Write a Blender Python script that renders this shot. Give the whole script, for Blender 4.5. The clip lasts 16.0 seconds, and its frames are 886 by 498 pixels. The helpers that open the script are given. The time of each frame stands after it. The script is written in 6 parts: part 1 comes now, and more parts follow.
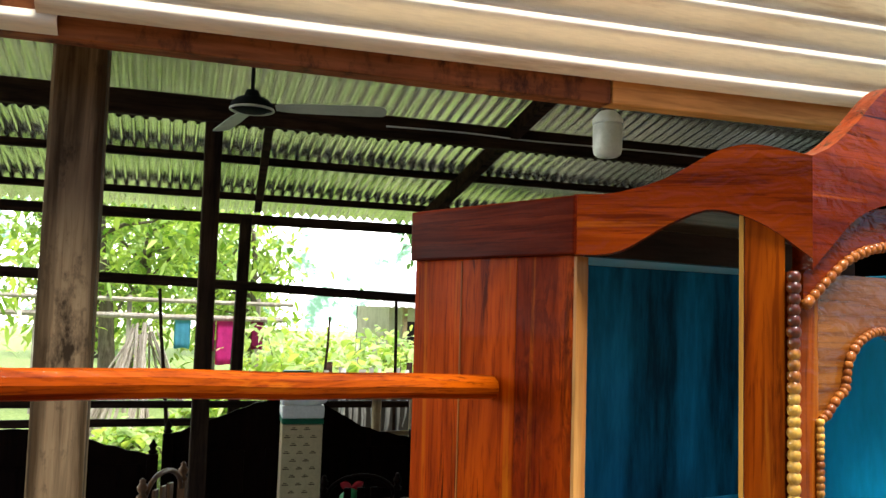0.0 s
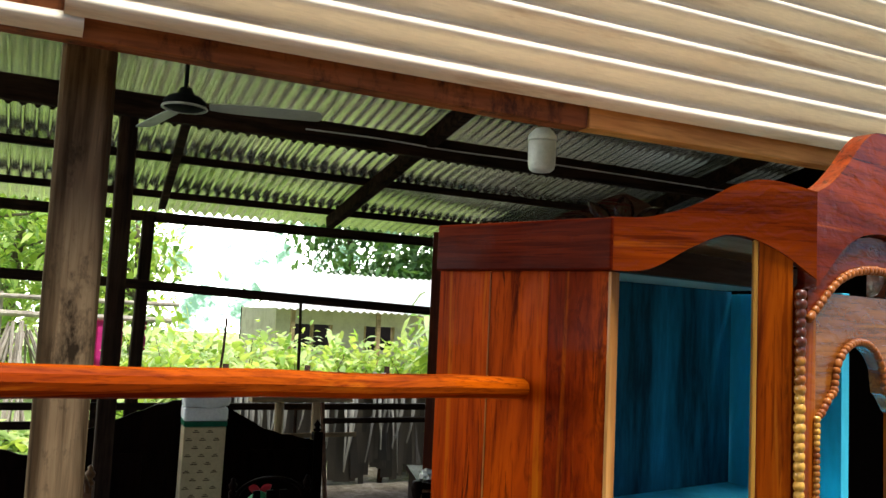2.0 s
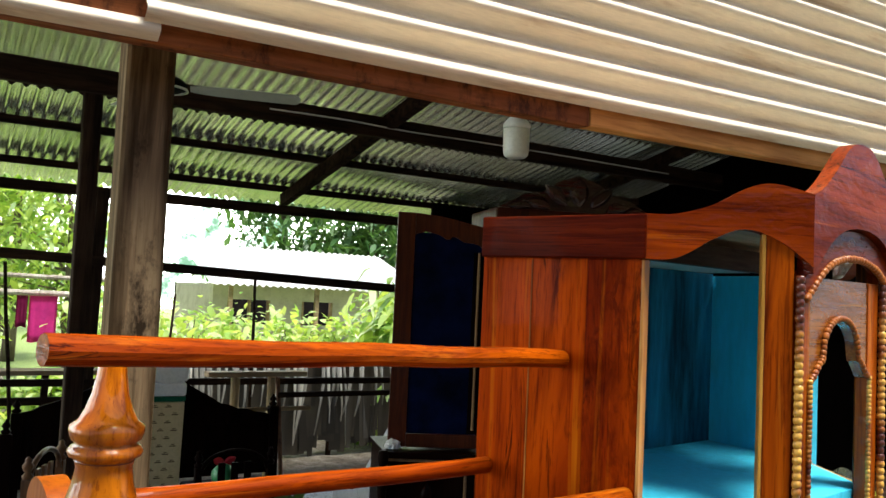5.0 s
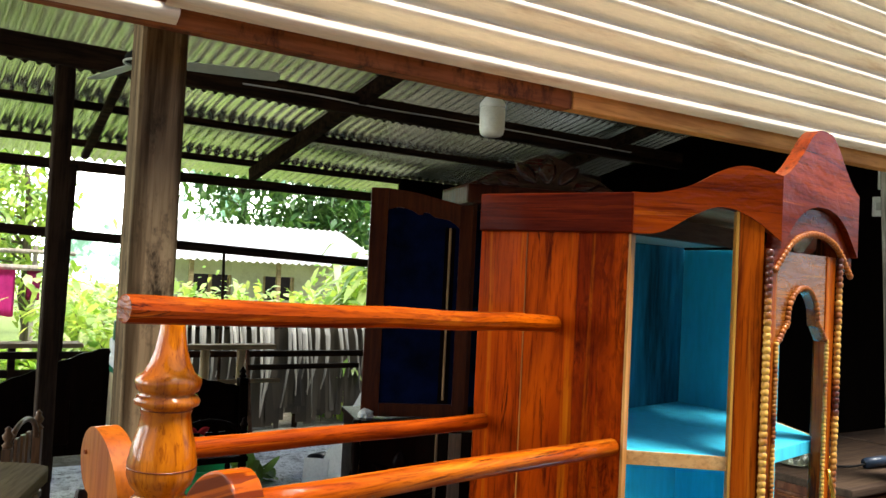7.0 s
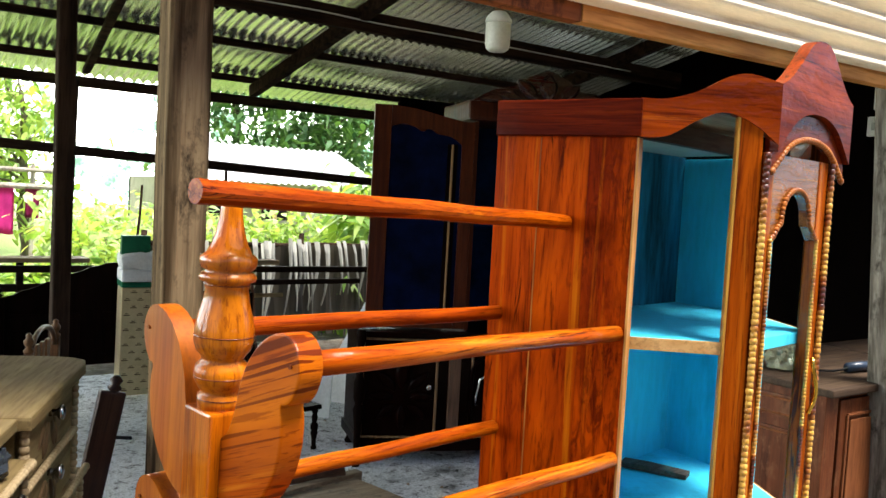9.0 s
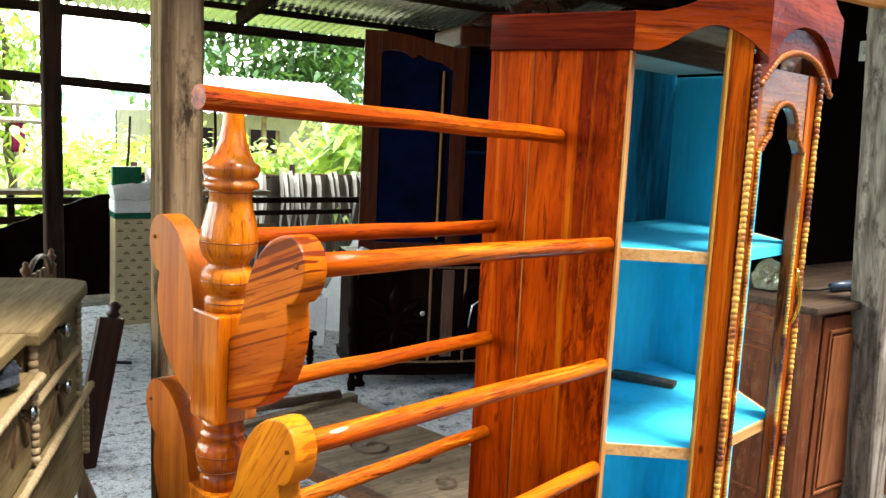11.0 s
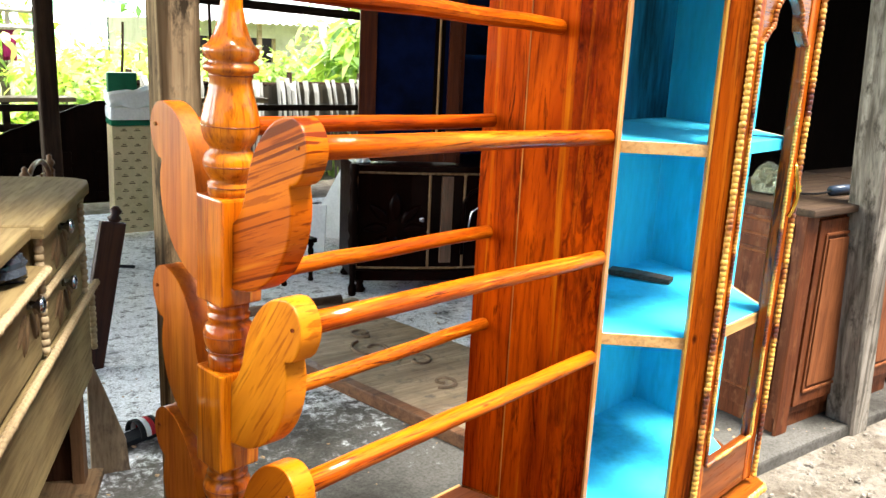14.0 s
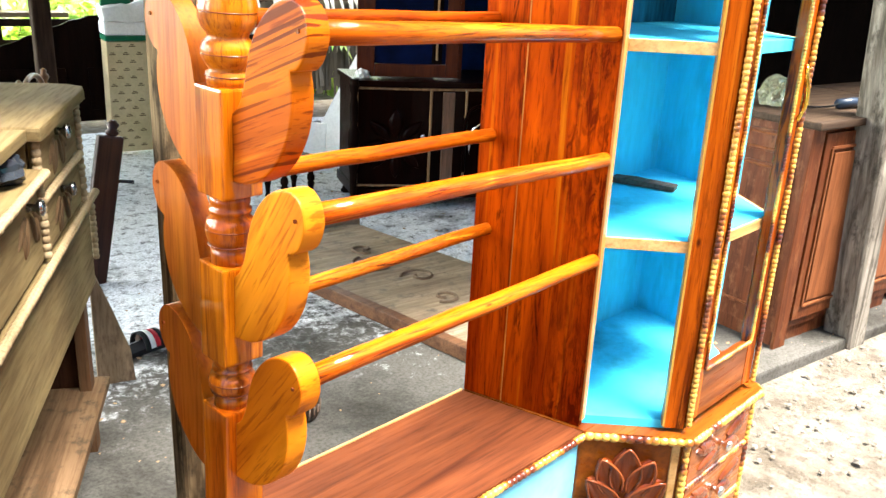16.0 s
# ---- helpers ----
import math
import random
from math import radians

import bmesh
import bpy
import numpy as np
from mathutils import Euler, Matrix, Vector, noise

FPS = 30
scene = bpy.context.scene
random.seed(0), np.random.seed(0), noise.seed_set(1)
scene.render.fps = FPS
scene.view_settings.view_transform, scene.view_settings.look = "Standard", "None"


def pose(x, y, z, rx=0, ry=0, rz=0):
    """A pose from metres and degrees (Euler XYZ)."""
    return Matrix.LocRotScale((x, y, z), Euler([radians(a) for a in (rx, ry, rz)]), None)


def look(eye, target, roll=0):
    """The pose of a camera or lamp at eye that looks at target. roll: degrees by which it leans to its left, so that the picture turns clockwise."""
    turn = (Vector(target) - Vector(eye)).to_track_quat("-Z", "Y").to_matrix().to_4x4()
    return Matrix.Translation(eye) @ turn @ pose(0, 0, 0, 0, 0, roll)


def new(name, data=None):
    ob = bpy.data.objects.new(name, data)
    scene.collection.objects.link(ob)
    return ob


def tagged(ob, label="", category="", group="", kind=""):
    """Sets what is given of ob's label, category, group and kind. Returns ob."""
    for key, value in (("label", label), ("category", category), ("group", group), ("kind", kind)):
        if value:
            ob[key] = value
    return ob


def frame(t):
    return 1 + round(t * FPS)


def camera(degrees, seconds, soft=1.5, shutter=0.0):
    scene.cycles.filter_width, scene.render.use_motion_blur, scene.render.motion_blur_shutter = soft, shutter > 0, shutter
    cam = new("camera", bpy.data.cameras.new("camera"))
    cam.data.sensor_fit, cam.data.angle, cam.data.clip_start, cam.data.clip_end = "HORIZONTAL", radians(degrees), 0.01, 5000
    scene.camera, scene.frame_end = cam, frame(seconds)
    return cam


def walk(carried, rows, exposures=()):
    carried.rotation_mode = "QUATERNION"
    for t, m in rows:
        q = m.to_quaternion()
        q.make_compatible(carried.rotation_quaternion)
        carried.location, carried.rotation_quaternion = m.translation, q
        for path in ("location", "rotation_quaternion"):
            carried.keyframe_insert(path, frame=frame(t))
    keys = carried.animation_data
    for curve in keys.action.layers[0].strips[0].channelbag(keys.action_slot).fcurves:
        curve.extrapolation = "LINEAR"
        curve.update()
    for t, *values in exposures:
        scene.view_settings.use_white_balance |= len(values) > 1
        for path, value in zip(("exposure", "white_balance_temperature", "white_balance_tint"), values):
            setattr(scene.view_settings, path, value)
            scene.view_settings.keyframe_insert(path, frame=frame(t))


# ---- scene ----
cam = camera(55.9, 16.0)
PATH = [
    (0, (0.0226, 0.0253, 1.6466), (0.9722, 1.7785, 1.7934), 1.668),
    (0.5, (-0.0054, 0.0563, 1.6465), (0.9801, 1.7904, 1.7970), 2.124),
    (1, (-0.0475, 0.0663, 1.6475), (0.9859, 1.7723, 1.8017), 2.562),
    (1.5, (-0.1145, 0.0643, 1.6473), (0.9936, 1.7210, 1.8096), 2.762),
    (2, (-0.2094, 0.0623, 1.6433), (0.9816, 1.6610, 1.8086), 2.647),
    (2.5, (-0.2886, 0.0671, 1.6489), (0.9569, 1.6252, 1.7999), 2.469),
    (3, (-0.3258, 0.0710, 1.6529), (0.9500, 1.6044, 1.7952), 2.424),
    (3.5, (-0.3417, 0.0701, 1.6514), (0.9431, 1.5964, 1.7917), 2.511),
    (4, (-0.3595, 0.0692, 1.6438), (0.9264, 1.5947, 1.7812), 2.509),
    (6.5, (-0.6206, 0.0132, 1.6421), (0.7805, 1.4384, 1.7114), 2.832),
    (7, (-0.6112, 0.0145, 1.6294), (0.7922, 1.4380, 1.6898), 2.829),
    (7.5, (-0.6218, 0.0058, 1.6179), (0.7790, 1.4317, 1.6622), 3.133),
    (8, (-0.6543, -0.0108, 1.6004), (0.7489, 1.4142, 1.6027), 3.230),
    (8.5, (-0.6970, -0.0245, 1.5897), (0.7132, 1.3922, 1.5269), 3.218),
    (9, (-0.7249, -0.0324, 1.5846), (0.6943, 1.3719, 1.4618), 3.101),
    (11.5, (-0.7615, -0.0573, 1.5418), (0.6656, 1.3080, 1.2270), 2.663),
    (12, (-0.7664, -0.0602, 1.5365), (0.6580, 1.2992, 1.1825), 2.661),
    (12.5, (-0.7692, -0.0620, 1.5294), (0.6513, 1.2912, 1.1410), 2.760),
    (13, (-0.7710, -0.0649, 1.5252), (0.6454, 1.2832, 1.1046), 2.759),
    (13.5, (-0.7728, -0.0657, 1.5192), (0.6406, 1.2751, 1.0682), 2.756),
    (14, (-0.7726, -0.0665, 1.5121), (0.6358, 1.2681, 1.0299), 2.755),
    (14.5, (-0.7723, -0.0683, 1.5021), (0.6311, 1.2593, 0.9854), 2.854),
    (15, (-0.7710, -0.0690, 1.4921), (0.6267, 1.2505, 0.9370), 2.853),
    (15.5, (-0.7716, -0.0666, 1.4781), (0.6175, 1.2421, 0.8785), 2.851),
    (16, (-0.7731, -0.0623, 1.4642), (0.6046, 1.2318, 0.8107), 2.849),
]
STOPS = [(0.0, 1.0), (1.5, 0.8), (3.5, 0.65), (6.5, 1.05), (8.0, 1.1), (9.0, 1.35), (11.5, 1.8), (12.5, 1.9), (14.0, 2.1), (16.0, 2.55)]
walk(cam, [(t, look(eye, target, roll)) for t, eye, target, roll in PATH], STOPS)

# ---- world and light ----
world = bpy.data.worlds.new("world")
scene.world = world
world.use_nodes = True
wn = world.node_tree
sky = wn.nodes.new("ShaderNodeTexSky")
sky.sky_type = "NISHITA"
sky.sun_disc = False
sky.dust_density, sky.air_density, sky.ozone_density = 1.6, 0.65, 0.4
sky.sun_elevation = radians(68)
sky.sun_rotation = radians(164)
wn.links.new(sky.outputs[0], wn.nodes["Background"].inputs[0])
wn.nodes["Background"].inputs[1].default_value = 0.105
sun = new("sun", bpy.data.lights.new("sun", "SUN"))
sun.data.energy, sun.data.angle, sun.data.color = 4.4, radians(26), (1.0, 0.975, 0.93)
sun.matrix_world = look((0.9, -3.2, 8.4), (0, 0, 0))

# ---- frames of reference ----
SHED = pose(0, 0, 0, 0, 0, -10.4)          # the open shed is turned against the divider
PIVOT = Vector((0.7, 1.0, 0.0))
LEAN_UP = Vector((0.0314159, 0.0261799, 1.0)).normalized()
STAND = Matrix.Translation(PIVOT) @ LEAN_UP.rotation_difference(Vector((0, 0, 1))).to_matrix().to_4x4() @ Matrix.Translation(-PIVOT)


# ---- building helpers ----
def mesh_of(name, bm, mat, smooth=False):
    bmesh.ops.recalc_face_normals(bm, faces=bm.faces)
    if smooth:
        for f in bm.faces:
            f.smooth = True
    me = bpy.data.meshes.new(name)
    bm.to_mesh(me)
    bm.free()
    me.materials.append(mat)
    return me


def part(name, bm, mat, parent, label="", smooth=False):
    ob = new(name, mesh_of(name, bm, mat, smooth))
    ob.parent = parent
    if label:
        ob["label"] = label
    return ob


def part_at(name, bm, mat, parent, m, label="", smooth=False):
    """A part built in a frame of its own, m, so that its grain follows that frame."""
    ob = part(name, bm, mat, parent, label, smooth)
    ob.matrix_local = m
    return ob


def thing(name, m, label, category, group="", kind=""):
    ob = new(name)
    ob.matrix_world = m
    return tagged(ob, label, category, group, kind)


def solid(name, bm, mat, m, label, category="", group="", kind="", smooth=False):
    ob = new(name, mesh_of(name, bm, mat, smooth))
    ob.matrix_world = m
    return tagged(ob, label, category, group, kind)


def box(bm, x0, x1, y0, y1, z0, z1, bevel=0.0, m=None):
    vs = [bm.verts.new(c) for c in ((x0, y0, z0), (x1, y0, z0), (x1, y1, z0), (x0, y1, z0), (x0, y0, z1), (x1, y0, z1), (x1, y1, z1), (x0, y1, z1))]
    fs = [bm.faces.new([vs[i] for i in q]) for q in ((3, 2, 1, 0), (4, 5, 6, 7), (0, 1, 5, 4), (1, 2, 6, 5), (2, 3, 7, 6), (3, 0, 4, 7))]
    if m is not None:
        bmesh.ops.transform(bm, matrix=m, verts=vs)
    if bevel:
        edges = list({e for f in fs for e in f.edges})
        bmesh.ops.bevel(bm, geom=edges, offset=bevel, segments=2, profile=0.6, affect="EDGES")
    return bm


def newbox(*a, **k):
    return box(bmesh.new(), *a, **k)


def beam(bm, a, b, w, h, bevel=0.0, up=(0, 0, 1)):
    """A timber from a to b, w wide and h high."""
    a, b = Vector(a), Vector(b)
    d = (b - a)
    x = d.normalized()
    y = Vector(up).cross(x)
    if y.length < 1e-4:
        y = Vector((0, 1, 0)).cross(x)
    y.normalize()
    z = x.cross(y)
    m = Matrix((x, y, z)).transposed().to_4x4()
    m.translation = a
    return box(bm, 0, d.length, -w / 2, w / 2, -h / 2, h / 2, bevel, m)


def rod(bm, a, b, r, seg=12, r2=None, rings=1, wob=0.0, cap=True):
    """A round stick from a to b."""
    a, b = Vector(a), Vector(b)
    d = (b - a).normalized()
    u = d.cross(Vector((0, 0, 1)) if abs(d.z) < 0.9 else Vector((1, 0, 0))).normalized()
    v = d.cross(u)
    r2 = r if r2 is None else r2
    loops = []
    for i in range(rings + 1):
        f = i / rings
        c = a.lerp(b, f)
        if wob and 0 < i < rings:
            c += u * random.uniform(-wob, wob) + v * random.uniform(-wob, wob)
        rr = r + (r2 - r) * f
        loops.append([bm.verts.new(c + (u * math.cos(t) + v * math.sin(t)) * rr) for t in [2 * math.pi * k / seg for k in range(seg)]])
    for p, q in zip(loops, loops[1:]):
        for k in range(seg):
            bm.faces.new((p[k], p[(k + 1) % seg], q[(k + 1) % seg], q[k]))
    if cap:
        bm.faces.new(loops[0][::-1])
        bm.faces.new(loops[-1])
    return bm


def tube(bm, pts, r, seg=8):
    """A bent round bar through pts."""
    pts = [Vector(p) for p in pts]
    loops = []
    for i, p in enumerate(pts):
        d = (pts[min(i + 1, len(pts) - 1)] - pts[max(i - 1, 0)]).normalized()
        u = d.cross(Vector((0.13, 0.31, 0.94))).normalized()
        v = d.cross(u)
        loops.append([bm.verts.new(p + (u * math.cos(t) + v * math.sin(t)) * r) for t in [2 * math.pi * k / seg for k in range(seg)]])
    for p, q in zip(loops, loops[1:]):
        for k in range(seg):
            bm.faces.new((p[k], p[(k + 1) % seg], q[(k + 1) % seg], q[k]))
    bm.faces.new(loops[0][::-1])
    bm.faces.new(loops[-1])
    return bm


def lathe(bm, prof, cx=0.0, cy=0.0, seg=28, m=None):
    """A turned shape: prof is (radius, z) from bottom to top."""
    loops = []
    for r, z in prof:
        loops.append([bm.verts.new((cx + r * math.cos(2 * math.pi * k / seg), cy + r * math.sin(2 * math.pi * k / seg), z)) for k in range(seg)])
    for p, q in zip(loops, loops[1:]):
        for k in range(seg):
            bm.faces.new((p[k], p[(k + 1) % seg], q[(k + 1) % seg], q[k]))
    bm.faces.new(loops[0][::-1])
    bm.faces.new(loops[-1])
    if m is not None:
        bmesh.ops.transform(bm, matrix=m, verts=[v for l in loops for v in l])
    return bm


def smooth_prof(pts, n=5):
    """Catmull-Rom points through pts (any dimension), ends kept."""
    out = []
    P = [Vector(p) for p in pts]
    for i in range(len(P) - 1):
        a, b, c, d = P[max(i - 1, 0)], P[i], P[i + 1], P[min(i + 2, len(P) - 1)]
        for k in range(n):
            t = k / n
            out.append(0.5 * ((2 * b) + (c - a) * t + (2 * a - 5 * b + 4 * c - d) * t * t + (3 * b - a - 3 * c + d) * t ** 3))
    out.append(P[-1])
    return out


def plate(bm, outline, m, thick, bevel=0.0):
    """A board cut to a 2D outline (in its own x, z plane), thick along its own y from 0."""
    front = [bm.verts.new((p[0], 0.0, p[1])) for p in outline]
    back = [bm.verts.new((p[0], thick, p[1])) for p in outline]
    f1 = bm.faces.new(front)
    f2 = bm.faces.new(back[::-1])
    n = len(outline)
    for i in range(n):
        bm.faces.new((front[i], back[i], back[(i + 1) % n], front[(i + 1) % n]))
    bmesh.ops.transform(bm, matrix=m, verts=front + back)
    if bevel:
        bmesh.ops.bevel(bm, geom=list(f1.edges), offset=bevel, segments=2, profile=0.6, affect="EDGES")
    bmesh.ops.triangulate(bm, faces=[f for f in bm.faces if len(f.verts) > 4])
    return bm


def strip(bm, upper, lower, m, thick, bevel=0.0):
    """A board between two curves of equal count (in its own x, z plane)."""
    n = len(upper)
    uf = [bm.verts.new((p[0], 0.0, p[1])) for p in upper]
    lf = [bm.verts.new((p[0], 0.0, p[1])) for p in lower]
    ub = [bm.verts.new((p[0], thick, p[1])) for p in upper]
    lb = [bm.verts.new((p[0], thick, p[1])) for p in lower]
    for i in range(n - 1):
        bm.faces.new((lf[i], lf[i + 1], uf[i + 1], uf[i]))
        bm.faces.new((lb[i + 1], lb[i], ub[i], ub[i + 1]))
        bm.faces.new((uf[i], uf[i + 1], ub[i + 1], ub[i]))
        bm.faces.new((lf[i + 1], lf[i], lb[i], lb[i + 1]))
    bm.faces.new((lf[0], uf[0], ub[0], lb[0]))
    bm.faces.new((uf[-1], lf[-1], lb[-1], ub[-1]))
    bmesh.ops.transform(bm, matrix=m, verts=uf + lf + ub + lb)
    return bm


def beads(bm, a, b, r, squash=0.85, seg=8):
    """A string of carved beads from a to b, touching each other."""
    a, b = Vector(a), Vector(b)
    d = b - a
    n = max(1, round(d.length / (2 * r * squash)))
    ax = d.normalized()
    u = ax.cross(Vector((0.2, 0.3, 0.93)) if abs(ax.z) < 0.9 else Vector((1, 0, 0))).normalized()
    v = ax.cross(u)
    step = d.length / n
    for i in range(n):
        c = a + ax * step * (i + 0.5)
        rr = r * random.uniform(0.9, 1.08)
        loops = []
        for t, k in ((-0.5, 0.68), (-0.3, 0.92), (0.0, 1.0), (0.3, 0.92), (0.5, 0.68)):
            loops.append([bm.verts.new(c + ax * step * t + (u * math.cos(q) + v * math.sin(q)) * rr * k) for q in [2 * math.pi * j / seg for j in range(seg)]])
        for p, q in zip(loops, loops[1:]):
            for j in range(seg):
                bm.faces.new((p[j], p[(j + 1) % seg], q[(j + 1) % seg], q[j]))
        if i == 0:
            bm.faces.new(loops[0][::-1])
        if i == n - 1:
            bm.faces.new(loops[-1])
    return bm


def corrugated(bm, x0, x1, length, wave, depth, per=8, sag=0.0):
    """A sheet whose ridges run along y (0..length), waves along x."""
    n = int((x1 - x0) / wave * per)
    rows = []
    segs = 6
    for j in range(segs + 1):
        y = length * j / segs
        rows.append([bm.verts.new((x0 + (x1 - x0) * i / n, y, depth * math.sin(2 * math.pi * i / per) + sag * math.sin(1.7 * i / per + 2.1 * j))) for i in range(n + 1)])
    for p, q in zip(rows, rows[1:]):
        for i in range(n):
            bm.faces.new((p[i], p[i + 1], q[i + 1], q[i]))
    for f in bm.faces:
        f.smooth = True
    return bm


# ---- materials ----
def nodes_of(name):
    m = bpy.data.materials.new(name)
    m.use_nodes = True
    t = m.node_tree
    return m, t, t.nodes["Principled BSDF"]


def link_ramp(t, fac, stops):
    r = t.nodes.new("ShaderNodeValToRGB")
    el = r.color_ramp.elements
    while len(el) < len(stops):
        el.new(0.5)
    for e, (p, c) in zip(el, stops):
        e.position, e.color = p, (*c, 1)
    t.links.new(fac, r.inputs[0])
    return r


def coords(t, scale, rnd=True, turn=(0, 0, 0)):
    tc = t.nodes.new("ShaderNodeTexCoord")
    mp = t.nodes.new("ShaderNodeMapping")
    mp.inputs["Scale"].default_value = scale
    mp.inputs["Rotation"].default_value = turn
    t.links.new(tc.outputs["Object"], mp.inputs["Vector"])
    if rnd:
        oi = t.nodes.new("ShaderNodeObjectInfo")
        mul = t.nodes.new("ShaderNodeMath")
        mul.operation = "MULTIPLY"
        mul.inputs[1].default_value = 37.0
        t.links.new(oi.outputs["Random"], mul.inputs[0])
        t.links.new(mul.outputs[0], mp.inputs["Location"])
    return mp


def noise_node(t, mp, scale, detail=5.0, rough=0.6, dist=0.0):
    n = t.nodes.new("ShaderNodeTexNoise")
    n.inputs["Scale"].default_value = scale
    n.inputs["Detail"].default_value = detail
    n.inputs["Roughness"].default_value = rough
    n.inputs["Distortion"].default_value = dist
    t.links.new(mp.outputs[0], n.inputs["Vector"])
    return n


def bump(t, bsdf, height, strength, dist=0.002):
    b = t.nodes.new("ShaderNodeBump")
    b.inputs["Strength"].default_value = strength
    b.inputs["Distance"].default_value = dist
    t.links.new(height, b.inputs["Height"])
    t.links.new(b.outputs[0], bsdf.inputs["Normal"])


def mixc(t, fac, a, b, mode="MIX"):
    m = t.nodes.new("ShaderNodeMix")
    m.data_type, m.blend_type = "RGBA", mode
    for sock, v in ((m.inputs[0], fac), (m.inputs[6], a), (m.inputs[7], b)):
        if isinstance(v, (int, float)):
            sock.default_value = v
        elif isinstance(v, tuple):
            sock.default_value = (*v, 1)
        else:
            t.links.new(v, sock)
    return m.outputs[2]


def wood(name, light, dark, axis="z", rough=0.35, coat=0.0, grain=1.0, contrast=(0.3, 0.72), relief=0.15, tilt=0.0, stain=None):
    """Sawn timber: long streaks along its axis, fine pores, broad tone changes."""
    m, t, b = nodes_of(name)
    long, wide = 1.6, 24 * grain
    sc = {"x": (long, wide, wide), "y": (wide, long, wide), "z": (wide, wide, long)}[axis]
    fine = tuple(c * 5 for c in sc)
    mp = coords(t, sc, turn=(radians(tilt), 0, 0))
    mp2 = coords(t, fine, turn=(radians(tilt), 0, 0))
    n1 = noise_node(t, mp, 1.0, 4, 0.55, 0.6)
    n2 = noise_node(t, mp2, 1.0, 3, 0.6, 0.2)
    mp3 = coords(t, (3, 3, 3))
    n3 = noise_node(t, mp3, 1.4, 3, 0.5)
    r1 = link_ramp(t, n1.outputs[0], ((contrast[0], dark), (0.5, tuple((a + c) / 2 for a, c in zip(light, dark))), (contrast[1], light)))
    r2 = link_ramp(t, n2.outputs[0], ((0.32, (0.6, 0.57, 0.55)), (0.54, (1.02, 1.02, 1.02))))
    c = mixc(t, 0.7, r1.outputs[0], r2.outputs[0], "MULTIPLY")
    r3 = link_ramp(t, n3.outputs[0], ((0.35, (0.72, 0.68, 0.66)), (0.65, (1.12, 1.12, 1.12))))
    c = mixc(t, 0.7, c, r3.outputs[0], "MULTIPLY")
    if stain:
        n4 = noise_node(t, coords(t, (16, 16, 8)), 1.0, 8, 0.72)
        r4 = link_ramp(t, n4.outputs[0], ((0.52, (0, 0, 0)), (0.66, (1, 1, 1))))
        c = mixc(t, r4.outputs[0], c, stain)
    t.links.new(c, b.inputs["Base Color"])
    rr = link_ramp(t, n2.outputs[0], ((0.3, (rough + 0.12,) * 3), (0.7, (rough - 0.06,) * 3)))
    t.links.new(rr.outputs[0], b.inputs["Roughness"])
    b.inputs["Specular IOR Level"].default_value = 0.02 if max(light) < 0.03 else 0.16 if rough < 0.8 else 0.06
    b.inputs["Coat Weight"].default_value = coat
    b.inputs["Coat Roughness"].default_value = 0.06
    b.inputs["Coat IOR"].default_value = 1.45 if coat > 0.7 else 1.4
    bump(t, b, n2.outputs[0], relief, 0.001)
    return m


def paint(name, base, dirt, rough=0.5, amount=(0.45, 0.75), scale=4.0, metal=0.0, relief=0.1, streak=(1, 1, 1)):
    """A coated or plain surface with grime in patches and fine grain."""
    m, t, b = nodes_of(name)
    mp = coords(t, streak)
    n1 = noise_node(t, mp, scale, 7, 0.65)
    n2 = noise_node(t, mp, scale * 14, 3, 0.6)
    r = link_ramp(t, n1.outputs[0], ((amount[0], base), (amount[1], dirt)))
    r2 = link_ramp(t, n2.outputs[0], ((0.3, (0.82, 0.82, 0.82)), (0.6, (1, 1, 1))))
    c = mixc(t, 0.6, r.outputs[0], r2.outputs[0], "MULTIPLY")
    t.links.new(c, b.inputs["Base Color"])
    rr = link_ramp(t, n1.outputs[0], ((0.3, (rough - 0.08,) * 3), (0.7, (min(1, rough + 0.15),) * 3)))
    t.links.new(rr.outputs[0], b.inputs["Roughness"])
    b.inputs["Metallic"].default_value = metal
    b.inputs["Specular IOR Level"].default_value = 0.5 if metal > 0 or rough < 0.4 else 0.2 if max(base) > 0.1 else 0.05
    bump(t, b, n2.outputs[0], relief, 0.002)
    return m


def sheet_metal(name, base, tarnish, rough=0.2):
    """Old coated roof sheet: shiny, with broad faint tarnish along the slope."""
    m, t, b = nodes_of(name)
    n1 = noise_node(t, coords(t, (1.6, 0.7, 1), False), 1.0, 5, 0.6)
    r = link_ramp(t, n1.outputs[0], ((0.42, base), (0.66, tarnish)))
    t.links.new(r.outputs[0], b.inputs["Base Color"])
    b.inputs["Metallic"].default_value = 0.75
    b.inputs["Roughness"].default_value = rough
    return m


def plain(name, c, rough=0.5, metal=0.0, coat=0.0):
    return paint(name, c, tuple(v * 0.7 for v in c), rough, (0.45, 0.8), 6.0, metal, 0.05)


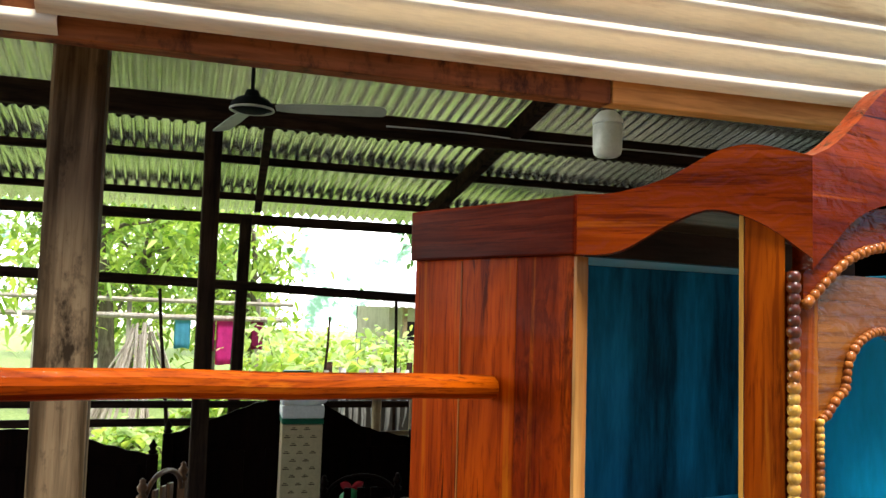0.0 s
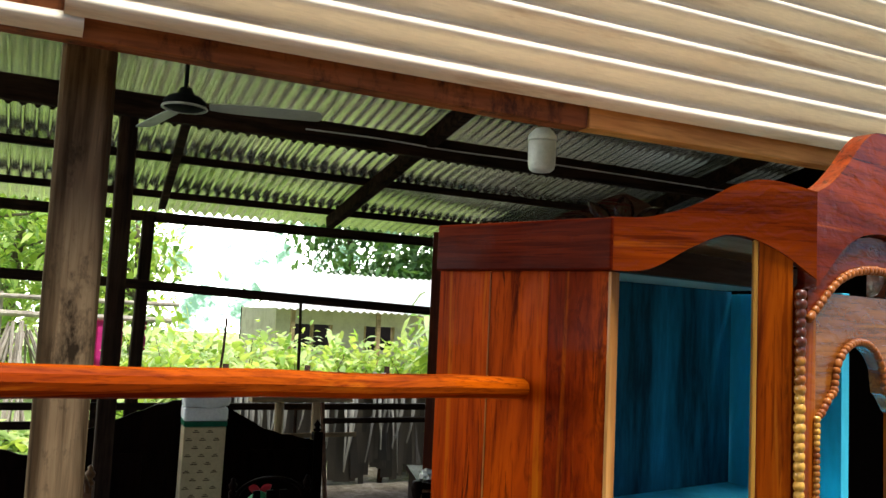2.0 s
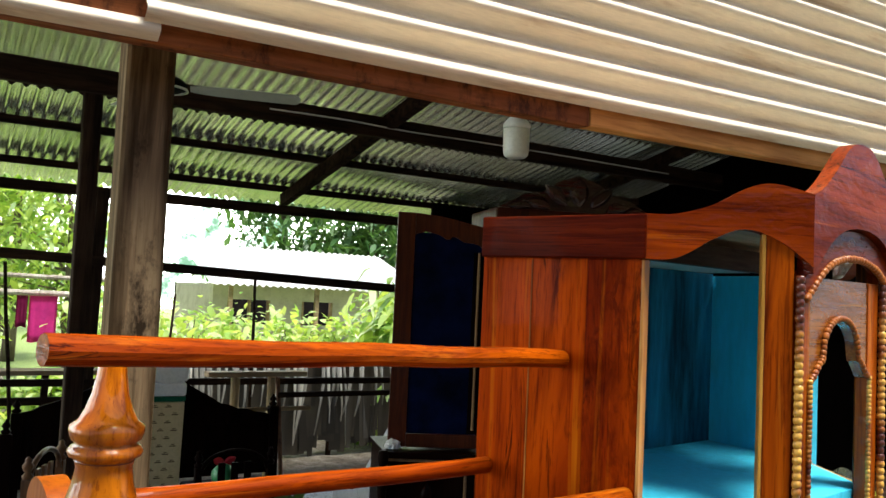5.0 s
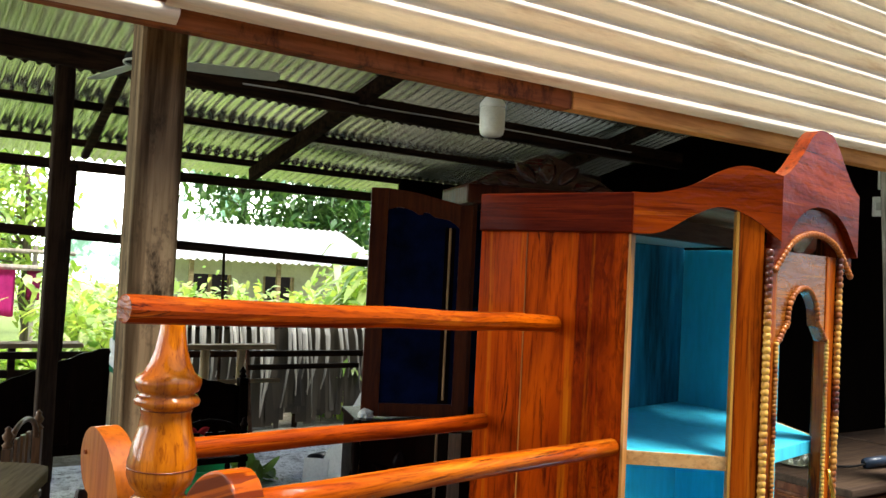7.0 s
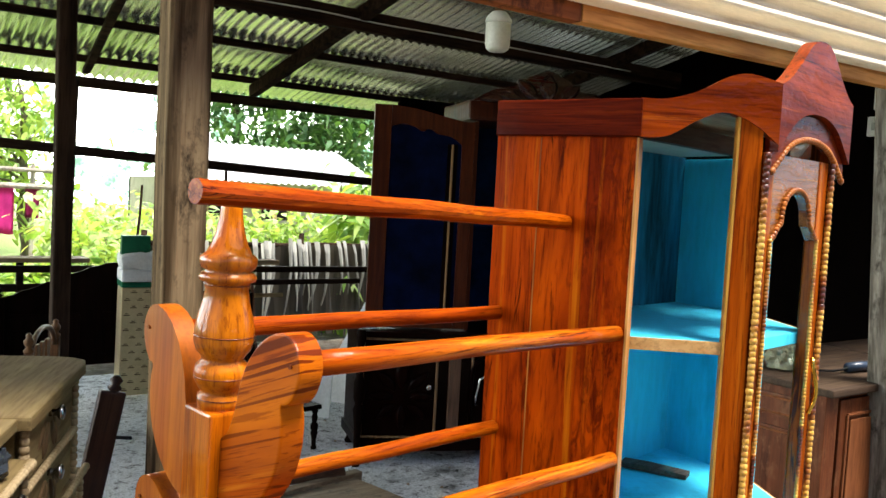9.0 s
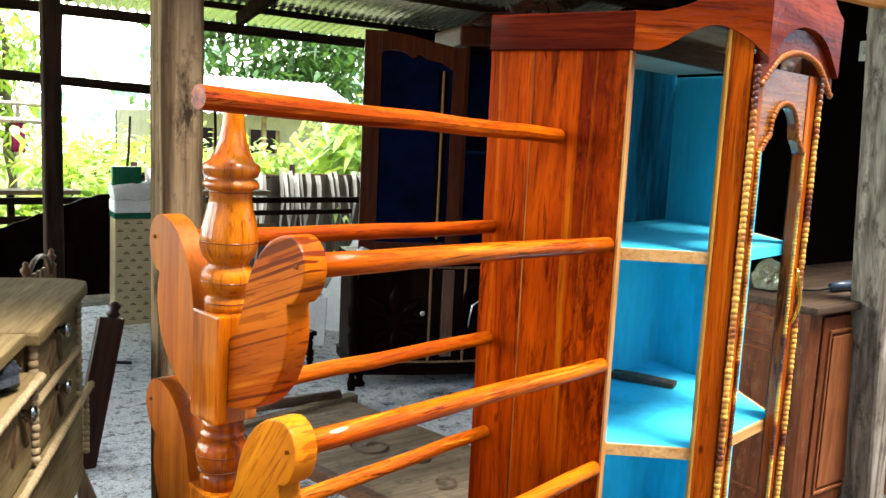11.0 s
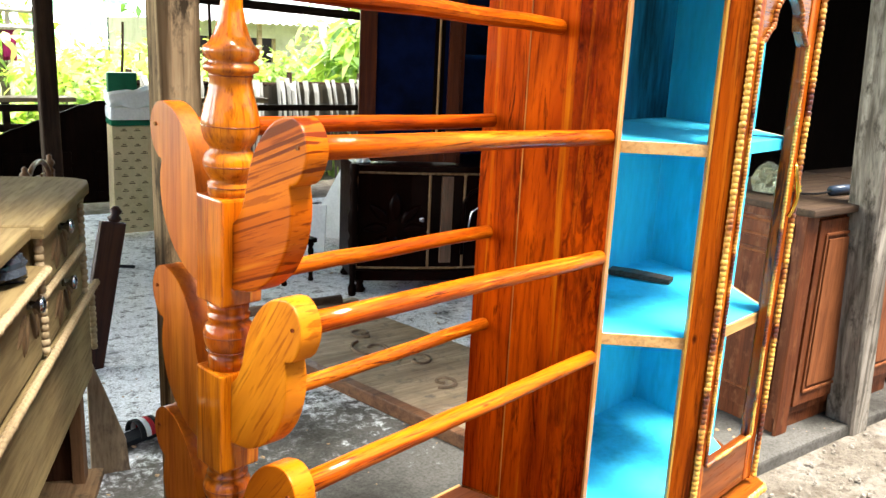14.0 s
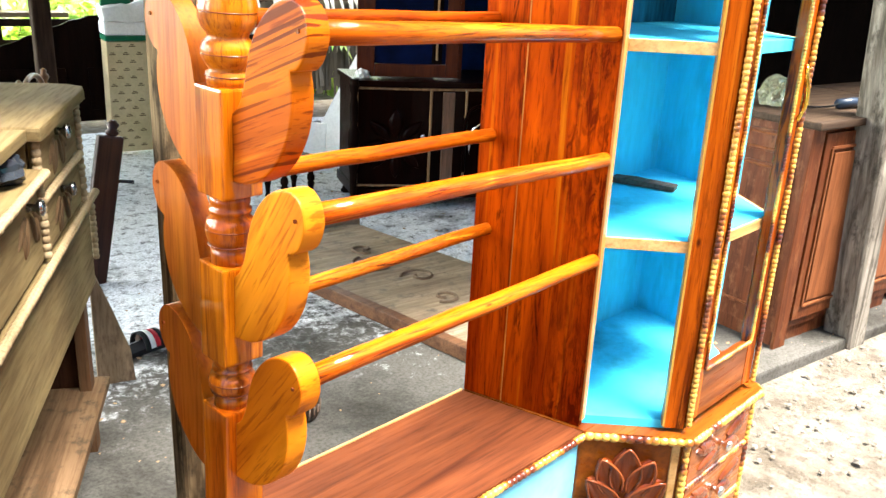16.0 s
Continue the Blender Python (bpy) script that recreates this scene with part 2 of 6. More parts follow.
def figured(name, light, mid, dark, pale, axis="z", rough=0.32, coat=0.25, wide=1.0, streaks=(0.56, 0.64), film=0.0, tilt=0.0, spec=0.2, wavy=1.0, mottle=0.0):
    """Varnished teak: broad tone, wavy figure, fine pores, dark and pale streaks, small knots."""
    m, t, b = nodes_of(name)

    def along(across, along_axis):
        a = across * wide
        # in tilted boards the figure runs straight through the thickness
        return {"x": (along_axis, a, a), "y": (a * 0.15 if tilt else a, along_axis, a), "z": (a * 0.15 if tilt else a, a, along_axis)}[axis]
    start = len(t.nodes)
    broad = noise_node(t, coords(t, along(9, 0.9)), 1.0, 3, 0.5, 0.8)
    figure = noise_node(t, coords(t, along(26, 1.9)), 1.0, 5, 0.62, 2.2 * wavy)
    pores = noise_node(t, coords(t, along(230, 9.0)), 1.0, 3, 0.65, 0.3)
    line = noise_node(t, coords(t, along(50 if wavy > 0.5 else 120, 3.6 if wavy > 0.5 else 1.2)), 1.0, 5 if wavy > 0.5 else 2, 0.68 if wavy > 0.5 else 0.4, 1.4 * wavy)
    where = noise_node(t, coords(t, along(7, 2.0)), 1.0, 2, 0.5)
    pale_n = noise_node(t, coords(t, along(48, 1.0)), 1.0, 3, 0.6, 0.6)
    if tilt:
        # turn the grain before it is stretched
        for node in list(t.nodes)[start:]:
            if node.bl_idname == "ShaderNodeMapping":
                first = t.nodes.new("ShaderNodeMapping")
                first.inputs["Rotation"].default_value = (radians(tilt), 0, 0)
                t.links.new(node.inputs["Vector"].links[0].from_socket, first.inputs["Vector"])
                t.links.new(first.outputs[0], node.inputs["Vector"])
    base = link_ramp(t, broad.outputs[0], ((0.38, mid), (0.50, tuple((p + q) / 2 for p, q in zip(mid, light))), (0.60, light)))
    fig = link_ramp(t, figure.outputs[0], ((0.34, (0.50, 0.38, 0.3)), (0.48, (0.92, 0.9, 0.86)), (0.62, (1.2, 1.24, 1.2))))
    c = mixc(t, 0.9 if wavy > 0.5 else 0.45, base.outputs[0], fig.outputs[0], "MULTIPLY")
    pr = link_ramp(t, pale_n.outputs[0], ((0.60, (0, 0, 0)), (0.70, (0.75, 0.75, 0.75))))
    c = mixc(t, pr.outputs[0], c, pale)
    po = link_ramp(t, pores.outputs[0], ((0.36, (0.42, 0.28, 0.22)), (0.46, (1.05, 1.05, 1.05))))
    c = mixc(t, 0.65, c, po.outputs[0], "MULTIPLY")
    ln = link_ramp(t, line.outputs[0], ((streaks[0], (0, 0, 0)), (streaks[1], (1, 1, 1))))
    wh = link_ramp(t, where.outputs[0], ((0.42, (0.12,) * 3 if wavy > 0.5 else (0.75,) * 3), (0.6, (1, 1, 1))))
    f = mixc(t, 1.0, ln.outputs[0], wh.outputs[0], "MULTIPLY")
    c = mixc(t, f, c, dark)
    if mottle:
        # short dark flecks gathered in patches
        fleck = noise_node(t, coords(t, along(85, 20)), 1.0, 4, 0.65, 0.8)
        patch = noise_node(t, coords(t, along(11, 3.0)), 1.0, 4, 0.6)
        fr = link_ramp(t, fleck.outputs[0], ((0.44, (0, 0, 0)), (0.58, (1, 1, 1))))
        pt = link_ramp(t, patch.outputs[0], ((0.40, (0, 0, 0)), (0.60, (mottle,) * 3)))
        c = mixc(t, mixc(t, 1.0, fr.outputs[0], pt.outputs[0], "MULTIPLY"), c, tuple(v * 0.5 for v in mid))
    vo = t.nodes.new("ShaderNodeTexVoronoi")
    vo.inputs["Scale"].default_value = 1.0
    t.links.new(coords(t, along(9, 4.0)).outputs[0], vo.inputs["Vector"])
    kn = link_ramp(t, vo.outputs["Distance"], ((0.02, (0.9, 0.9, 0.9)), (0.055, (0, 0, 0))))
    c = mixc(t, kn.outputs[0], c, dark)
    t.links.new(c, b.inputs["Base Color"])
    rr = link_ramp(t, figure.outputs[0], ((0.3, (rough + 0.14,) * 3), (0.65, (rough - 0.05,) * 3)))
    t.links.new(rr.outputs[0], b.inputs["Roughness"])
    b.inputs["Specular IOR Level"].default_value = spec
    wear = link_ramp(t, where.outputs[0], ((0.38, (coat * 0.3,) * 3), (0.62, (coat,) * 3)))
    t.links.new(wear.outputs[0], b.inputs["Coat Weight"])
    b.inputs["Coat Roughness"].default_value = 0.05
    b.inputs["Coat IOR"].default_value = 1.55
    bump(t, b, pores.outputs[0], 0.2, 0.001)
    if film:
        w = noise_node(t, coords(t, (0.8, 0.8, 1.8)), 34, 3, 0.5, 0.6)
        cb = t.nodes.new("ShaderNodeBump")
        cb.inputs["Strength"].default_value, cb.inputs["Distance"].default_value = film, 0.010
        t.links.new(w.outputs[0], cb.inputs["Height"])
        t.links.new(cb.outputs[0], b.inputs["Coat Normal"])
    return m


DARK_STREAK = (0.035, 0.006, 0.001)
TEAK = figured("varnished_teak", (0.385, 0.049, 0.0005), (0.17, 0.0125, 0.0003), (0.055, 0.005, 0.0003), (0.49, 0.116, 0.0025), "z", 0.42, 0.02, 0.8, (0.57, 0.66), spec=0.02)
TEAK_MOTTLED = figured("varnished_teak_mottled", (0.32, 0.040, 0.0005), (0.13, 0.009, 0.0003), (0.038, 0.0034, 0.0003), (0.42, 0.088, 0.0025), "z", 0.42, 0.02, 0.7, (0.57, 0.66), spec=0.02, mottle=0.95)
TEAK_B = figured("varnished_teak_pale", (0.40, 0.055, 0.0006), (0.165, 0.0118, 0.0003), (0.046, 0.0042, 0.0003), (0.50, 0.138, 0.0034), "z", 0.42, 0.02, 0.6, (0.56, 0.65), spec=0.02)
TEAK_X = figured("varnished_teak_rod", (0.46, 0.110, 0.0025), (0.29, 0.042, 0.001), (0.06, 0.007, 0.001), (0.56, 0.20, 0.012), "x", 0.42, 0.4, 1.7, (0.54, 0.62), film=0.2, spec=0.04)
TEAK_XR = figured("varnished_red_rod", (0.34, 0.058, 0.001), (0.18, 0.019, 0.0005), (0.035, 0.004, 0.0008), (0.44, 0.105, 0.004), "x", 0.42, 0.22, 1.7, (0.54, 0.62), film=0.2, spec=0.03)
TEAK_RED = figured("varnished_teak_red", (0.11, 0.010, 0.0006), (0.05, 0.0035, 0.0004), (0.010, 0.0014, 0.0005), (0.15, 0.019, 0.001), "x", 0.5, 0.03, 1.2, spec=0.03)
TEAK_CROWN = figured("varnished_crown", (0.25, 0.031, 0.0005), (0.11, 0.009, 0.0003), (0.02, 0.0025, 0.0004), (0.34, 0.058, 0.001), "x", 0.45, 0.6, 0.8, film=0.5, spec=0.03)
CROWN_FILM = figured("crown_with_film", (0.24, 0.033, 0.0006), (0.11, 0.011, 0.0004), (0.02, 0.0025, 0.0005), (0.36, 0.075, 0.002), "x", 0.45, 0.8, 0.9, film=0.5, spec=0.03)
TEAK_POST = figured("varnished_post", (0.476, 0.1318, 0.00255), (0.306, 0.0561, 0.001275), (0.136, 0.0187, 0.00085), (0.527, 0.1785, 0.0085), "z", 0.36, 0.9, 1.0, (0.66, 0.78), spec=0.06)
TEAK_BRACKET = figured("varnished_bracket", (0.46, 0.110, 0.0025), (0.30, 0.050, 0.0012), (0.11, 0.014, 0.001), (0.52, 0.16, 0.009), "y", 0.4, 0.12, 0.8, (0.55, 0.59), tilt=20, wavy=0.25, spec=0.05)
PALE_WOOD = wood("raw_pale_wood", (0.66, 0.42, 0.17), (0.48, 0.24, 0.07), "x", 0.55)


def bead_material():
    """Pale beads with stretches of dark varnish on them."""
    m, t, b = nodes_of("bead_wood")
    n = noise_node(t, coords(t, (1, 1, 1)), 11.0, 2, 0.5)
    f = noise_node(t, coords(t, (1, 1, 1)), 90.0, 3, 0.6)
    r = link_ramp(t, n.outputs[0], ((0.42, (0.10, 0.018, 0.004)), (0.47, (0.36, 0.11, 0.010)), (0.54, (0.72, 0.40, 0.060))))
    r2 = link_ramp(t, f.outputs[0], ((0.35, (0.55, 0.45, 0.35)), (0.55, (1, 1, 1))))
    t.links.new(mixc(t, 0.7, r.outputs[0], r2.outputs[0], "MULTIPLY"), b.inputs["Base Color"])
    b.inputs["Roughness"].default_value = 0.32
    b.inputs["Coat Weight"].default_value = 0.4
    bump(t, b, f.outputs[0], 0.15, 0.001)
    return m


BEAD_WOOD = bead_material()
ARCH_BEAD = wood("arch_bead", (0.52, 0.17, 0.022), (0.20, 0.045, 0.008), "x", 0.3, 0.4, 3.0)
BASE_TOP = wood("plywood_top", (0.155, 0.043, 0.013), (0.058, 0.013, 0.004), "x", 0.5, 0.0, 1.2)
BLUE = paint("blue_paint", (0.07, 0.69, 0.92), (0.014, 0.24, 0.33), 0.5, (0.50, 0.78), 4.5, 0, 0.14, (1, 1, 0.25))
CARVED = wood("carved_dark_varnish", (0.26, 0.06, 0.015), (0.09, 0.018, 0.006), "z", 0.18, 0.6)
OLD_TIMBER = wood("weathered_timber", (0.235, 0.165, 0.088), (0.060, 0.038, 0.018), "z", 0.85, 0, 1.3, (0.38, 0.60), 1.0, stain=(0.030, 0.020, 0.011))
OLD_BEAM = wood("old_roof_timber", (0.05, 0.028, 0.018), (0.012, 0.008, 0.006), "x", 0.85, 0, 0.8, relief=0.4)
FRONT_BEAM = wood("front_beam_brown", (0.42, 0.14, 0.040), (0.14, 0.038, 0.012), "x", 0.7, 0, 0.8, relief=0.4, stain=(0.06, 0.018, 0.008))
FRONT_BEAM_NEW = wood("front_beam_pale", (0.72, 0.36, 0.10), (0.40, 0.15, 0.035), "x", 0.65, 0, 0.8, relief=0.4)
GREEN_ROOF = sheet_metal("green_roof_sheet", (0.96, 0.97, 0.85), (0.58, 0.64, 0.47), 0.2)
CREAM_SHEET = paint("galvanised_sheet", (0.86, 0.76, 0.57), (0.46, 0.29, 0.13), 0.5, (0.54, 0.74), 3.0, 0, 0.25, (0.6, 1, 9))
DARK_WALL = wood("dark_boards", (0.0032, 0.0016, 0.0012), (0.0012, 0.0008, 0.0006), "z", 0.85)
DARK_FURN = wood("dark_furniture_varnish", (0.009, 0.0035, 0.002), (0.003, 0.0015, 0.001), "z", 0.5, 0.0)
RED_FURN = wood("wardrobe_brown", (0.075, 0.013, 0.003), (0.025, 0.004, 0.0012), "z", 0.4, 0.05)
CHEST = wood("chest_dark_gloss", (0.009, 0.0016, 0.0008), (0.003, 0.0008, 0.0005), "z", 0.3, 0.05)
DRESSER = wood("dusty_raw_wood", (0.185, 0.134, 0.056), (0.100, 0.066, 0.025), "x", 0.75, 0, 0.8)
DRESSER_PALE = wood("dusty_trim", (0.3264, 0.2516, 0.1428), (0.204, 0.1462, 0.0748), "x", 0.75, 0, 1.5)
CHROME = plain("polished_chrome", (0.75, 0.75, 0.75), 0.15, 1.0)
NAVY = paint("navy_paint", (0.0005, 0.0045, 0.030), (0.0003, 0.001, 0.005), 0.7, (0.42, 0.68), 3.0)
WHITE_PLASTIC = plain("white_plastic", (0.72, 0.72, 0.68), 0.4)
BLACK_METAL = plain("black_metal", (0.02, 0.02, 0.02), 0.4)

# ---- ground and shed ----
DARK_BLOCK = paint("brown_sky_block", (0.16, 0.11, 0.065), (0.08, 0.055, 0.035), 0.9)

def structure(name, bm, mat, m=None, label="", smooth=False):
    ob = new(name, mesh_of(name, bm, mat, smooth))
    ob.matrix_world = m if m is not None else Matrix()
    return tagged(ob, label, "", "", "structure")


def ground_sheet():
    bm = bmesh.new()
    edges = [-900, -300, -100, -40, -20, -12, -8, -6, -5, -4, -3, -2, -1, 0, 1, 2, 3, 4, 5, 6, 7, 8, 10, 13, 18, 26, 40, 100, 300, 900]
    grid = [[bm.verts.new((x, y, -0.05 + (0.02 * noise.noise((x * 0.7, y * 0.7, 0)) if abs(x) < 30 and abs(y) < 30 else 0))) for x in edges] for y in edges]
    for p, q in zip(grid, grid[1:]):
        for i in range(len(edges) - 1):
            bm.faces.new((p[i], p[i + 1], q[i + 1], q[i]))
    return bm


def ground_material():
    m, t, b = nodes_of("yard_ground")
    mp = coords(t, (1, 1, 1), False)
    sep = t.nodes.new("ShaderNodeSeparateXYZ")
    tc = t.nodes.new("ShaderNodeTexCoord")
    t.links.new(tc.outputs["Object"], sep.inputs[0])
    n1 = noise_node(t, mp, 0.9, 6, 0.65)
    n2 = noise_node(t, mp, 26, 5, 0.7)
    n3 = noise_node(t, mp, 7, 6, 0.7)
    sand = link_ramp(t, n3.outputs[0], ((0.32, (0.095, 0.073, 0.047)), (0.5, (0.175, 0.147, 0.108)), (0.66, (0.27, 0.235, 0.19))))
    speck = link_ramp(t, n2.outputs[0], ((0.36, (0.42, 0.38, 0.33)), (0.5, (1, 1, 1))))
    sandc = mixc(t, 0.7, sand.outputs[0], speck.outputs[0], "MULTIPLY")
    grass = link_ramp(t, n2.outputs[0], ((0.3, (0.10, 0.17, 0.03)), (0.7, (0.30, 0.38, 0.12))))
    add = t.nodes.new("ShaderNodeMath")
    add.operation = "MULTIPLY_ADD"
    add.inputs[1].default_value = 3.0
    t.links.new(n1.outputs[0], add.inputs[0])
    t.links.new(sep.outputs[1], add.inputs[2])
    mr = t.nodes.new("ShaderNodeMapRange")
    mr.inputs[1].default_value, mr.inputs[2].default_value = 9.5, 11.0
    t.links.new(add.outputs[0], mr.inputs[0])
    damp = t.nodes.new("ShaderNodeMath")
    damp.operation = "MULTIPLY_ADD"
    damp.inputs[1].default_value = 4.0
    t.links.new(n1.outputs[0], damp.inputs[0])
    t.links.new(sep.outputs[0], damp.inputs[2])
    wet = t.nodes.new("ShaderNodeMapRange")
    wet.inputs[1].default_value, wet.inputs[2].default_value = 2.1, 3.3
    wet.inputs[3].default_value, wet.inputs[4].default_value = 0.8, 0.0
    t.links.new(damp.outputs[0], wet.inputs[0])
    soil = mixc(t, wet.outputs[0], sandc, mixc(t, 1.0, sandc, (0.34, 0.32, 0.29), "MULTIPLY"))
    c = mixc(t, mr.outputs[0], soil, grass.outputs[0])
    t.links.new(c, b.inputs["Base Color"])
    b.inputs["Roughness"].default_value = 0.95
    bump(t, b, n2.outputs[0], 1.0, 0.03)
    return m


structure("ground", ground_sheet(), ground_material(), label="pale sandy yard turning to grass behind the shed")


def slab_material():
    m, t, b = nodes_of("dusty_concrete_floor")
    mp = coords(t, (1, 1, 1), False)
    n1 = noise_node(t, mp, 1.5, 7, 0.7, 0.3)
    n2 = noise_node(t, mp, 16, 9, 0.8, 0.3)
    n3 = noise_node(t, mp, 75, 5, 0.75)
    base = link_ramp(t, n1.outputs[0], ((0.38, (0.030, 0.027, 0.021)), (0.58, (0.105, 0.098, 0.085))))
    # whitish dust; its rise towards the back paints in light from the open side
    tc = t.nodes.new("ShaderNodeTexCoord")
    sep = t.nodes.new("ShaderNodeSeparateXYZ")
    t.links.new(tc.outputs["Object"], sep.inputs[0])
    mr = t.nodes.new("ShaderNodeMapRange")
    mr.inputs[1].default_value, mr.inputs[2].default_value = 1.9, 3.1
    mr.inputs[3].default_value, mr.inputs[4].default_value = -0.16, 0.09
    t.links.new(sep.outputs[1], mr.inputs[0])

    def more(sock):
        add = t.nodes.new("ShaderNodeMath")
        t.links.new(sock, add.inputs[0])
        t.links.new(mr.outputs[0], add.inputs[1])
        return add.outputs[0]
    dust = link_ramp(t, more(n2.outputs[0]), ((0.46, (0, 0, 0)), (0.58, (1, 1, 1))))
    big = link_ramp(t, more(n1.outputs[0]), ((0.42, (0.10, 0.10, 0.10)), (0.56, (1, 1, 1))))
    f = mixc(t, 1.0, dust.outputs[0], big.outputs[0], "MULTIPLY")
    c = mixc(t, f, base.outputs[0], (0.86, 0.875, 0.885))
    fine = link_ramp(t, n3.outputs[0], ((0.36, (0.5, 0.48, 0.43)), (0.56, (1.1, 1.1, 1.1))))
    c = mixc(t, 0.85, c, fine.outputs[0], "MULTIPLY")
    t.links.new(c, b.inputs["Base Color"])
    b.inputs["Roughness"].default_value = 0.7
    b.inputs["Specular IOR Level"].default_value = 0.12
    bump(t, b, n2.outputs[0], 0.35, 0.004)
    return m


structure("floor", newbox(-2.4, 7.5, 1.42, 6.9, -0.2, 0.0, 0.012), slab_material(), SHED, "grey concrete floor with whitish dust, light from the open back painted in")

# roof: ridges run down the slope to the back


def roof_z(y):
    """Underside of the purlins."""
    return 2.82 - 0.22 * (y - 4.9)


def roof():
    bm = bmesh.new()
    corrugated(bm, -1.9, 7.5, 1.72, 0.076, 0.016, 8)
    for v in bm.verts:
        y = 7.05 - v.co.y
        v.co = (v.co.x, y, roof_z(y) + 0.062 + v.co.z)
    up = corrugated(bmesh.new(), -1.9, 7.5, 4.2, 0.076, 0.016, 8)
    for v in up.verts:
        y = 5.55 - v.co.y
        v.co = (v.co.x, y, roof_z(y) + 0.100 + v.co.z)
    me = bpy.data.meshes.new("tmp")
    up.to_mesh(me)
    up.free()
    bm.from_mesh(me)
    bpy.data.meshes.remove(me)
    for f in bm.faces:
        f.smooth = True
    return bm


structure("ceiling", roof(), GREEN_ROOF, SHED, "pale green corrugated metal roof, open underneath")


def lap_strip(y, drop):
    """A dark wavy ribbon standing in for shade where one sheet laps the next."""
    bm = bmesh.new()
    n = int(9.4 / 0.076 * 8)
    rows = []
    for yy, dz in ((y - 0.004, 0.012), (y, -drop)):
        rows.append([bm.verts.new((-1.9 + 9.4 * i / n, yy, roof_z(y) + 0.062 + 0.016 * math.sin(2 * math.pi * i / 8) + dz)) for i in range(n + 1)])
    for i in range(n):
        bm.faces.new((rows[0][i], rows[0][i + 1], rows[1][i + 1], rows[1][i]))
    return bm


LAP_SHADE = paint("lap_shade_dark", (0.02, 0.013, 0.009), (0.008, 0.006, 0.005), 0.9)
structure("roof_lap", lap_strip(5.327, 0.028), LAP_SHADE, SHED, "dark strip painted as the shade in the lap of two roof sheets")


def member(name, a, b, w, h, mat=None, label="", wob=0.0):
    bm = bmesh.new()
    beam(bm, a, b, w, h, min(w, h) * 0.08)
    ob = structure(name, bm, mat or OLD_BEAM, SHED, label)
    return ob


member("main_beam", (-1.9, 4.86, 2.74), (7.5, 4.86, 2.73), 0.06, 0.135, label="dark old timber beam under the roof")
for y in (2.2, 3.1, 4.0, 5.85, 6.58):
    member("purlin", (-1.9, y, roof_z(y) + 0.025), (7.5, y, roof_z(y) + 0.025), 0.05, 0.05, label="dark roof purlin")
for x, x2 in ((-1.25, -1.25), (2.12, 1.98), (4.4, 4.4)):
    member("rafter", (x, 1.6, roof_z(1.6) - 0.055), (x2, 6.62, roof_z(6.62) - 0.055), 0.06, 0.1, label="dark roof rafter")
member("wall_plate", (-1.9, 6.5, 2.295), (7.5, 6.5, 2.29), 0.06, 0.075, label="dark timber along the open back side")
member("back_rail", (-1.9, 6.5, 1.85), (0.02, 6.5, 1.805), 0.045, 0.075, label="dark timber rail along the open back side")
member("back_rail", (-0.1, 6.46, 1.81), (5.0, 6.46, 1.62), 0.045, 0.07, label="dark timber rail along the open back side")
member("back_rail", (-1.9, 6.48, 0.92), (5.0, 6.48, 0.88), 0.05, 0.05, label="dark timber rail along the open back side")
member("front_beam", (-1.9, 1.475, 2.105), (0.817, 1.475, 2.095), 0.045, 0.075, FRONT_BEAM, "reddish brown beam over the open front")
member("front_beam", (0.819, 1.473, 2.1), (7.0, 1.473, 2.16), 0.045, 0.082, FRONT_BEAM_NEW, "pale new beam over the open front")
member("brace", (0.52, 4.86, 2.7), (0.62, 6.4, 2.36), 0.05, 0.04, label="slanting old timber brace")


def timber_post(name, x, y, z1, s, lean=(0, 0), mat=None, label=""):
    bm = bmesh.new()
    n = 14
    loops = []
    for i in range(n + 1):
        z = -0.05 + (z1 + 0.05) * i / n
        c = Vector((x + lean[0] * z, y + lean[1] * z, z))
        k = 1 + 0.03 * noise.noise((x * 3, y * 3, z * 3))
        h = s / 2 * k
        q = h * 0.86
        loops.append([bm.verts.new(c + Vector(d)) for d in ((-q, -h, 0), (q, -h, 0), (h, -q, 0), (h, q, 0), (q, h, 0), (-q, h, 0), (-h, q, 0), (-h, -q, 0))])
    for p, r in zip(loops, loops[1:]):
        for k in range(8):
            bm.faces.new((p[k], p[(k + 1) % 8], r[(k + 1) % 8], r[k]))
    bm.faces.new(loops[0][::-1])
    bm.faces.new(loops[-1])
    return structure(name, bm, mat or OLD_TIMBER, SHED, label)


timber_post("front_post", -0.150, 1.625, 2.9, 0.089, (0, 0), OLD_TIMBER, "grey weathered square timber post")
timber_post("front_post", 2.70, 1.47, 2.9, 0.13, (-0.105, 0), wood("pale_weathered_timber", (0.30, 0.27, 0.22), (0.09, 0.078, 0.06), "z", 0.85, 0, 1.2, (0.34, 0.64), 0.9, stain=(0.05, 0.042, 0.032)), "grey weathered leaning timber post")
timber_post("front_post", -1.82, 1.56, 2.9, 0.1, (0, 0), OLD_TIMBER, "grey weathered square timber post")
DARK_POST = wood("dark_post_timber", (0.05, 0.03, 0.02), (0.014, 0.009, 0.006), "z", 0.85, 0, 0.8, relief=0.4)
timber_post("roof_post", 0.215, 4.92, 2.68, 0.095, (0, 0), DARK_POST, "dark square roof post")
timber_post("back_post", 0.5, 6.5, 2.3, 0.085, (0.02, 0), DARK_POST, "dark post at the open back side")
timber_post("back_post", -1.84, 6.5, 2.3, 0.085, (0, 0), DARK_POST, "dark post at the open back side")
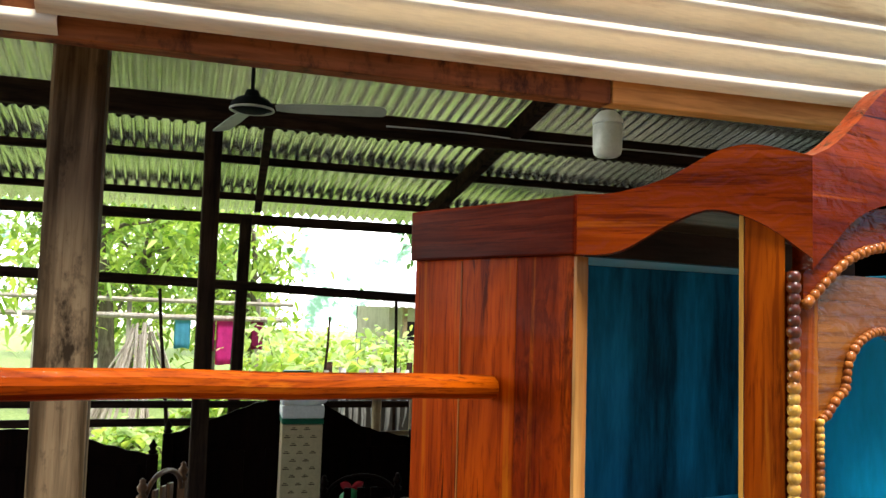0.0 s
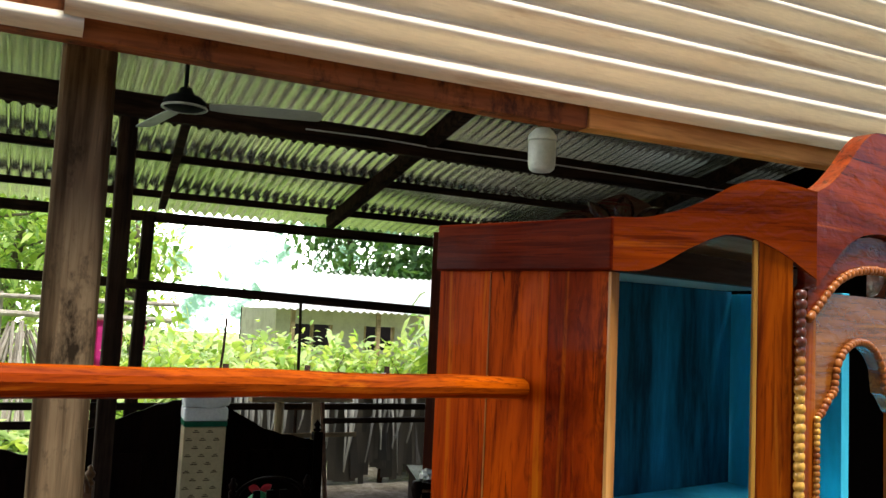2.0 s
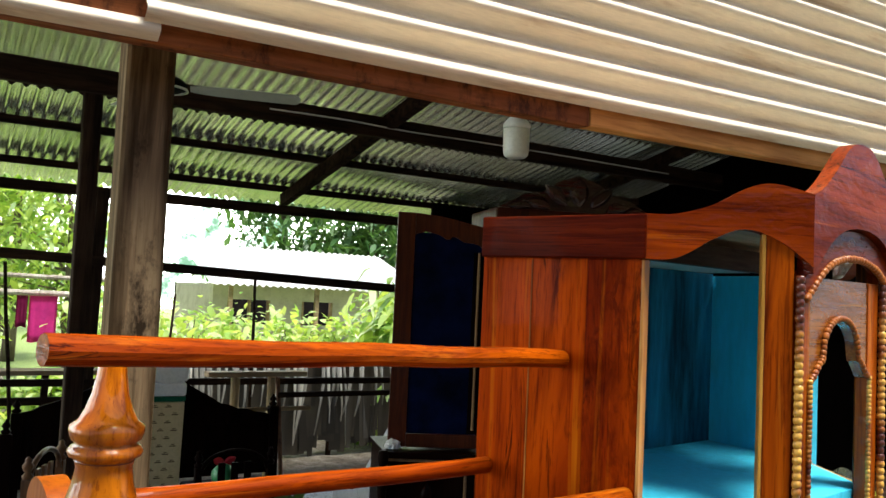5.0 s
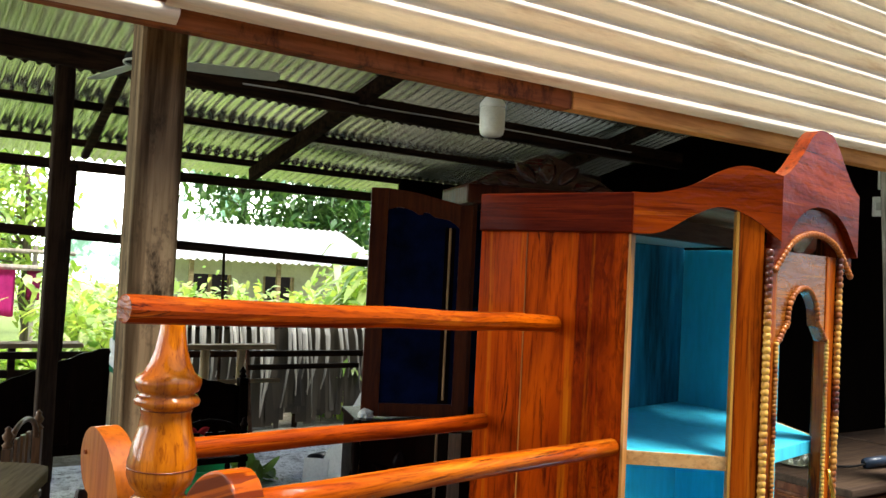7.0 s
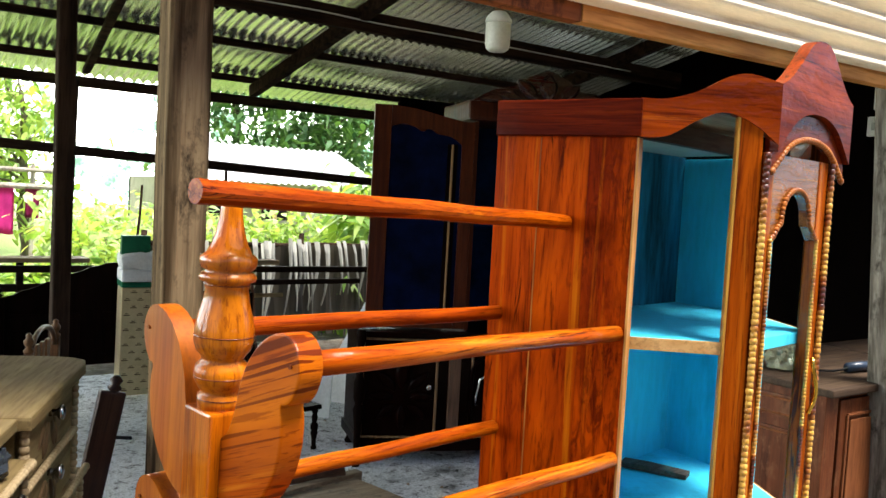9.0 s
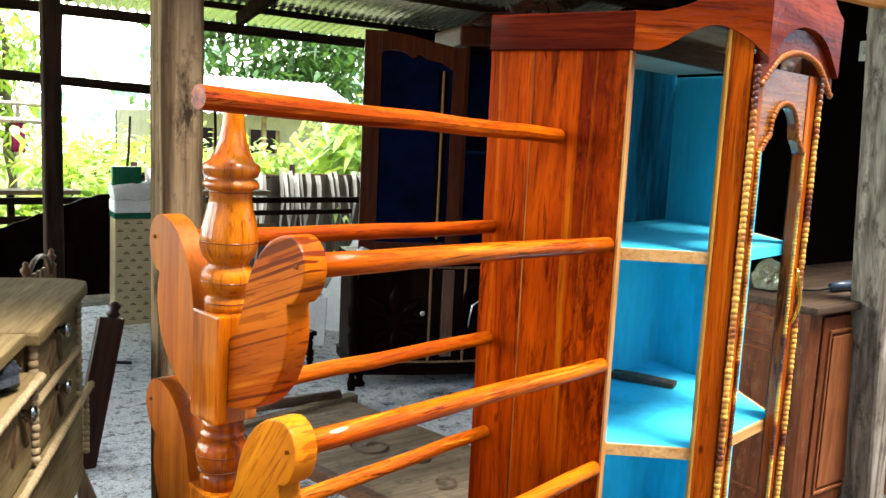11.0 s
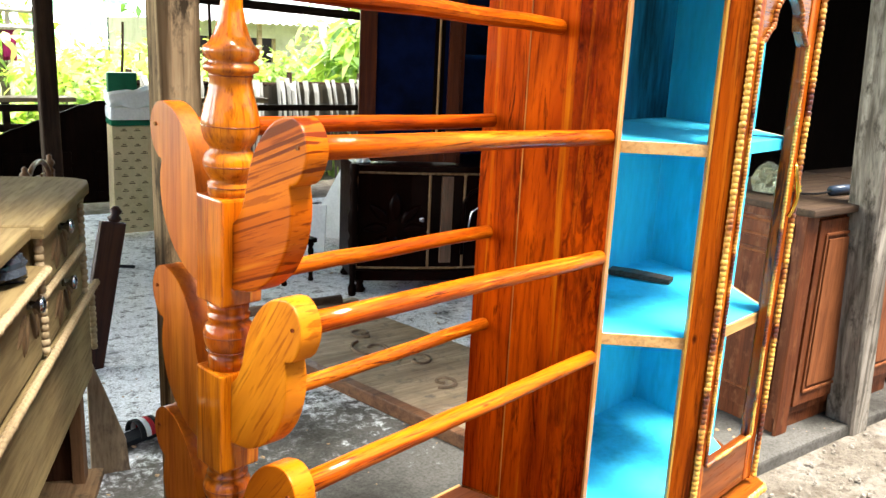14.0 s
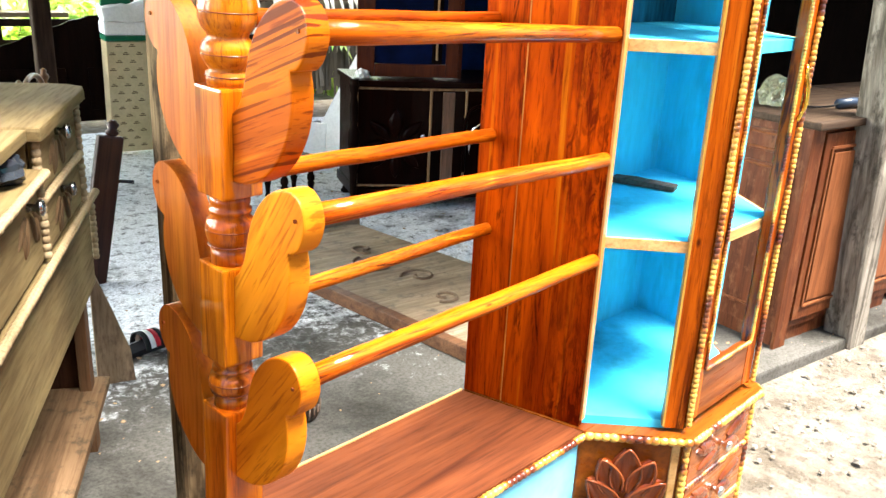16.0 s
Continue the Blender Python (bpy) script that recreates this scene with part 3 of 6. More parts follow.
timber_post("back_post", 3.6, 6.5, 2.3, 0.085, (0, 0), DARK_POST, "dark post at the open back side")


# corrugated cladding over the front, ridges level
def cladding(x0, x1, y, z0, z1):
    bm = bmesh.new()
    corrugated(bm, z0, z1, x1 - x0, 0.076, 0.025, 10)
    for v in bm.verts:
        a, b, c = v.co
        # the lowest edge curls a little towards its end
        v.co = (x0 + b, y - c - 0.012 * max(0, 1 - b / 0.12) * (1 if a < z0 + 0.05 else 0), a + 0.012 * b / 1.0)
    for f in bm.faces:
        f.smooth = True
    return bm


structure("front_cladding", cladding(-0.2, 6.8, 1.437, 2.087, 3.6), CREAM_SHEET, SHED, "cream galvanised corrugated sheet over the front")
structure("front_cladding", cladding(-1.9, -0.17, 1.452, 2.100 - 0.058, 3.6), CREAM_SHEET, SHED, "cream galvanised corrugated sheet over the front")


# dark inner walls far to the side
def board_wall(name, x0, x1, y, m, z1=2.9, w=0.16):
    bm = bmesh.new()
    x = x0
    while x < x1:
        box(bm, x, min(x + w - 0.006, x1), y - 0.012 + random.uniform(-0.003, 0.003), y + 0.012, -0.02, z1, 0.0)
        x += w
    box(bm, x0, x1, y + 0.013, y + 0.04, -0.02, z1)
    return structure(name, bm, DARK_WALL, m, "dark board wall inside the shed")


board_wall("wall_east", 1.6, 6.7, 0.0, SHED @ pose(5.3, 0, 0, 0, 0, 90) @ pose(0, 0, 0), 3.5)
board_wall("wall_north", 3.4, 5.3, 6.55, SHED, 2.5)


# plain wall added behind the viewer, out of view, to cut low sky light
structure("wall_south", newbox(-9.0, 16.0, -7.2, -7.0, -0.1, 4.2), DARK_BLOCK, SHED, "added plain brown wall behind the viewer, blocking low sky light")

# ---- the divider: open rack, low base and tall display cabinet ----
div = thing("room_divider", Matrix(), "varnished orange teak room divider with blue-painted shelves and rods", "room divider")
# plan of the cabinet: it widens to the back, with a slanting facet on each side of its door
PF, PBK = Vector((0.627, 0.815)), Vector((0.562, 1.101))      # side panel: outer front and back corners
A0, A1 = Vector((0.637, 0.815)), Vector((0.786, 0.643))
C1, C0 = Vector((1.104, 0.643)), Vector((1.253, 0.815))
RBK = Vector((1.328, 1.101))
ZB = 0.500                                                    # top of the low base


def poly_slab(bm, pts, z0, z1):
    lo = [bm.verts.new((p[0], p[1], z0)) for p in pts]
    hi = [bm.verts.new((p[0], p[1], z1)) for p in pts]
    bm.faces.new(lo[::-1])
    bm.faces.new(hi)
    n = len(pts)
    for i in range(n):
        bm.faces.new((lo[i], lo[(i + 1) % n], hi[(i + 1) % n], hi[i]))
    return bm


def facet(a, b):
    """A pose whose x runs from a to b, y inward, z up."""
    d = (b - a).normalized()
    y = Vector((-d.y, d.x))
    m = Matrix(((d.x, y.x, 0, a.x), (d.y, y.y, 0, a.y), (0, 0, 1, 0), (0, 0, 0, 1)))
    return m


# side panel of three boards; own x from its back to its front edge
FS = facet(PBK, PF)
LS = (PF - PBK).length
for u0, u1, mat in ((0.0, 0.0965, TEAK), (0.0990, 0.2000, TEAK_B), (0.2004, LS - 0.0005, TEAK_MOTTLED)):
    part_at("side_board", newbox(u0, u1, 0.0, 0.018, ZB + 0.004, 1.72, 0.0012), mat, div, FS)
part_at("joint_strip", newbox(0.0968, 0.0987, -0.0008, 0.004, ZB + 0.005, 1.715), wood("joint_pale", (0.62, 0.25, 0.035), (0.30, 0.075, 0.01), "z", 0.5, 0.0, 2.0), div, FS, "pale glued joint")
part_at("edge_strip", newbox(LS, LS + 0.005, -0.001, 0.020, ZB + 0.02, 1.715, 0.001), wood("edge_pale", (0.66, 0.34, 0.09), (0.44, 0.16, 0.03), "z", 0.4, 0.2), div, FS, "pale orange edging")
FR = facet(C0, RBK)
part_at("side_board", newbox(0.0, (RBK - C0).length, 0.0, 0.018, ZB + 0.004, 1.72, 0.0015), BLUE, div, FR, "blue painted inner side board")
YB_IN = 1.088
# dark stains, and a deeper blue that paints in shade under the crown
BLUE_STAINED_SHADED = paint("stained_shaded_blue_paint", (0.016, 0.25, 0.39), (0.003, 0.036, 0.055), 0.6, (0.40, 0.64), 4.0, 0, 0.14, (2.2, 1, 0.35))
part("back_panel", newbox(0.586, 1.303, YB_IN, YB_IN + 0.01, 0.52, 1.33), BLUE, div, "blue painted back panel")
part("back_panel", newbox(0.586, 1.303, YB_IN, YB_IN + 0.01, 1.331, 1.725), BLUE_STAINED_SHADED, div, "blue back panel with dark stains and painted-in shade")
# the inner face of the panelled side is painted as well
part_at("side_lining", newbox(0.014, LS - 0.012, 0.0185, 0.0205, 0.524, 1.339), BLUE, div, FS, "blue painted lining")
part_at("side_lining", newbox(0.014, LS - 0.012, 0.0185, 0.0205, 1.341, 1.724), BLUE_STAINED_SHADED, div, FS, "stained blue lining with painted-in shade")
INNER = [(0.587, YB_IN - 0.001), (0.648, 0.823), (A1.x - 0.006, A1.y + 0.030), (C1.x + 0.006, C1.y + 0.030), (1.241, 0.823), (1.302, YB_IN - 0.001)]
for z in (0.941, 1.340):
    part("shelf", poly_slab(bmesh.new(), INNER, z - 0.021, z), BLUE, div, "blue painted shelf")
    edge = bmesh.new()
    beam(edge, (INNER[1][0] + 0.003, INNER[1][1] - 0.004, z - 0.0115), (INNER[2][0] - 0.018, INNER[2][1] + 0.014, z - 0.0115), 0.006, 0.024, 0.001)
    part("shelf_edge", edge, PALE_WOOD, div, "bare pale wood shelf edge")
    edge = bmesh.new()
    beam(edge, (INNER[2][0], INNER[2][1] - 0.004, z - 0.0115), (INNER[3][0], INNER[3][1] - 0.004, z - 0.0115), 0.006, 0.024, 0.001)
    part("shelf_edge", edge, PALE_WOOD if z < 1 else BLUE, div, "pale shelf edge")
    edge = bmesh.new()
    beam(edge, (INNER[3][0] + 0.004, INNER[3][1] - 0.002, z - 0.0115), (INNER[4][0] - 0.004, INNER[4][1] - 0.004, z - 0.0115), 0.006, 0.024, 0.001)
    part("shelf_edge", edge, PALE_WOOD, div, "bare pale wood shelf edge")
part("cabinet_floor", poly_slab(bmesh.new(), INNER, 0.503, 0.523), BLUE, div, "blue painted cabinet floor")
OUT = [(PBK.x + 0.004, 1.098), (PF.x + 0.004, PF.y + 0.012), (A1.x + 0.004, A1.y + 0.016), (C1.x - 0.004, C1.y + 0.016), (C0.x, C0.y + 0.012), (RBK.x - 0.004, 1.098)]
INSIDE_TOP = wood("raw_ceiling_ply", (0.44, 0.27, 0.17), (0.30, 0.17, 0.10), "x", 0.6)
part("top_board", poly_slab(bmesh.new(), OUT, 1.772, 1.785), INSIDE_TOP, div, "bare plywood top board")
CEIL = paint("pale_ceiling_ply", (0.52, 0.47, 0.40), (0.36, 0.30, 0.24), 0.7, (0.45, 0.75), 5.0)
part("ceiling_board", poly_slab(bmesh.new(), [(0.588, YB_IN + 0.012), (0.641, 0.846), (1.248, 0.90), (1.301, YB_IN + 0.012)], 1.7265, 1.736), CEIL, div, "pale ceiling board")
batten = bmesh.new()
beam(batten, (0.668, 0.838, 1.738), (1.215, 0.878, 1.738), 0.02, 0.040)
part("batten", batten, wood("dark_batten", (0.07, 0.03, 0.015), (0.03, 0.012, 0.006), "x", 0.6), div, "dark batten")
# facet stiles
FA = facet(A0, A1)
LA = (A1 - A0).length
STILE = figured("varnished_stile", (0.38, 0.072, 0.002), (0.15, 0.017, 0.0006), (0.035, 0.004, 0.0006), (0.52, 0.16, 0.010), "z", 0.38, 0.12, 0.9, (0.55, 0.63), spec=0.05)
part_at("stile", newbox(LA - 0.046, LA - 0.004, 0.0, 0.02, 0.512, 1.768, 0.0015), STILE, div, FA)
part("edge_strip", newbox(LA - 0.0515, LA - 0.0465, -0.001, 0.02, 0.514, 1.767, 0.001, FA), wood("edge_gold", (0.66, 0.36, 0.06), (0.46, 0.19, 0.03), "z", 0.4, 0.2), div, "golden edging")
FC = facet(C1, C0)
part_at("stile", newbox(0.004, 0.045, 0.0, 0.02, 0.512, 1.768, 0.0015), STILE, div, FC)
# door frame on the front facet
FB = facet(A1, C1)
LB = (C1 - A1).length
FRAME = figured("varnished_frame", (0.38, 0.078, 0.003), (0.15, 0.020, 0.001), (0.03, 0.004, 0.0006), (0.52, 0.19, 0.02), "z", 0.35, 0.5, 1.0, (0.54, 0.62), 0.5, spec=0.06)
FRAME_X = wood("varnished_rail", (0.28, 0.072, 0.006), (0.13, 0.025, 0.002), "x", 0.3, 0.2)
part("door_stile", newbox(0.004, 0.048, 0.0, 0.02, 0.525, 1.70, 0.0015, FB), FRAME, div)
part("door_stile", newbox(LB - 0.048, LB - 0.004, 0.0, 0.02, 0.525, 1.70, 0.0015, FB), FRAME, div)
part("bottom_rail", newbox(0.0485, LB - 0.0485, 0.001, 0.02, 0.525, 0.640, 0.0015, FB), FRAME_X, div)
xc = LB / 2
hw = LB / 2 - 0.0485
lower = []
upper = []
for i in range(33):
    f = -1 + 2 * i / 32
    x = xc + f * hw
    # shouldered arch: a round arch with small ears at its feet
    if abs(f) < 0.62:
        z = 1.565 + 0.060 * math.sqrt(max(0, 1 - (f / 0.62) ** 2)) + 0.008
    else:
        k = (abs(f) - 0.62) / 0.38
        z = 1.565 - 0.03 * math.sin(k * math.pi * 0.5) ** 2
    lower.append((x, z))
    upper.append((x, 1.70))
part("arched_rail", strip(bmesh.new(), upper, lower, FB @ pose(0, 0.002, 0), 0.016), figured("glossy_arch", (0.30, 0.10, 0.012), (0.16, 0.04, 0.005), DARK_STREAK, (0.40, 0.18, 0.03), "x", 0.2, 1.0, 1.0, film=0.5, spec=0.5), div, "glossy arched rail")
arch = bmesh.new()
for a, b in zip(lower, lower[1:]):
    beads(arch, FB @ Vector((a[0], -0.002, a[1] + 0.004)), FB @ Vector((b[0], -0.002, b[1] + 0.004)), 0.0055)
part("bead_trim", arch, ARCH_BEAD, div, smooth=True)
for x in (0.0, LB):
    bm = beads(bmesh.new(), FB @ Vector((x, -0.006, 0.522)), FB @ Vector((x, -0.006, 1.70)), 0.0074, 0.8)
    part("bead_trim", bm, BEAD_WOOD, div, smooth=True)
for x in (0.046, LB - 0.046):
    bm = beads(bmesh.new(), FB @ Vector((x, -0.003, 0.645)), FB @ Vector((x, -0.003, 1.54)), 0.0048, 0.8)
    part("bead_trim", bm, BEAD_WOOD, div, smooth=True)
part("bead_trim", beads(bmesh.new(), FB @ Vector((0.05, -0.003, 0.643)), FB @ Vector((LB - 0.05, -0.003, 0.643)), 0.0055, 0.8), BEAD_WOOD, div, smooth=True)
hook = tube(bmesh.new(), [FB @ Vector((LB - 0.03 + 0.006 * math.sin(k * 0.6), -0.008 - 0.012 * math.sin(math.pi * k / 10), 1.17 + 0.012 * k)) for k in range(11)], 0.0045)
part("door_handle", hook, plain("brass", (0.75, 0.5, 0.08), 0.25, 1.0), div, "small brass handle", smooth=True)

# crown: side board, curved board over the open facet, peaked board over the front
part_at("side_cornice", newbox(0.002, LS + 0.010, -0.013, -0.001, 1.716, 1.786, 0.003), TEAK_RED, div, FS, "dark red cornice board")
K0, K1 = Vector((0.618, 0.806)), Vector((0.800, 0.624))
FK = facet(K0, K1)
LK = (K1 - K0).length
top = smooth_prof([(0.0, 1.787), (LK * 0.18, 1.788), (LK * 0.40, 1.804), (LK * 0.62, 1.834), (LK * 0.78, 1.840), (LK, 1.826)], 6)
bot = smooth_prof([(0.0, 1.716), (LK * 0.20, 1.720), (LK * 0.42, 1.752), (LK * 0.60, 1.768), (LK * 0.80, 1.752), (LK, 1.714)], 6)
part_at("crown_board", strip(bmesh.new(), top, bot, Matrix(), 0.022), CROWN_FILM, div, FK, "glossy curved crown board")
K2 = Vector((1.160, 0.624))
FP = facet(K1, K2)
LP = (K2 - K1).length
half_t = [(0, 1.826), (0.035, 1.842), (0.075, 1.872), (0.115, 1.908), (0.145, 1.926), (0.172, 1.930)]
prof_t = half_t + [(LP - x, z) for x, z in half_t[::-1]]
half_b = [(0, 1.702), (0.03, 1.728), (0.07, 1.760), (0.11, 1.778), (0.15, 1.786), (0.172, 1.787)]
prof_b = half_b + [(LP - x, z) for x, z in half_b[::-1]]
part_at("crown_board", strip(bmesh.new(), smooth_prof(prof_t, 4), smooth_prof(prof_b, 4), Matrix(), 0.026), TEAK_CROWN, div, FP, "glossy peaked crown board")
inner_t = [(x, z - 0.004) for x, z in prof_b]
inner_b = [(x, z - 0.034 - 0.01 * math.sin(math.pi * x / LP)) for x, z in prof_b]
part("crown_lining", strip(bmesh.new(), smooth_prof(inner_t, 4), smooth_prof(inner_b, 4), FP @ pose(0, 0.012, 0), 0.022), TEAK_CROWN, div)
arch = bmesh.new()
cur = smooth_prof([(x, z - 0.04 - 0.01 * math.sin(math.pi * x / LP)) for x, z in prof_b], 2)
for a, b in zip(cur, cur[1:]):
    beads(arch, FP @ Vector((a[0], 0.012, a[1])), FP @ Vector((b[0], 0.012, b[1])), 0.0068)
part("bead_trim", arch, ARCH_BEAD, div, smooth=True)
K3 = Vector((K1.x + K2.x - K0.x, K0.y))
FK2 = facet(K2, K3)
LK2 = (K3 - K2).length
part_at("crown_board", strip(bmesh.new(), [(LK2 - p[0] * LK2 / LK, p[1]) for p in top[::-1]], [(LK2 - p[0] * LK2 / LK, p[1]) for p in bot[::-1]], Matrix(), 0.022), TEAK_CROWN, div, FK2, "glossy curved crown board")

# low base
BXL = -0.40
YB0, YB1 = 0.802, 1.103
top_pts = [(BXL, YB0), (PF.x - 0.001, YB0), (PF.x - 0.004, PF.y), (PBK.x - 0.002, YB1), (BXL, YB1)]
part("base_top", poly_slab(bmesh.new(), top_pts, ZB - 0.02, ZB), BASE_TOP, div, "brown grained top board")
part("edge_strip", newbox(BXL, PBK.x - 0.002, YB1 + 0.0005, YB1 + 0.006, ZB - 0.027, ZB + 0.003, 0.001), PALE_WOOD, div, "pale back edging")
part("bead_trim", beads(bmesh.new(), (BXL, YB0 - 0.005, ZB - 0.012), (PF.x + 0.005, YB0 - 0.005, ZB - 0.012), 0.009, 0.8), BEAD_WOOD, div, smooth=True)
part("base_front", newbox(BXL + 0.02, PF.x - 0.006, YB0 + 0.006, YB0 + 0.018, -0.03, ZB - 0.021), paint("pale_blue_paint", (0.22, 0.62, 0.78), (0.13, 0.42, 0.57), 0.5), div, "pale blue panel")
part("base_back", newbox(BXL + 0.02, PBK.x - 0.004, YB1 - 0.016, YB1 - 0.004, -0.03, ZB - 0.021), TEAK, div)
part("base_side", newbox(BXL + 0.005, BXL + 0.019, YB0 + 0.006, YB1 - 0.004, -0.03, ZB - 0.021), TEAK, div)
BASE = [(PBK.x + 0.002, 1.100), (PF.x - 0.004, PF.y - 0.012), (A1.x - 0.002, A1.y - 0.010), (C1.x + 0.002, C1.y - 0.010), (C0.x, C0.y - 0.008), (RBK.x - 0.01, 1.100)]
BASE_LIP = [(PBK.x, 1.102), (PF.x - 0.002, PF.y - 0.020), (A1.x - 0.008, A1.y - 0.026), (C1.x + 0.022, C1.y - 0.026), (C0.x + 0.01, C0.y - 0.004), (RBK.x, 1.102)]
part("cabinet_base", poly_slab(bmesh.new(), BASE, -0.03, 0.482), FRAME_X, div)
part("base_ledge", poly_slab(bmesh.new(), BASE_LIP, 0.4825, 0.5025), FRAME_X, div)
bm = bmesh.new()
for i in (1, 2, 3):
    beads(bm, (*BASE_LIP[i], 0.492), (*BASE_LIP[i + 1], 0.492), 0.0105, 0.85)
part("bead_trim", bm, BEAD_WOOD, div, smooth=True)

# turned post with brackets and rods; the rack leans a little against the cabinet
PX, PY = -0.106, 0.99
S = 0.034
RACK = STAND @ Matrix.Translation((PX, PY, 1.1)) @ pose(0, 0, 0, 0, 2.4, 0) @ Matrix.Translation((-PX, -PY, -1.1))


def rack_part(name, bm, mat, label="", smooth=False):
    bmesh.ops.transform(bm, matrix=RACK, verts=bm.verts[:])
    return part(name, bm, mat, div, label, smooth)


def spindle(prof):
    return lathe(bmesh.new(), prof, PX, PY, 32)


FINIAL = [(0.030, 1.312), (0.031, 1.322), (0.031, 1.332), (0.026, 1.335), (0.031, 1.342), (0.0365, 1.352), (0.0375, 1.362), (0.035, 1.372), (0.028, 1.379), (0.029, 1.383), (0.036, 1.392), (0.040, 1.405), (0.040, 1.42), (0.036, 1.44), (0.031, 1.458), (0.0285, 1.474), (0.030, 1.478), (0.030, 1.483), (0.037, 1.486), (0.0385, 1.491), (0.035, 1.496), (0.030, 1.499), (0.036, 1.503), (0.0385, 1.511), (0.038, 1.517), (0.030, 1.523), (0.024, 1.535), (0.019, 1.55), (0.0155, 1.57), (0.013, 1.594), (0.012, 1.596)]
rack_part("finial", spindle(FINIAL), TEAK_POST, "turned golden finial", True)


def post_block(z0, z1):
    return newbox(PX - S, PX + S, PY - S, PY + S, z0, z1, 0.004)


def ring(z0, z1):
    h = z1 - z0
    return spindle([(r, z0 + h * f) for r, f in ((0.029, 0.0), (0.029, 0.2), (0.026, 0.22), (0.031, 0.28), (0.0355, 0.4), (0.0365, 0.52), (0.034, 0.64), (0.026, 0.72), (0.031, 0.75), (0.031, 0.8), (0.027, 0.82), (0.029, 0.88), (0.029, 1.0))])


for z0, z1 in ((1.158, 1.314), (0.897, 1.054), (0.62, 0.816)):
    rack_part("post_block", post_block(z0, z1), TEAK_POST)
for z0, z1 in ((1.054, 1.158), (0.816, 0.897)):
    rack_part("post_ring", ring(z0, z1), TEAK_POST, "", True)
rack_part("post_foot", post_block(0.503, 0.619), TEAK_POST)

# thin dark turning lines on the spindle
for z, r in ((1.4125, 0.0403), (1.357, 0.0372), (1.327, 0.0312), (1.4805, 0.0302), (1.107, 0.0366), (1.083, 0.0333), (0.858, 0.0366), (0.84, 0.0333)):
    rack_part("turning_line", spindle([(r - 0.001, z - 0.0009), (r + 0.0003, z - 0.0006), (r + 0.0003, z + 0.0006), (r - 0.001, z + 0.0009)]), CARVED, "dark turned line", True)

# swan-necked brackets, cut from boards (out from the post, up from the rod)
BRK = smooth_prof([(0.0, -0.165), (0.06, -0.155), (0.114, -0.126), (0.150, -0.086), (0.166, -0.044), (0.167, -0.010), (0.162, 0.012), (0.176, 0.017), (0.193, 0.032), (0.204, 0.060), (0.195, 0.088), (0.168, 0.104), (0.132, 0.100), (0.098, 0.084), (0.066, 0.054), (0.046, 0.018), (0.034, -0.022), (0.018, -0.050), (0.0, -0.064)], 5)
BRK = [(p[0] * 0.8, p[1] * 0.96) for p in BRK]
BACK_BRACKET = wood("back_bracket", (0.425, 0.1148, 0.0034), (0.272, 0.0527, 0.0017), "z", 0.4, 0.12, 1.2)
BRACKETS = (TEAK_BRACKET, figured("bracket_gold", (0.56, 0.175, 0.006), (0.42, 0.10, 0.003), (0.22, 0.045, 0.002), (0.62, 0.23, 0.012), "z", 0.4, 0.15, 0.7, (0.72, 0.86), tilt=-35, wavy=0.3, spec=0.06), figured("bracket_orange", (0.62, 0.185, 0.005), (0.46, 0.108, 0.002), (0.22, 0.038, 0.001), (0.66, 0.24, 0.012), "z", 0.4, 0.15, 0.7, (0.69, 0.82), tilt=-40, wavy=0.3, spec=0.06))
ENDS = {(1.352, -1): (0.624, 0.830, 1.347), (1.113, -1): (0.625, 0.824, 1.106), (0.886, -1): (0.625, 0.823, 0.893), (1.352, 1): (0.567, 1.078, 1.357), (1.113, 1): (0.569, 1.073, 1.119), (0.886, 1): (0.570, 1.069, 0.911)}
for (zr, bmat) in zip((1.352, 1.113, 0.886), BRACKETS):
    for side, ends, dz in ((-1, PY - S, -0.009 if zr > 0.9 else -0.027), (1, PY + S, -0.024 - 0.075 * (1.352 - zr))):
        m = Matrix.Translation((PX - 0.017, ends, zr + dz)) @ (pose(0, 0, 0, 0, 0, -90) if side < 0 else pose(0.034, 0, 0, 0, 0, 90))
        rack_part("bracket", plate(bmesh.new(), BRK, m, 0.034, 0.003), bmat if side < 0 else BACK_BRACKET, "swan-necked bracket")
        y0 = PY + side * (S + 0.128)
        a = RACK @ Vector((PX + 0.016, y0, zr + 0.06 + dz))
        bm = rod(bmesh.new(), a, ENDS[zr, side], 0.0165 if side < 0 else 0.0155, 14, 0.0145 if side < 0 else 0.0140, 7, 0.0014)
        part("rod", bm, TEAK_XR if zr > 1.3 and side > 0 else TEAK_X, div, smooth=True)
        pin = rod(bmesh.new(), (PX - 0.0195, y0 + side * 0.018, zr + 0.064 + dz), (PX - 0.0165, y0 + side * 0.018, zr + 0.064 + dz), 0.003, 8)
        rack_part("pin", pin, CARVED, "dark pin head")
part("rod", rod(bmesh.new(), STAND @ Vector((-0.178, 0.920, 1.6075)), (0.599, 0.946, 1.550), 0.0158, 12, 0.0150, 6, 0.0014), TEAK_XR, div, "reddish top rod")

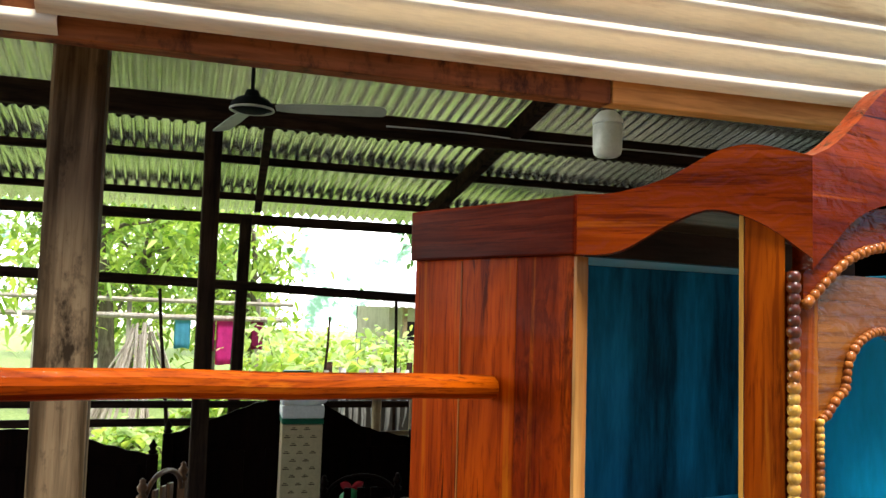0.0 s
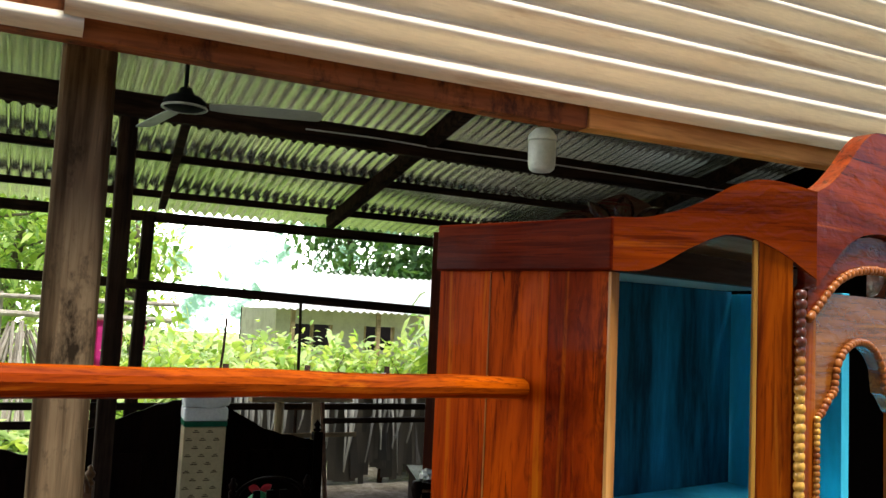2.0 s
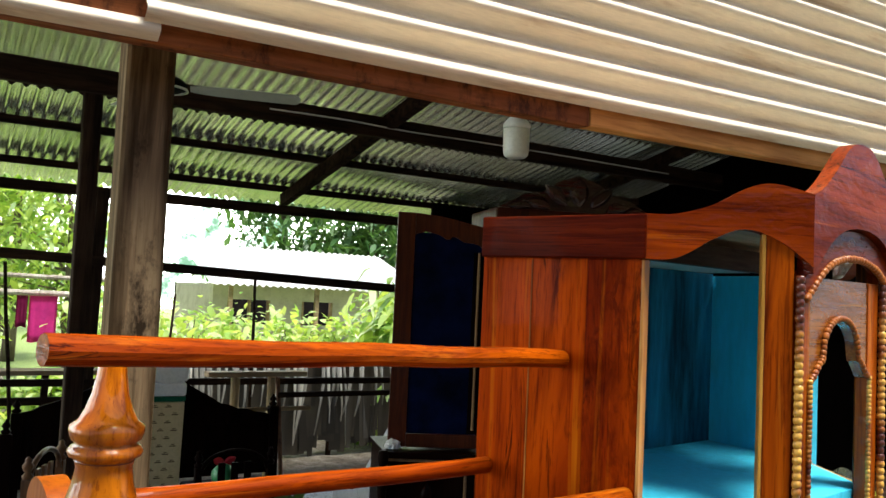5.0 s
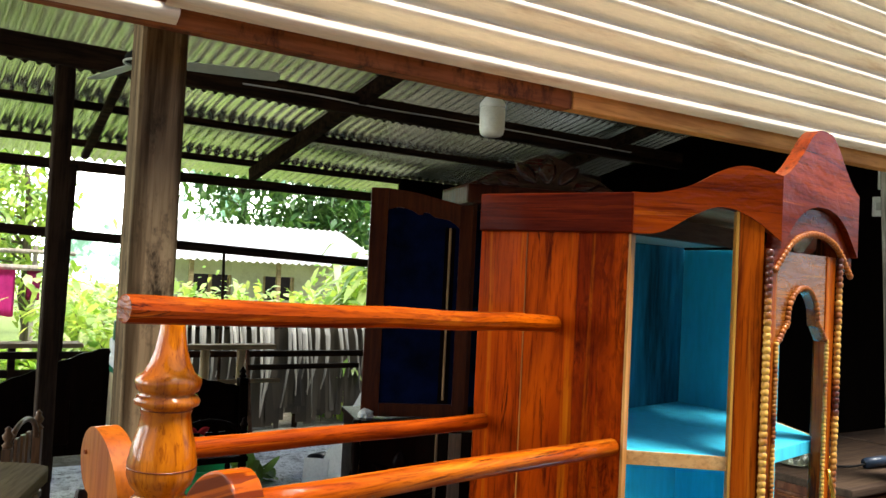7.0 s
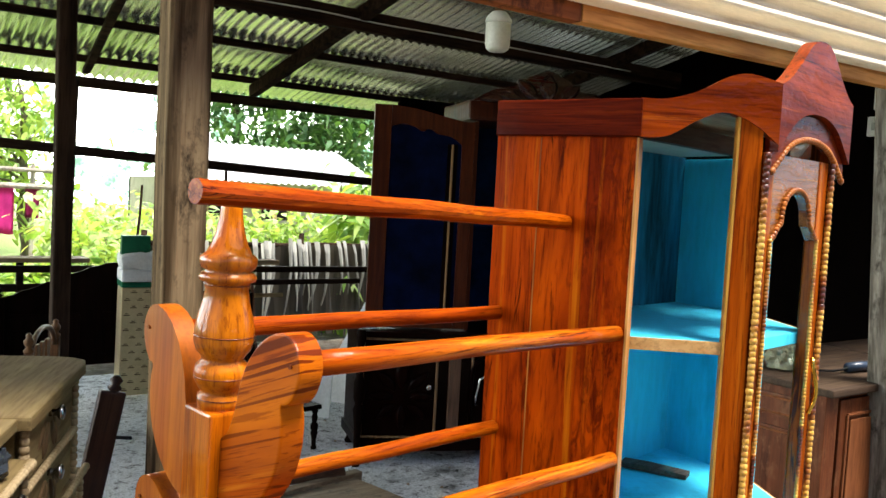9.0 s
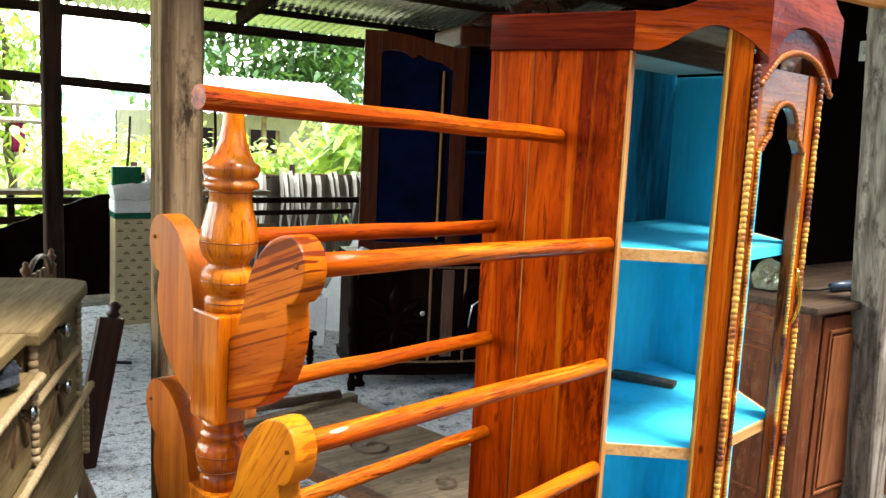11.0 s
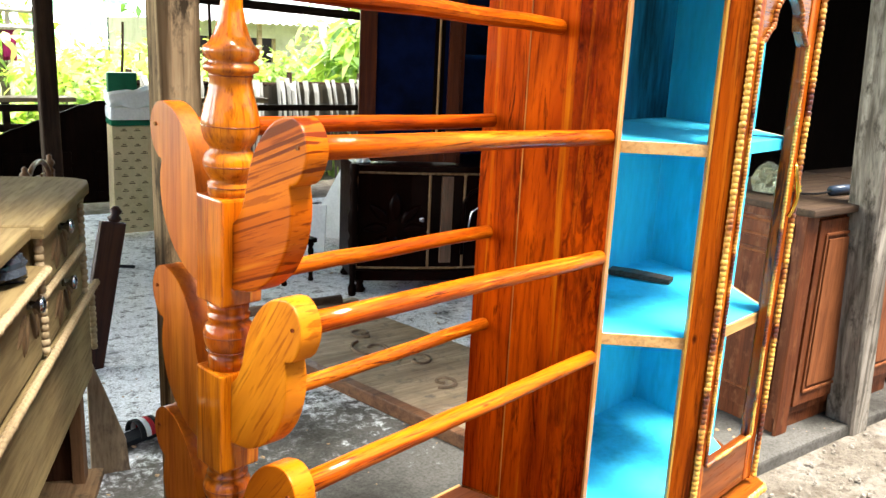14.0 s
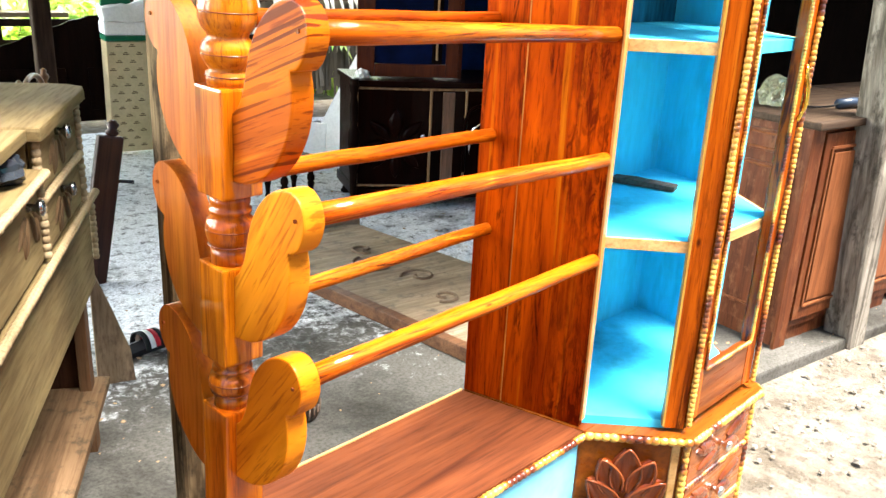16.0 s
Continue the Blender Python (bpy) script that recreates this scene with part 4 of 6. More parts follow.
# ---- base carvings, drawers and small parts of the divider ----
def leaf_relief(bm, m, w, h, depth, bend=0.0, fold=0.35):
    """A carved leaf: pointed, raised, with a sunk midrib. Own x across, z up, y out is negative."""
    n, k = 9, 6
    rows = []
    for i in range(n + 1):
        f = i / n
        half = w / 2 * math.sin(math.pi * min(1, f * 0.96 + 0.04)) ** 0.75
        cx = bend * f * f
        row = []
        for j in range(k + 1):
            s = -1 + 2 * j / k
            d = depth * (1 - s * s * 0.9) * (1 - fold * math.exp(-(s * 3.2) ** 2)) * math.sin(math.pi * (0.08 + 0.88 * f)) ** 0.5
            row.append(bm.verts.new(m @ Vector((cx + half * s, -d, f * h))))
        rows.append(row)
    for p, q in zip(rows, rows[1:]):
        for j in range(k):
            bm.faces.new((p[j], p[j + 1], q[j + 1], q[j]))
    return bm


def knob(bm, m, r=0.013, seg=16):
    lathe(bm, [(r * 0.55, 0), (r * 0.5, r * 0.5), (r * 0.45, r * 0.9), (r * 0.95, r * 1.3), (r * 1.05, r * 1.6), (r * 0.9, r * 1.85), (r * 0.4, r * 2.0)], 0, 0, seg, m)
    return bm


FAB = facet(Vector(BASE[1]), Vector(BASE[2]))
LAB = (Vector(BASE[2]) - Vector(BASE[1])).length
panel_c = LAB * 0.45
PETAL = wood("carved_petal", (0.26, 0.045, 0.005), (0.10, 0.014, 0.002), "z", 0.16, 0.9)


def carved_petal(parent, m, w, h, bend, depth=0.016):
    """A hollowed petal with a raised dark rim."""
    n, k = 12, 8
    bm = bmesh.new()
    rows = []
    for i in range(n + 1):
        f = i / n
        half = w / 2 * (math.sin(math.pi * (0.10 + 0.90 * f)) ** 0.8) * (1.15 - 0.3 * f)
        row = []
        for q in range(k + 1):
            u = -1 + 2 * q / k
            d = depth * (0.45 + 0.55 * f) * (0.35 + 0.65 * u * u) if abs(u) < 0.99 else 0.0
            d += 0.006 * math.exp(-(u * 5) ** 2)
            row.append(bm.verts.new((bend * f * f + half * u, -d if i < n else -depth * 0.7, f * h)))
        rows.append(row)
    for p, q in zip(rows, rows[1:]):
        for a in range(k):
            bm.faces.new((p[a], p[a + 1], q[a + 1], q[a]))
    ob = part_at("carved_leaf", bm, PETAL, parent, m, "", True)
    rim = []
    for i in range(1, n):
        f = i / n
        half = w / 2 * (math.sin(math.pi * (0.10 + 0.90 * f)) ** 0.8) * (1.15 - 0.3 * f)
        rim.append((bend * f * f - half * 0.94, -depth * (0.45 + 0.55 * f) * 0.95, f * h))
    tip = [(bend, -depth * 0.9, h * 0.985)]
    other = []
    for i in range(n - 1, 0, -1):
        f = i / n
        half = w / 2 * (math.sin(math.pi * (0.10 + 0.90 * f)) ** 0.8) * (1.15 - 0.3 * f)
        other.append((bend * f * f + half * 0.94, -depth * (0.45 + 0.55 * f) * 0.95, f * h))
    part("rim", tube(bmesh.new(), rim + tip + other, 0.0032, 6), CARVED, ob, "dark rim", True)


for dx, z, w, h, bend, turn, dep in ((0.0, 0.322, 0.062, 0.115, 0.0, 0, 0.014), (-0.022, 0.315, 0.05, 0.10, -0.01, -14, 0.015), (0.022, 0.315, 0.05, 0.10, 0.01, 14, 0.015),
                                (-0.018, 0.262, 0.052, 0.115, -0.03, -20, 0.019), (0.018, 0.262, 0.052, 0.115, 0.03, 20, 0.019),
                                (-0.022, 0.245, 0.058, 0.085, -0.035, -58, 0.021), (0.022, 0.245, 0.058, 0.085, 0.035, 58, 0.021),
                                (-0.018, 0.225, 0.05, 0.085, -0.02, -112, 0.021), (0.018, 0.225, 0.05, 0.085, 0.02, 112, 0.021), (0.0, 0.215, 0.05, 0.09, 0.0, 180, 0.02)):
    carved_petal(div, FAB @ pose(panel_c + dx, -0.001, z + 0.03) @ pose(0, 0, 0, 0, turn, 0), w * 1.2, h * 1.05, bend, dep * 1.5)
part("corner_strip", newbox(LAB - 0.032, LAB - 0.014, -0.006, 0.002, 0.0, 0.480, 0.003, FAB), PALE_WOOD, div, "pale corner strip")
part("bead_trim", beads(bmesh.new(), FAB @ Vector((LAB, -0.005, 0.0)), FAB @ Vector((LAB, -0.005, 0.480)), 0.0095, 0.8), BEAD_WOOD, div, smooth=True)
FBB = facet(Vector(BASE[2]), Vector(BASE[3]))
LBB = (Vector(BASE[3]) - Vector(BASE[2])).length
DRAWER = wood("drawer_front", (0.40, 0.12, 0.022), (0.20, 0.045, 0.008), "x", 0.25, 0.4)
for z0, z1 in ((0.368, 0.474), (0.238, 0.353), (0.083, 0.223)):
    dr = part("drawer", newbox(0.012, LBB - 0.012, -0.008, 0.004, z0, z1, 0.003, FBB), DRAWER, div)
    zc = (z0 + z1) / 2
    for sgn in (-1, 1):
        for dx, w, h, turn in ((0.03, 0.04, 0.10, 78), (0.02, 0.035, 0.085, 102), (0.075, 0.03, 0.05, 50)):
            part("carved_leaf", leaf_relief(bmesh.new(), FBB @ pose(LBB / 2 + sgn * dx, -0.008, zc - 0.005 + (0.012 if turn < 90 else -0.008)) @ pose(0, 0, 0, 0, sgn * turn, 0), w, h, 0.012), CARVED, dr, smooth=True)
    part("knob", knob(bmesh.new(), FBB @ pose(LBB / 2, -0.008, zc, 90), 0.014), CHROME, dr, "chrome knob", smooth=True)
    part("bead_trim", beads(bmesh.new(), FBB @ Vector((0.01, -0.006, z0 - 0.0075)), FBB @ Vector((LBB - 0.01, -0.006, z0 - 0.0075)), 0.0075, 0.8), BEAD_WOOD, div, smooth=True)
part("bead_trim", beads(bmesh.new(), FBB @ Vector((LBB, -0.005, 0.0)), FBB @ Vector((LBB, -0.005, 0.480)), 0.0095, 0.8), BEAD_WOOD, div, smooth=True)
# loose stick on the shelf
bm = plate(bmesh.new(), [(0, 0), (0.164, 0.0), (0.165, 0.012), (0.06, 0.016), (0.004, 0.014)], Matrix.Translation((1.048, 1.070, 0.943)) @ pose(0, 0, 0, 0, 0, -74), 0.042, 0.002)
solid("wood_offcut", bm, wood("grey_offcut", (0.16, 0.12, 0.09), (0.07, 0.05, 0.035), "x", 0.7), Matrix(), "dark grey wood offcut lying on blue shelf", "wood scrap")


# ---- bulb, fan, switches ----
def ceiling_bulb():
    t = thing("hanging_lamp", SHED @ pose(1.479, 2.653, 2.208), "white lamp with a ribbed holder hanging from the roof", "lamp")
    part("globe", lathe(bmesh.new(), [(0.012, 0.0), (0.036, 0.002), (0.048, 0.012), (0.052, 0.03), (0.053, 0.11), (0.05, 0.118)], 0, 0, 28), plain("frosted_glass", (0.66, 0.66, 0.6), 0.3), t, "frosted white cover", smooth=True)
    part("collar", lathe(bmesh.new(), [(0.053, 0.119), (0.055, 0.122), (0.055, 0.134), (0.05, 0.142), (0.04, 0.155), (0.03, 0.165), (0.022, 0.168)], 0, 0, 28), WHITE_PLASTIC, t, smooth=True)
    part("holder", lathe(bmesh.new(), [(0.02, 0.169), (0.02, 0.2), (0.014, 0.205)], 0, 0, 16), plain("brown_holder", (0.12, 0.07, 0.04), 0.5), t, "brown lamp holder", smooth=True)
    part("cord", rod(bmesh.new(), (0, 0, 0.205), (0.0, 0.0, 1.165), 0.005, 6), BLACK_METAL, t)
    return t


ceiling_bulb()


FAN_BLADE = plain("fan_blade", (0.42, 0.46, 0.38), 0.5)


def ceiling_fan():
    t = thing("ceiling_fan", SHED @ pose(0.31, 3.58, 2.45), "dark dusty ceiling fan with pale rim hanging from the roof", "fan")
    body = plain("fan_dark", (0.008, 0.009, 0.009), 0.75)
    part("motor", lathe(bmesh.new(), [(0.02, 0.004), (0.06, 0.008), (0.085, 0.02), (0.088, 0.04), (0.07, 0.06), (0.035, 0.075), (0.025, 0.1)], 0, 0, 28), body, t, smooth=True)
    part("rim", tube(bmesh.new(), [(0.09 * math.cos(a), 0.09 * math.sin(a), 0.016) for a in [2 * math.pi * k / 32 for k in range(33)]], 0.005, 6), plain("fan_rim", (0.45, 0.47, 0.42), 0.3), t, "pale rim", smooth=True)
    part("down_rod", rod(bmesh.new(), (0, 0, 0.1), (0, 0, 0.80), 0.009, 10), body, t)
    for a, pitch in ((-16, -106), (100, -100)):
        out = smooth_prof([(0.1, -0.022), (0.2, -0.038), (0.5, -0.042), (0.56, -0.03), (0.56, 0.03), (0.5, 0.042), (0.2, 0.038), (0.1, 0.022)], 3)
        bm = plate(bmesh.new(), out, pose(0, 0, 0.03, 0, 0, a) @ pose(0, 0, 0, pitch, 0, 0), 0.004)
        part("blade", bm, FAN_BLADE, t, "dusty pale green blade")
    return t


ceiling_fan()


def wall_box(y, z, w, h):
    t = thing("switch_box", SHED @ pose(5.285, y, z, 0, 0, -90), "white electrical switch box on the dark wall", "switch box", "switch boxes")
    part("case", newbox(-w / 2, w / 2, -0.05, 0.0, -h / 2, h / 2, 0.006), WHITE_PLASTIC, t)
    part("button", newbox(-w / 6, w / 6, -0.056, -0.049, -h / 5, h / 5, 0.002), plain("switch_face", (0.45, 0.45, 0.42), 0.4), t)


wall_box(3.05, 2.26, 0.10, 0.14)
wall_box(3.03, 2.49, 0.07, 0.22)


# ---- dresser with two stacked drawers ----
def dresser():
    P, Q = Vector((-0.44, 1.68)), Vector((-0.21, 2.24))
    F = SHED @ facet(P, Q)
    t = thing("dresser", F, "dusty raw wood dresser with carved drawers and beaded edges", "dresser")
    W = DRESSER
    # own x along the front (0 at the inner bead column), y inward, z up
    out = [(-0.02, 0.45), (-0.02, -0.025), (0.52, -0.025), (0.565, -0.015), (0.595, 0.02), (0.61, 0.08), (0.61, 0.45)]
    bm = bmesh.new()
    poly_slab(bm, out, 1.072, 1.1)
    bmesh.ops.bevel(bm, geom=[e for e in bm.edges if all(abs(v.co.z - 1.1) < 1e-4 for v in e.verts)], offset=0.008, segments=2, profile=0.6, affect="EDGES")
    part("top", bm, W, t)
    part("tower_body", newbox(0.0, 0.475, 0.012, 0.45, 0.80, 1.071, 0.002), W, t)
    part("niche_shelf", newbox(-0.95, -0.001, -0.02, 0.45, 0.983, 1.010, 0.003), W, t)
    part("niche_back", newbox(-0.95, -0.001, 0.435, 0.45, 1.011, 1.071), RED_FURN, t)
    part("niche_top", newbox(-0.95, -0.021, 0.0, 0.45, 1.072, 1.098, 0.004), W, t)
    part("lower_body", newbox(-0.95, -0.001, 0.012, 0.45, 0.80, 0.982, 0.002), W, t)
    part("plinth_board", newbox(-0.95, 0.585, -0.012, 0.45, 0.765, 0.798, 0.003), W, t)
    part("skirt", newbox(-0.95, 0.57, 0.0, 0.02, 0.53, 0.764, 0.002), W, t)
    part("end_skirt", newbox(0.55, 0.57, 0.021, 0.45, 0.53, 0.764, 0.002), W, t)
    for x, y in ((0.535, 0.035), (0.535, 0.42), (-0.9, 0.035), (-0.9, 0.42)):
        part("leg", newbox(x - 0.027, x + 0.027, y - 0.027 + 0.02, y + 0.027, 0.0, 0.529, 0.003), wood("dresser_leg", (0.13, 0.066, 0.03), (0.07, 0.034, 0.015), "z", 0.75), t)
    part("low_shelf", newbox(-0.93, 0.6, -0.01, 0.45, 0.185, 0.21, 0.003), wood("dirty_shelf", (0.17, 0.105, 0.055), (0.075, 0.042, 0.02), "x", 0.8, stain=(0.05, 0.035, 0.02)), t, "dirty brown low shelf")
    part("lower_end", newbox(0.534, 0.549, 0.064, 0.390, 0.211, 0.529), wood("dark_end", (0.045, 0.02, 0.01), (0.02, 0.009, 0.005), "z", 0.8), t, "dark lower end board")
    part("lower_back", newbox(-0.93, 0.56, 0.43, 0.449, 0.211, 0.764), wood("dark_back", (0.05, 0.022, 0.011), (0.022, 0.01, 0.005), "x", 0.8), t, "dark lower back board")
    for x0, x1, z0, z1, ks in ((0.012, 0.463, 0.945, 1.065, ((0.225, 1.045),)), (0.012, 0.463, 0.808, 0.925, ((0.225, 0.906),)), (-0.6, -0.012, 0.81, 0.978, ((-0.105, 0.955), (-0.5, 0.955)))):
        dr = part("drawer", newbox(x0, x1, -0.004, 0.011, z0, z1, 0.003), W, t)
        for kx, kz in ks:
            part("knob", knob(bmesh.new(), pose(kx, -0.004, kz, 90), 0.017), plain("dark_chrome", (0.35, 0.35, 0.36), 0.18, 1.0), dr, "shiny metal knob", smooth=True)
            for sgn in (-1, 1):
                for dx, dz, w, h, turn in ((0.012, -0.02, 0.03, 0.075, 150), (0.03, -0.012, 0.03, 0.085, 118), (0.05, -0.03, 0.022, 0.06, 165)):
                    part("carved_leaf", leaf_relief(bmesh.new(), pose(kx + sgn * dx, -0.004, kz + dz) @ pose(0, 0, 0, 0, sgn * turn, 0), w, h, 0.008, 0.006 * sgn), DRESSER_CARVE, dr, smooth=True)
    for a, b, r in (((0.0, -0.008, 0.81), (0.0, -0.008, 1.07), 0.011), ((0.475, -0.008, 0.80), (0.475, -0.008, 1.07), 0.011), ((0.582, -0.006, 0.60), (0.582, -0.006, 0.765), 0.010)):
        part("bead_trim", beads(bmesh.new(), a, b, r, 0.8), DRESSER_PALE, t, smooth=True)
    for a, b in (((0.0, -0.008, 0.935), (0.475, -0.008, 0.935)), ((-0.95, -0.02, 0.80), (0.59, -0.02, 0.80)), ((-0.95, -0.026, 1.004), (-0.01, -0.026, 1.004))):
        part("rope_trim", beads(bmesh.new(), a, b, 0.0105, 0.95), DRESSER_PALE, t, smooth=True)
    return F


DRESSER_CARVE = wood("dresser_carving", (0.112, 0.0665, 0.0294), (0.063, 0.035, 0.014), "z", 0.7)
DRESSER_F = dresser()


def crumpled(bm, r, seed, flat=0.55, n=3):
    bmesh.ops.create_icosphere(bm, subdivisions=n, radius=r)
    for v in bm.verts:
        d = v.co.normalized()
        k = 1 + 0.35 * noise.noise(d * 2.3 + Vector((seed, 0, 0))) + 0.2 * noise.noise(d * 6 + Vector((seed, 3, 0)))
        v.co = d * r * k
        v.co.z = max(v.co.z * flat, -r * 0.3)
    return bm


bag = crumpled(bmesh.new(), 0.075, 3.0)
solid("plastic_bag", bag, plain("dark_plastic", (0.02, 0.024, 0.03), 0.16), DRESSER_F @ pose(-0.12, 0.06, 1.032), "crumpled dark plastic bag on the dresser", "plastic bag")

# scrap plank leaning by the dresser, slipper
bm = plate(bmesh.new(), [(0, 0), (0.125, 0.0), (0.115, 0.12), (0.06, 0.30), (0.02, 0.42), (0.0, 0.43)], SHED @ pose(-0.165, 2.58, 0.0, 6, 0, -8), 0.03, 0.002)
solid("scrap_plank", bm, wood("scrap_wood", (0.36, 0.26, 0.16), (0.20, 0.14, 0.08), "z", 0.75, stain=(0.12, 0.08, 0.05)), Matrix(), "rough pale scrap plank leaning against the dresser", "plank")


def slipper(m, name="slipper"):
    t = thing(name, m, "black slipper with red and white striped strap on the floor", "slipper")
    sole = smooth_prof([(-0.12, 0.0), (-0.10, 0.035), (-0.02, 0.038), (0.06, 0.046), (0.12, 0.03), (0.135, 0.0), (0.12, -0.03), (0.06, -0.046), (-0.02, -0.038), (-0.10, -0.035), (-0.12, 0.0)], 4)[:-1]
    bm = bmesh.new()
    poly_slab(bm, [(p[0], p[1]) for p in sole], 0.0, 0.022)
    part("sole", bm, plain("black_rubber", (0.02, 0.02, 0.022), 0.6), t)
    cols = (plain("strap_black", (0.02, 0.02, 0.02), 0.6), plain("strap_white", (0.75, 0.75, 0.72), 0.6), plain("strap_red", (0.42, 0.02, 0.03), 0.6), plain("strap_black2", (0.02, 0.02, 0.02), 0.6), plain("strap_white2", (0.75, 0.75, 0.72), 0.6), plain("strap_red2", (0.42, 0.02, 0.03), 0.6))
    for i, c in enumerate(cols):
        bm = bmesh.new()
        x0, x1 = -0.03 + i * 0.022, -0.03 + (i + 1) * 0.022
        pr = [(0.052 * math.cos(a), 0.02 + (0.06 - 0.006 * i * 0.5) * math.sin(a)) for a in [math.pi * k / 10 for k in range(11)]]
        lo = [bm.verts.new((x0, y, z)) for y, z in pr]
        hi = [bm.verts.new((x1, y, z * 0.97)) for y, z in pr]
        li = [bm.verts.new((x0, y * 0.93, z * 0.93)) for y, z in pr]
        hii = [bm.verts.new((x1, y * 0.93, z * 0.9)) for y, z in pr]
        for k in range(10):
            bm.faces.new((lo[k], lo[k + 1], hi[k + 1], hi[k]))
            bm.faces.new((li[k + 1], li[k], hii[k], hii[k + 1]))
            bm.faces.new((lo[k + 1], lo[k], li[k], li[k + 1]))
            bm.faces.new((hi[k], hi[k + 1], hii[k + 1], hii[k]))
        part("strap_band", bm, c, t, smooth=True)


slipper(SHED @ pose(0.06, 2.79, 0.0, 0, 0, 20))


# ---- counter cabinet on the other side ----
def counter(m, length, label):
    t = thing("counter_cabinet", m, label, "cabinet", "counter cabinets")
    R = COUNTER
    # own x along the front, y inward
    part("top", newbox(-0.03, length + 0.02, -0.04, 0.62, 0.925, 0.955, 0.006), wood_top, t)
    part("body", newbox(0.0, length, 0.012, 0.58, 0.07, 0.924, 0.002), R, t)
    part("plinth", newbox(0.02, length - 0.02, 0.03, 0.56, 0.0, 0.069), R, t)
    part("corner_post", newbox(-0.008, 0.075, -0.004, 0.0115, 0.0, 0.924, 0.003), R, t)
    part("corner_post", newbox(-0.012, -0.0005, 0.5, 0.58, 0.0, 0.924, 0.003), R, t)
    w = (length - 0.09) / max(1, round((length - 0.09) / 0.42))
    x = 0.085
    while x + w <= length + 0.001:
        d = part("door", newbox(x + 0.004, x + w - 0.004, -0.006, 0.0115, 0.11, 0.9, 0.003), R, t)
        part("panel", newbox(x + 0.07, x + w - 0.07, -0.014, -0.0065, 0.19, 0.82, 0.005), R2, d)
        for a, b in (((x + 0.05, 0.17), (x + w - 0.05, 0.17)), ((x + w - 0.05, 0.17), (x + w - 0.05, 0.84)), ((x + w - 0.05, 0.84), (x + 0.05, 0.84)), ((x + 0.05, 0.84), (x + 0.05, 0.17))):
            bm = bmesh.new()
            beam(bm, (a[0], -0.009, a[1]), (b[0], -0.009, b[1]), 0.012, 0.012, 0.003, (0, -1, 0))
            part("moulding", bm, R2, d)
        x += w
    # the end that faces the yard: beaded panel
    for z0, z1 in ((0.80, 0.89), (0.14, 0.76)):
        part("end_panel", newbox(-0.010, -0.0005, 0.05, 0.48, z0, z1, 0.003), R, t)
        for a, b in (((0.06, z0 + 0.015), (0.47, z0 + 0.015)), ((0.06, z1 - 0.015), (0.47, z1 - 0.015)), ((0.06, z0 + 0.015), (0.06, z1 - 0.015)), ((0.47, z0 + 0.015), (0.47, z1 - 0.015))):
            part("bead_trim", beads(bmesh.new(), (-0.012, a[0], a[1]), (-0.012, b[0], b[1]), 0.006, 0.8), R2, t, smooth=True)
    return t


COUNTER = wood("counter_brown", (0.15, 0.042, 0.013), (0.062, 0.015, 0.0045), "z", 0.45, 0.04, stain=(0.17, 0.068, 0.028))
R2 = wood("counter_brown_light", (0.26, 0.092, 0.032), (0.13, 0.038, 0.013), "z", 0.5, 0.0)
wood_top = wood("counter_top_dusty", (0.0845, 0.0533, 0.0312), (0.03575, 0.0208, 0.013), "x", 0.6)
counter(SHED @ pose(2.25, 1.525, 0.0), 0.95, "brown varnished counter cabinet with moulded doors and dusty top")
counter(SHED @ pose(3.28, 1.55, 0.0), 1.4, "brown varnished counter cabinet with moulded doors and dusty top")


def hand_tool():
    t = thing("power_tool", SHED @ pose(2.62, 1.66, 0.956, 0, 0, -8), "dark blue hand tool lying on the counter", "tool")
    part("body", tube(bmesh.new(), [(0.0, 0, 0.022), (0.1, 0.004, 0.026), (0.2, 0.0, 0.022)], 0.02, 12), plain("tool_blue", (0.02, 0.035, 0.06), 0.3), t, smooth=True)
    part("head", tube(bmesh.new(), [(0.2, 0, 0.022), (0.235, 0.0, 0.03), (0.26, 0.004, 0.03)], 0.028, 12), plain("tool_grey", (0.12, 0.13, 0.14), 0.35), t, smooth=True)
    part("cable", tube(bmesh.new(), smooth_prof([(0, 0, 0.018), (-0.08, 0.02, 0.008), (-0.16, 0.09, 0.007), (-0.1, 0.18, 0.007), (0.05, 0.2, 0.007)], 5), 0.005, 6), BLACK_METAL, t, smooth=True)


hand_tool()
clear = nodes_of("clear_film")
clear[2].inputs["Base Color"].default_value = (0.50, 0.52, 0.34, 1)
clear[2].inputs["Roughness"].default_value = 0.2
clear[2].inputs["Transmission Weight"].default_value = 0.85
bm = crumpled(bmesh.new(), 0.07, 9.0, 1.3)
solid("plastic_pouch", bm, clear[0], SHED @ pose(2.42, 1.82, 0.985), "clear plastic pouch with yellow contents on the counter", "plastic bag")
bm = crumpled(bmesh.new(), 0.035, 5.0, 0.8)
solid("yellow_rag", bm, plain("yellow_cloth", (0.5, 0.42, 0.04), 0.7), SHED @ pose(2.53, 1.78, 0.97), "small yellow rag on the counter", "rag")


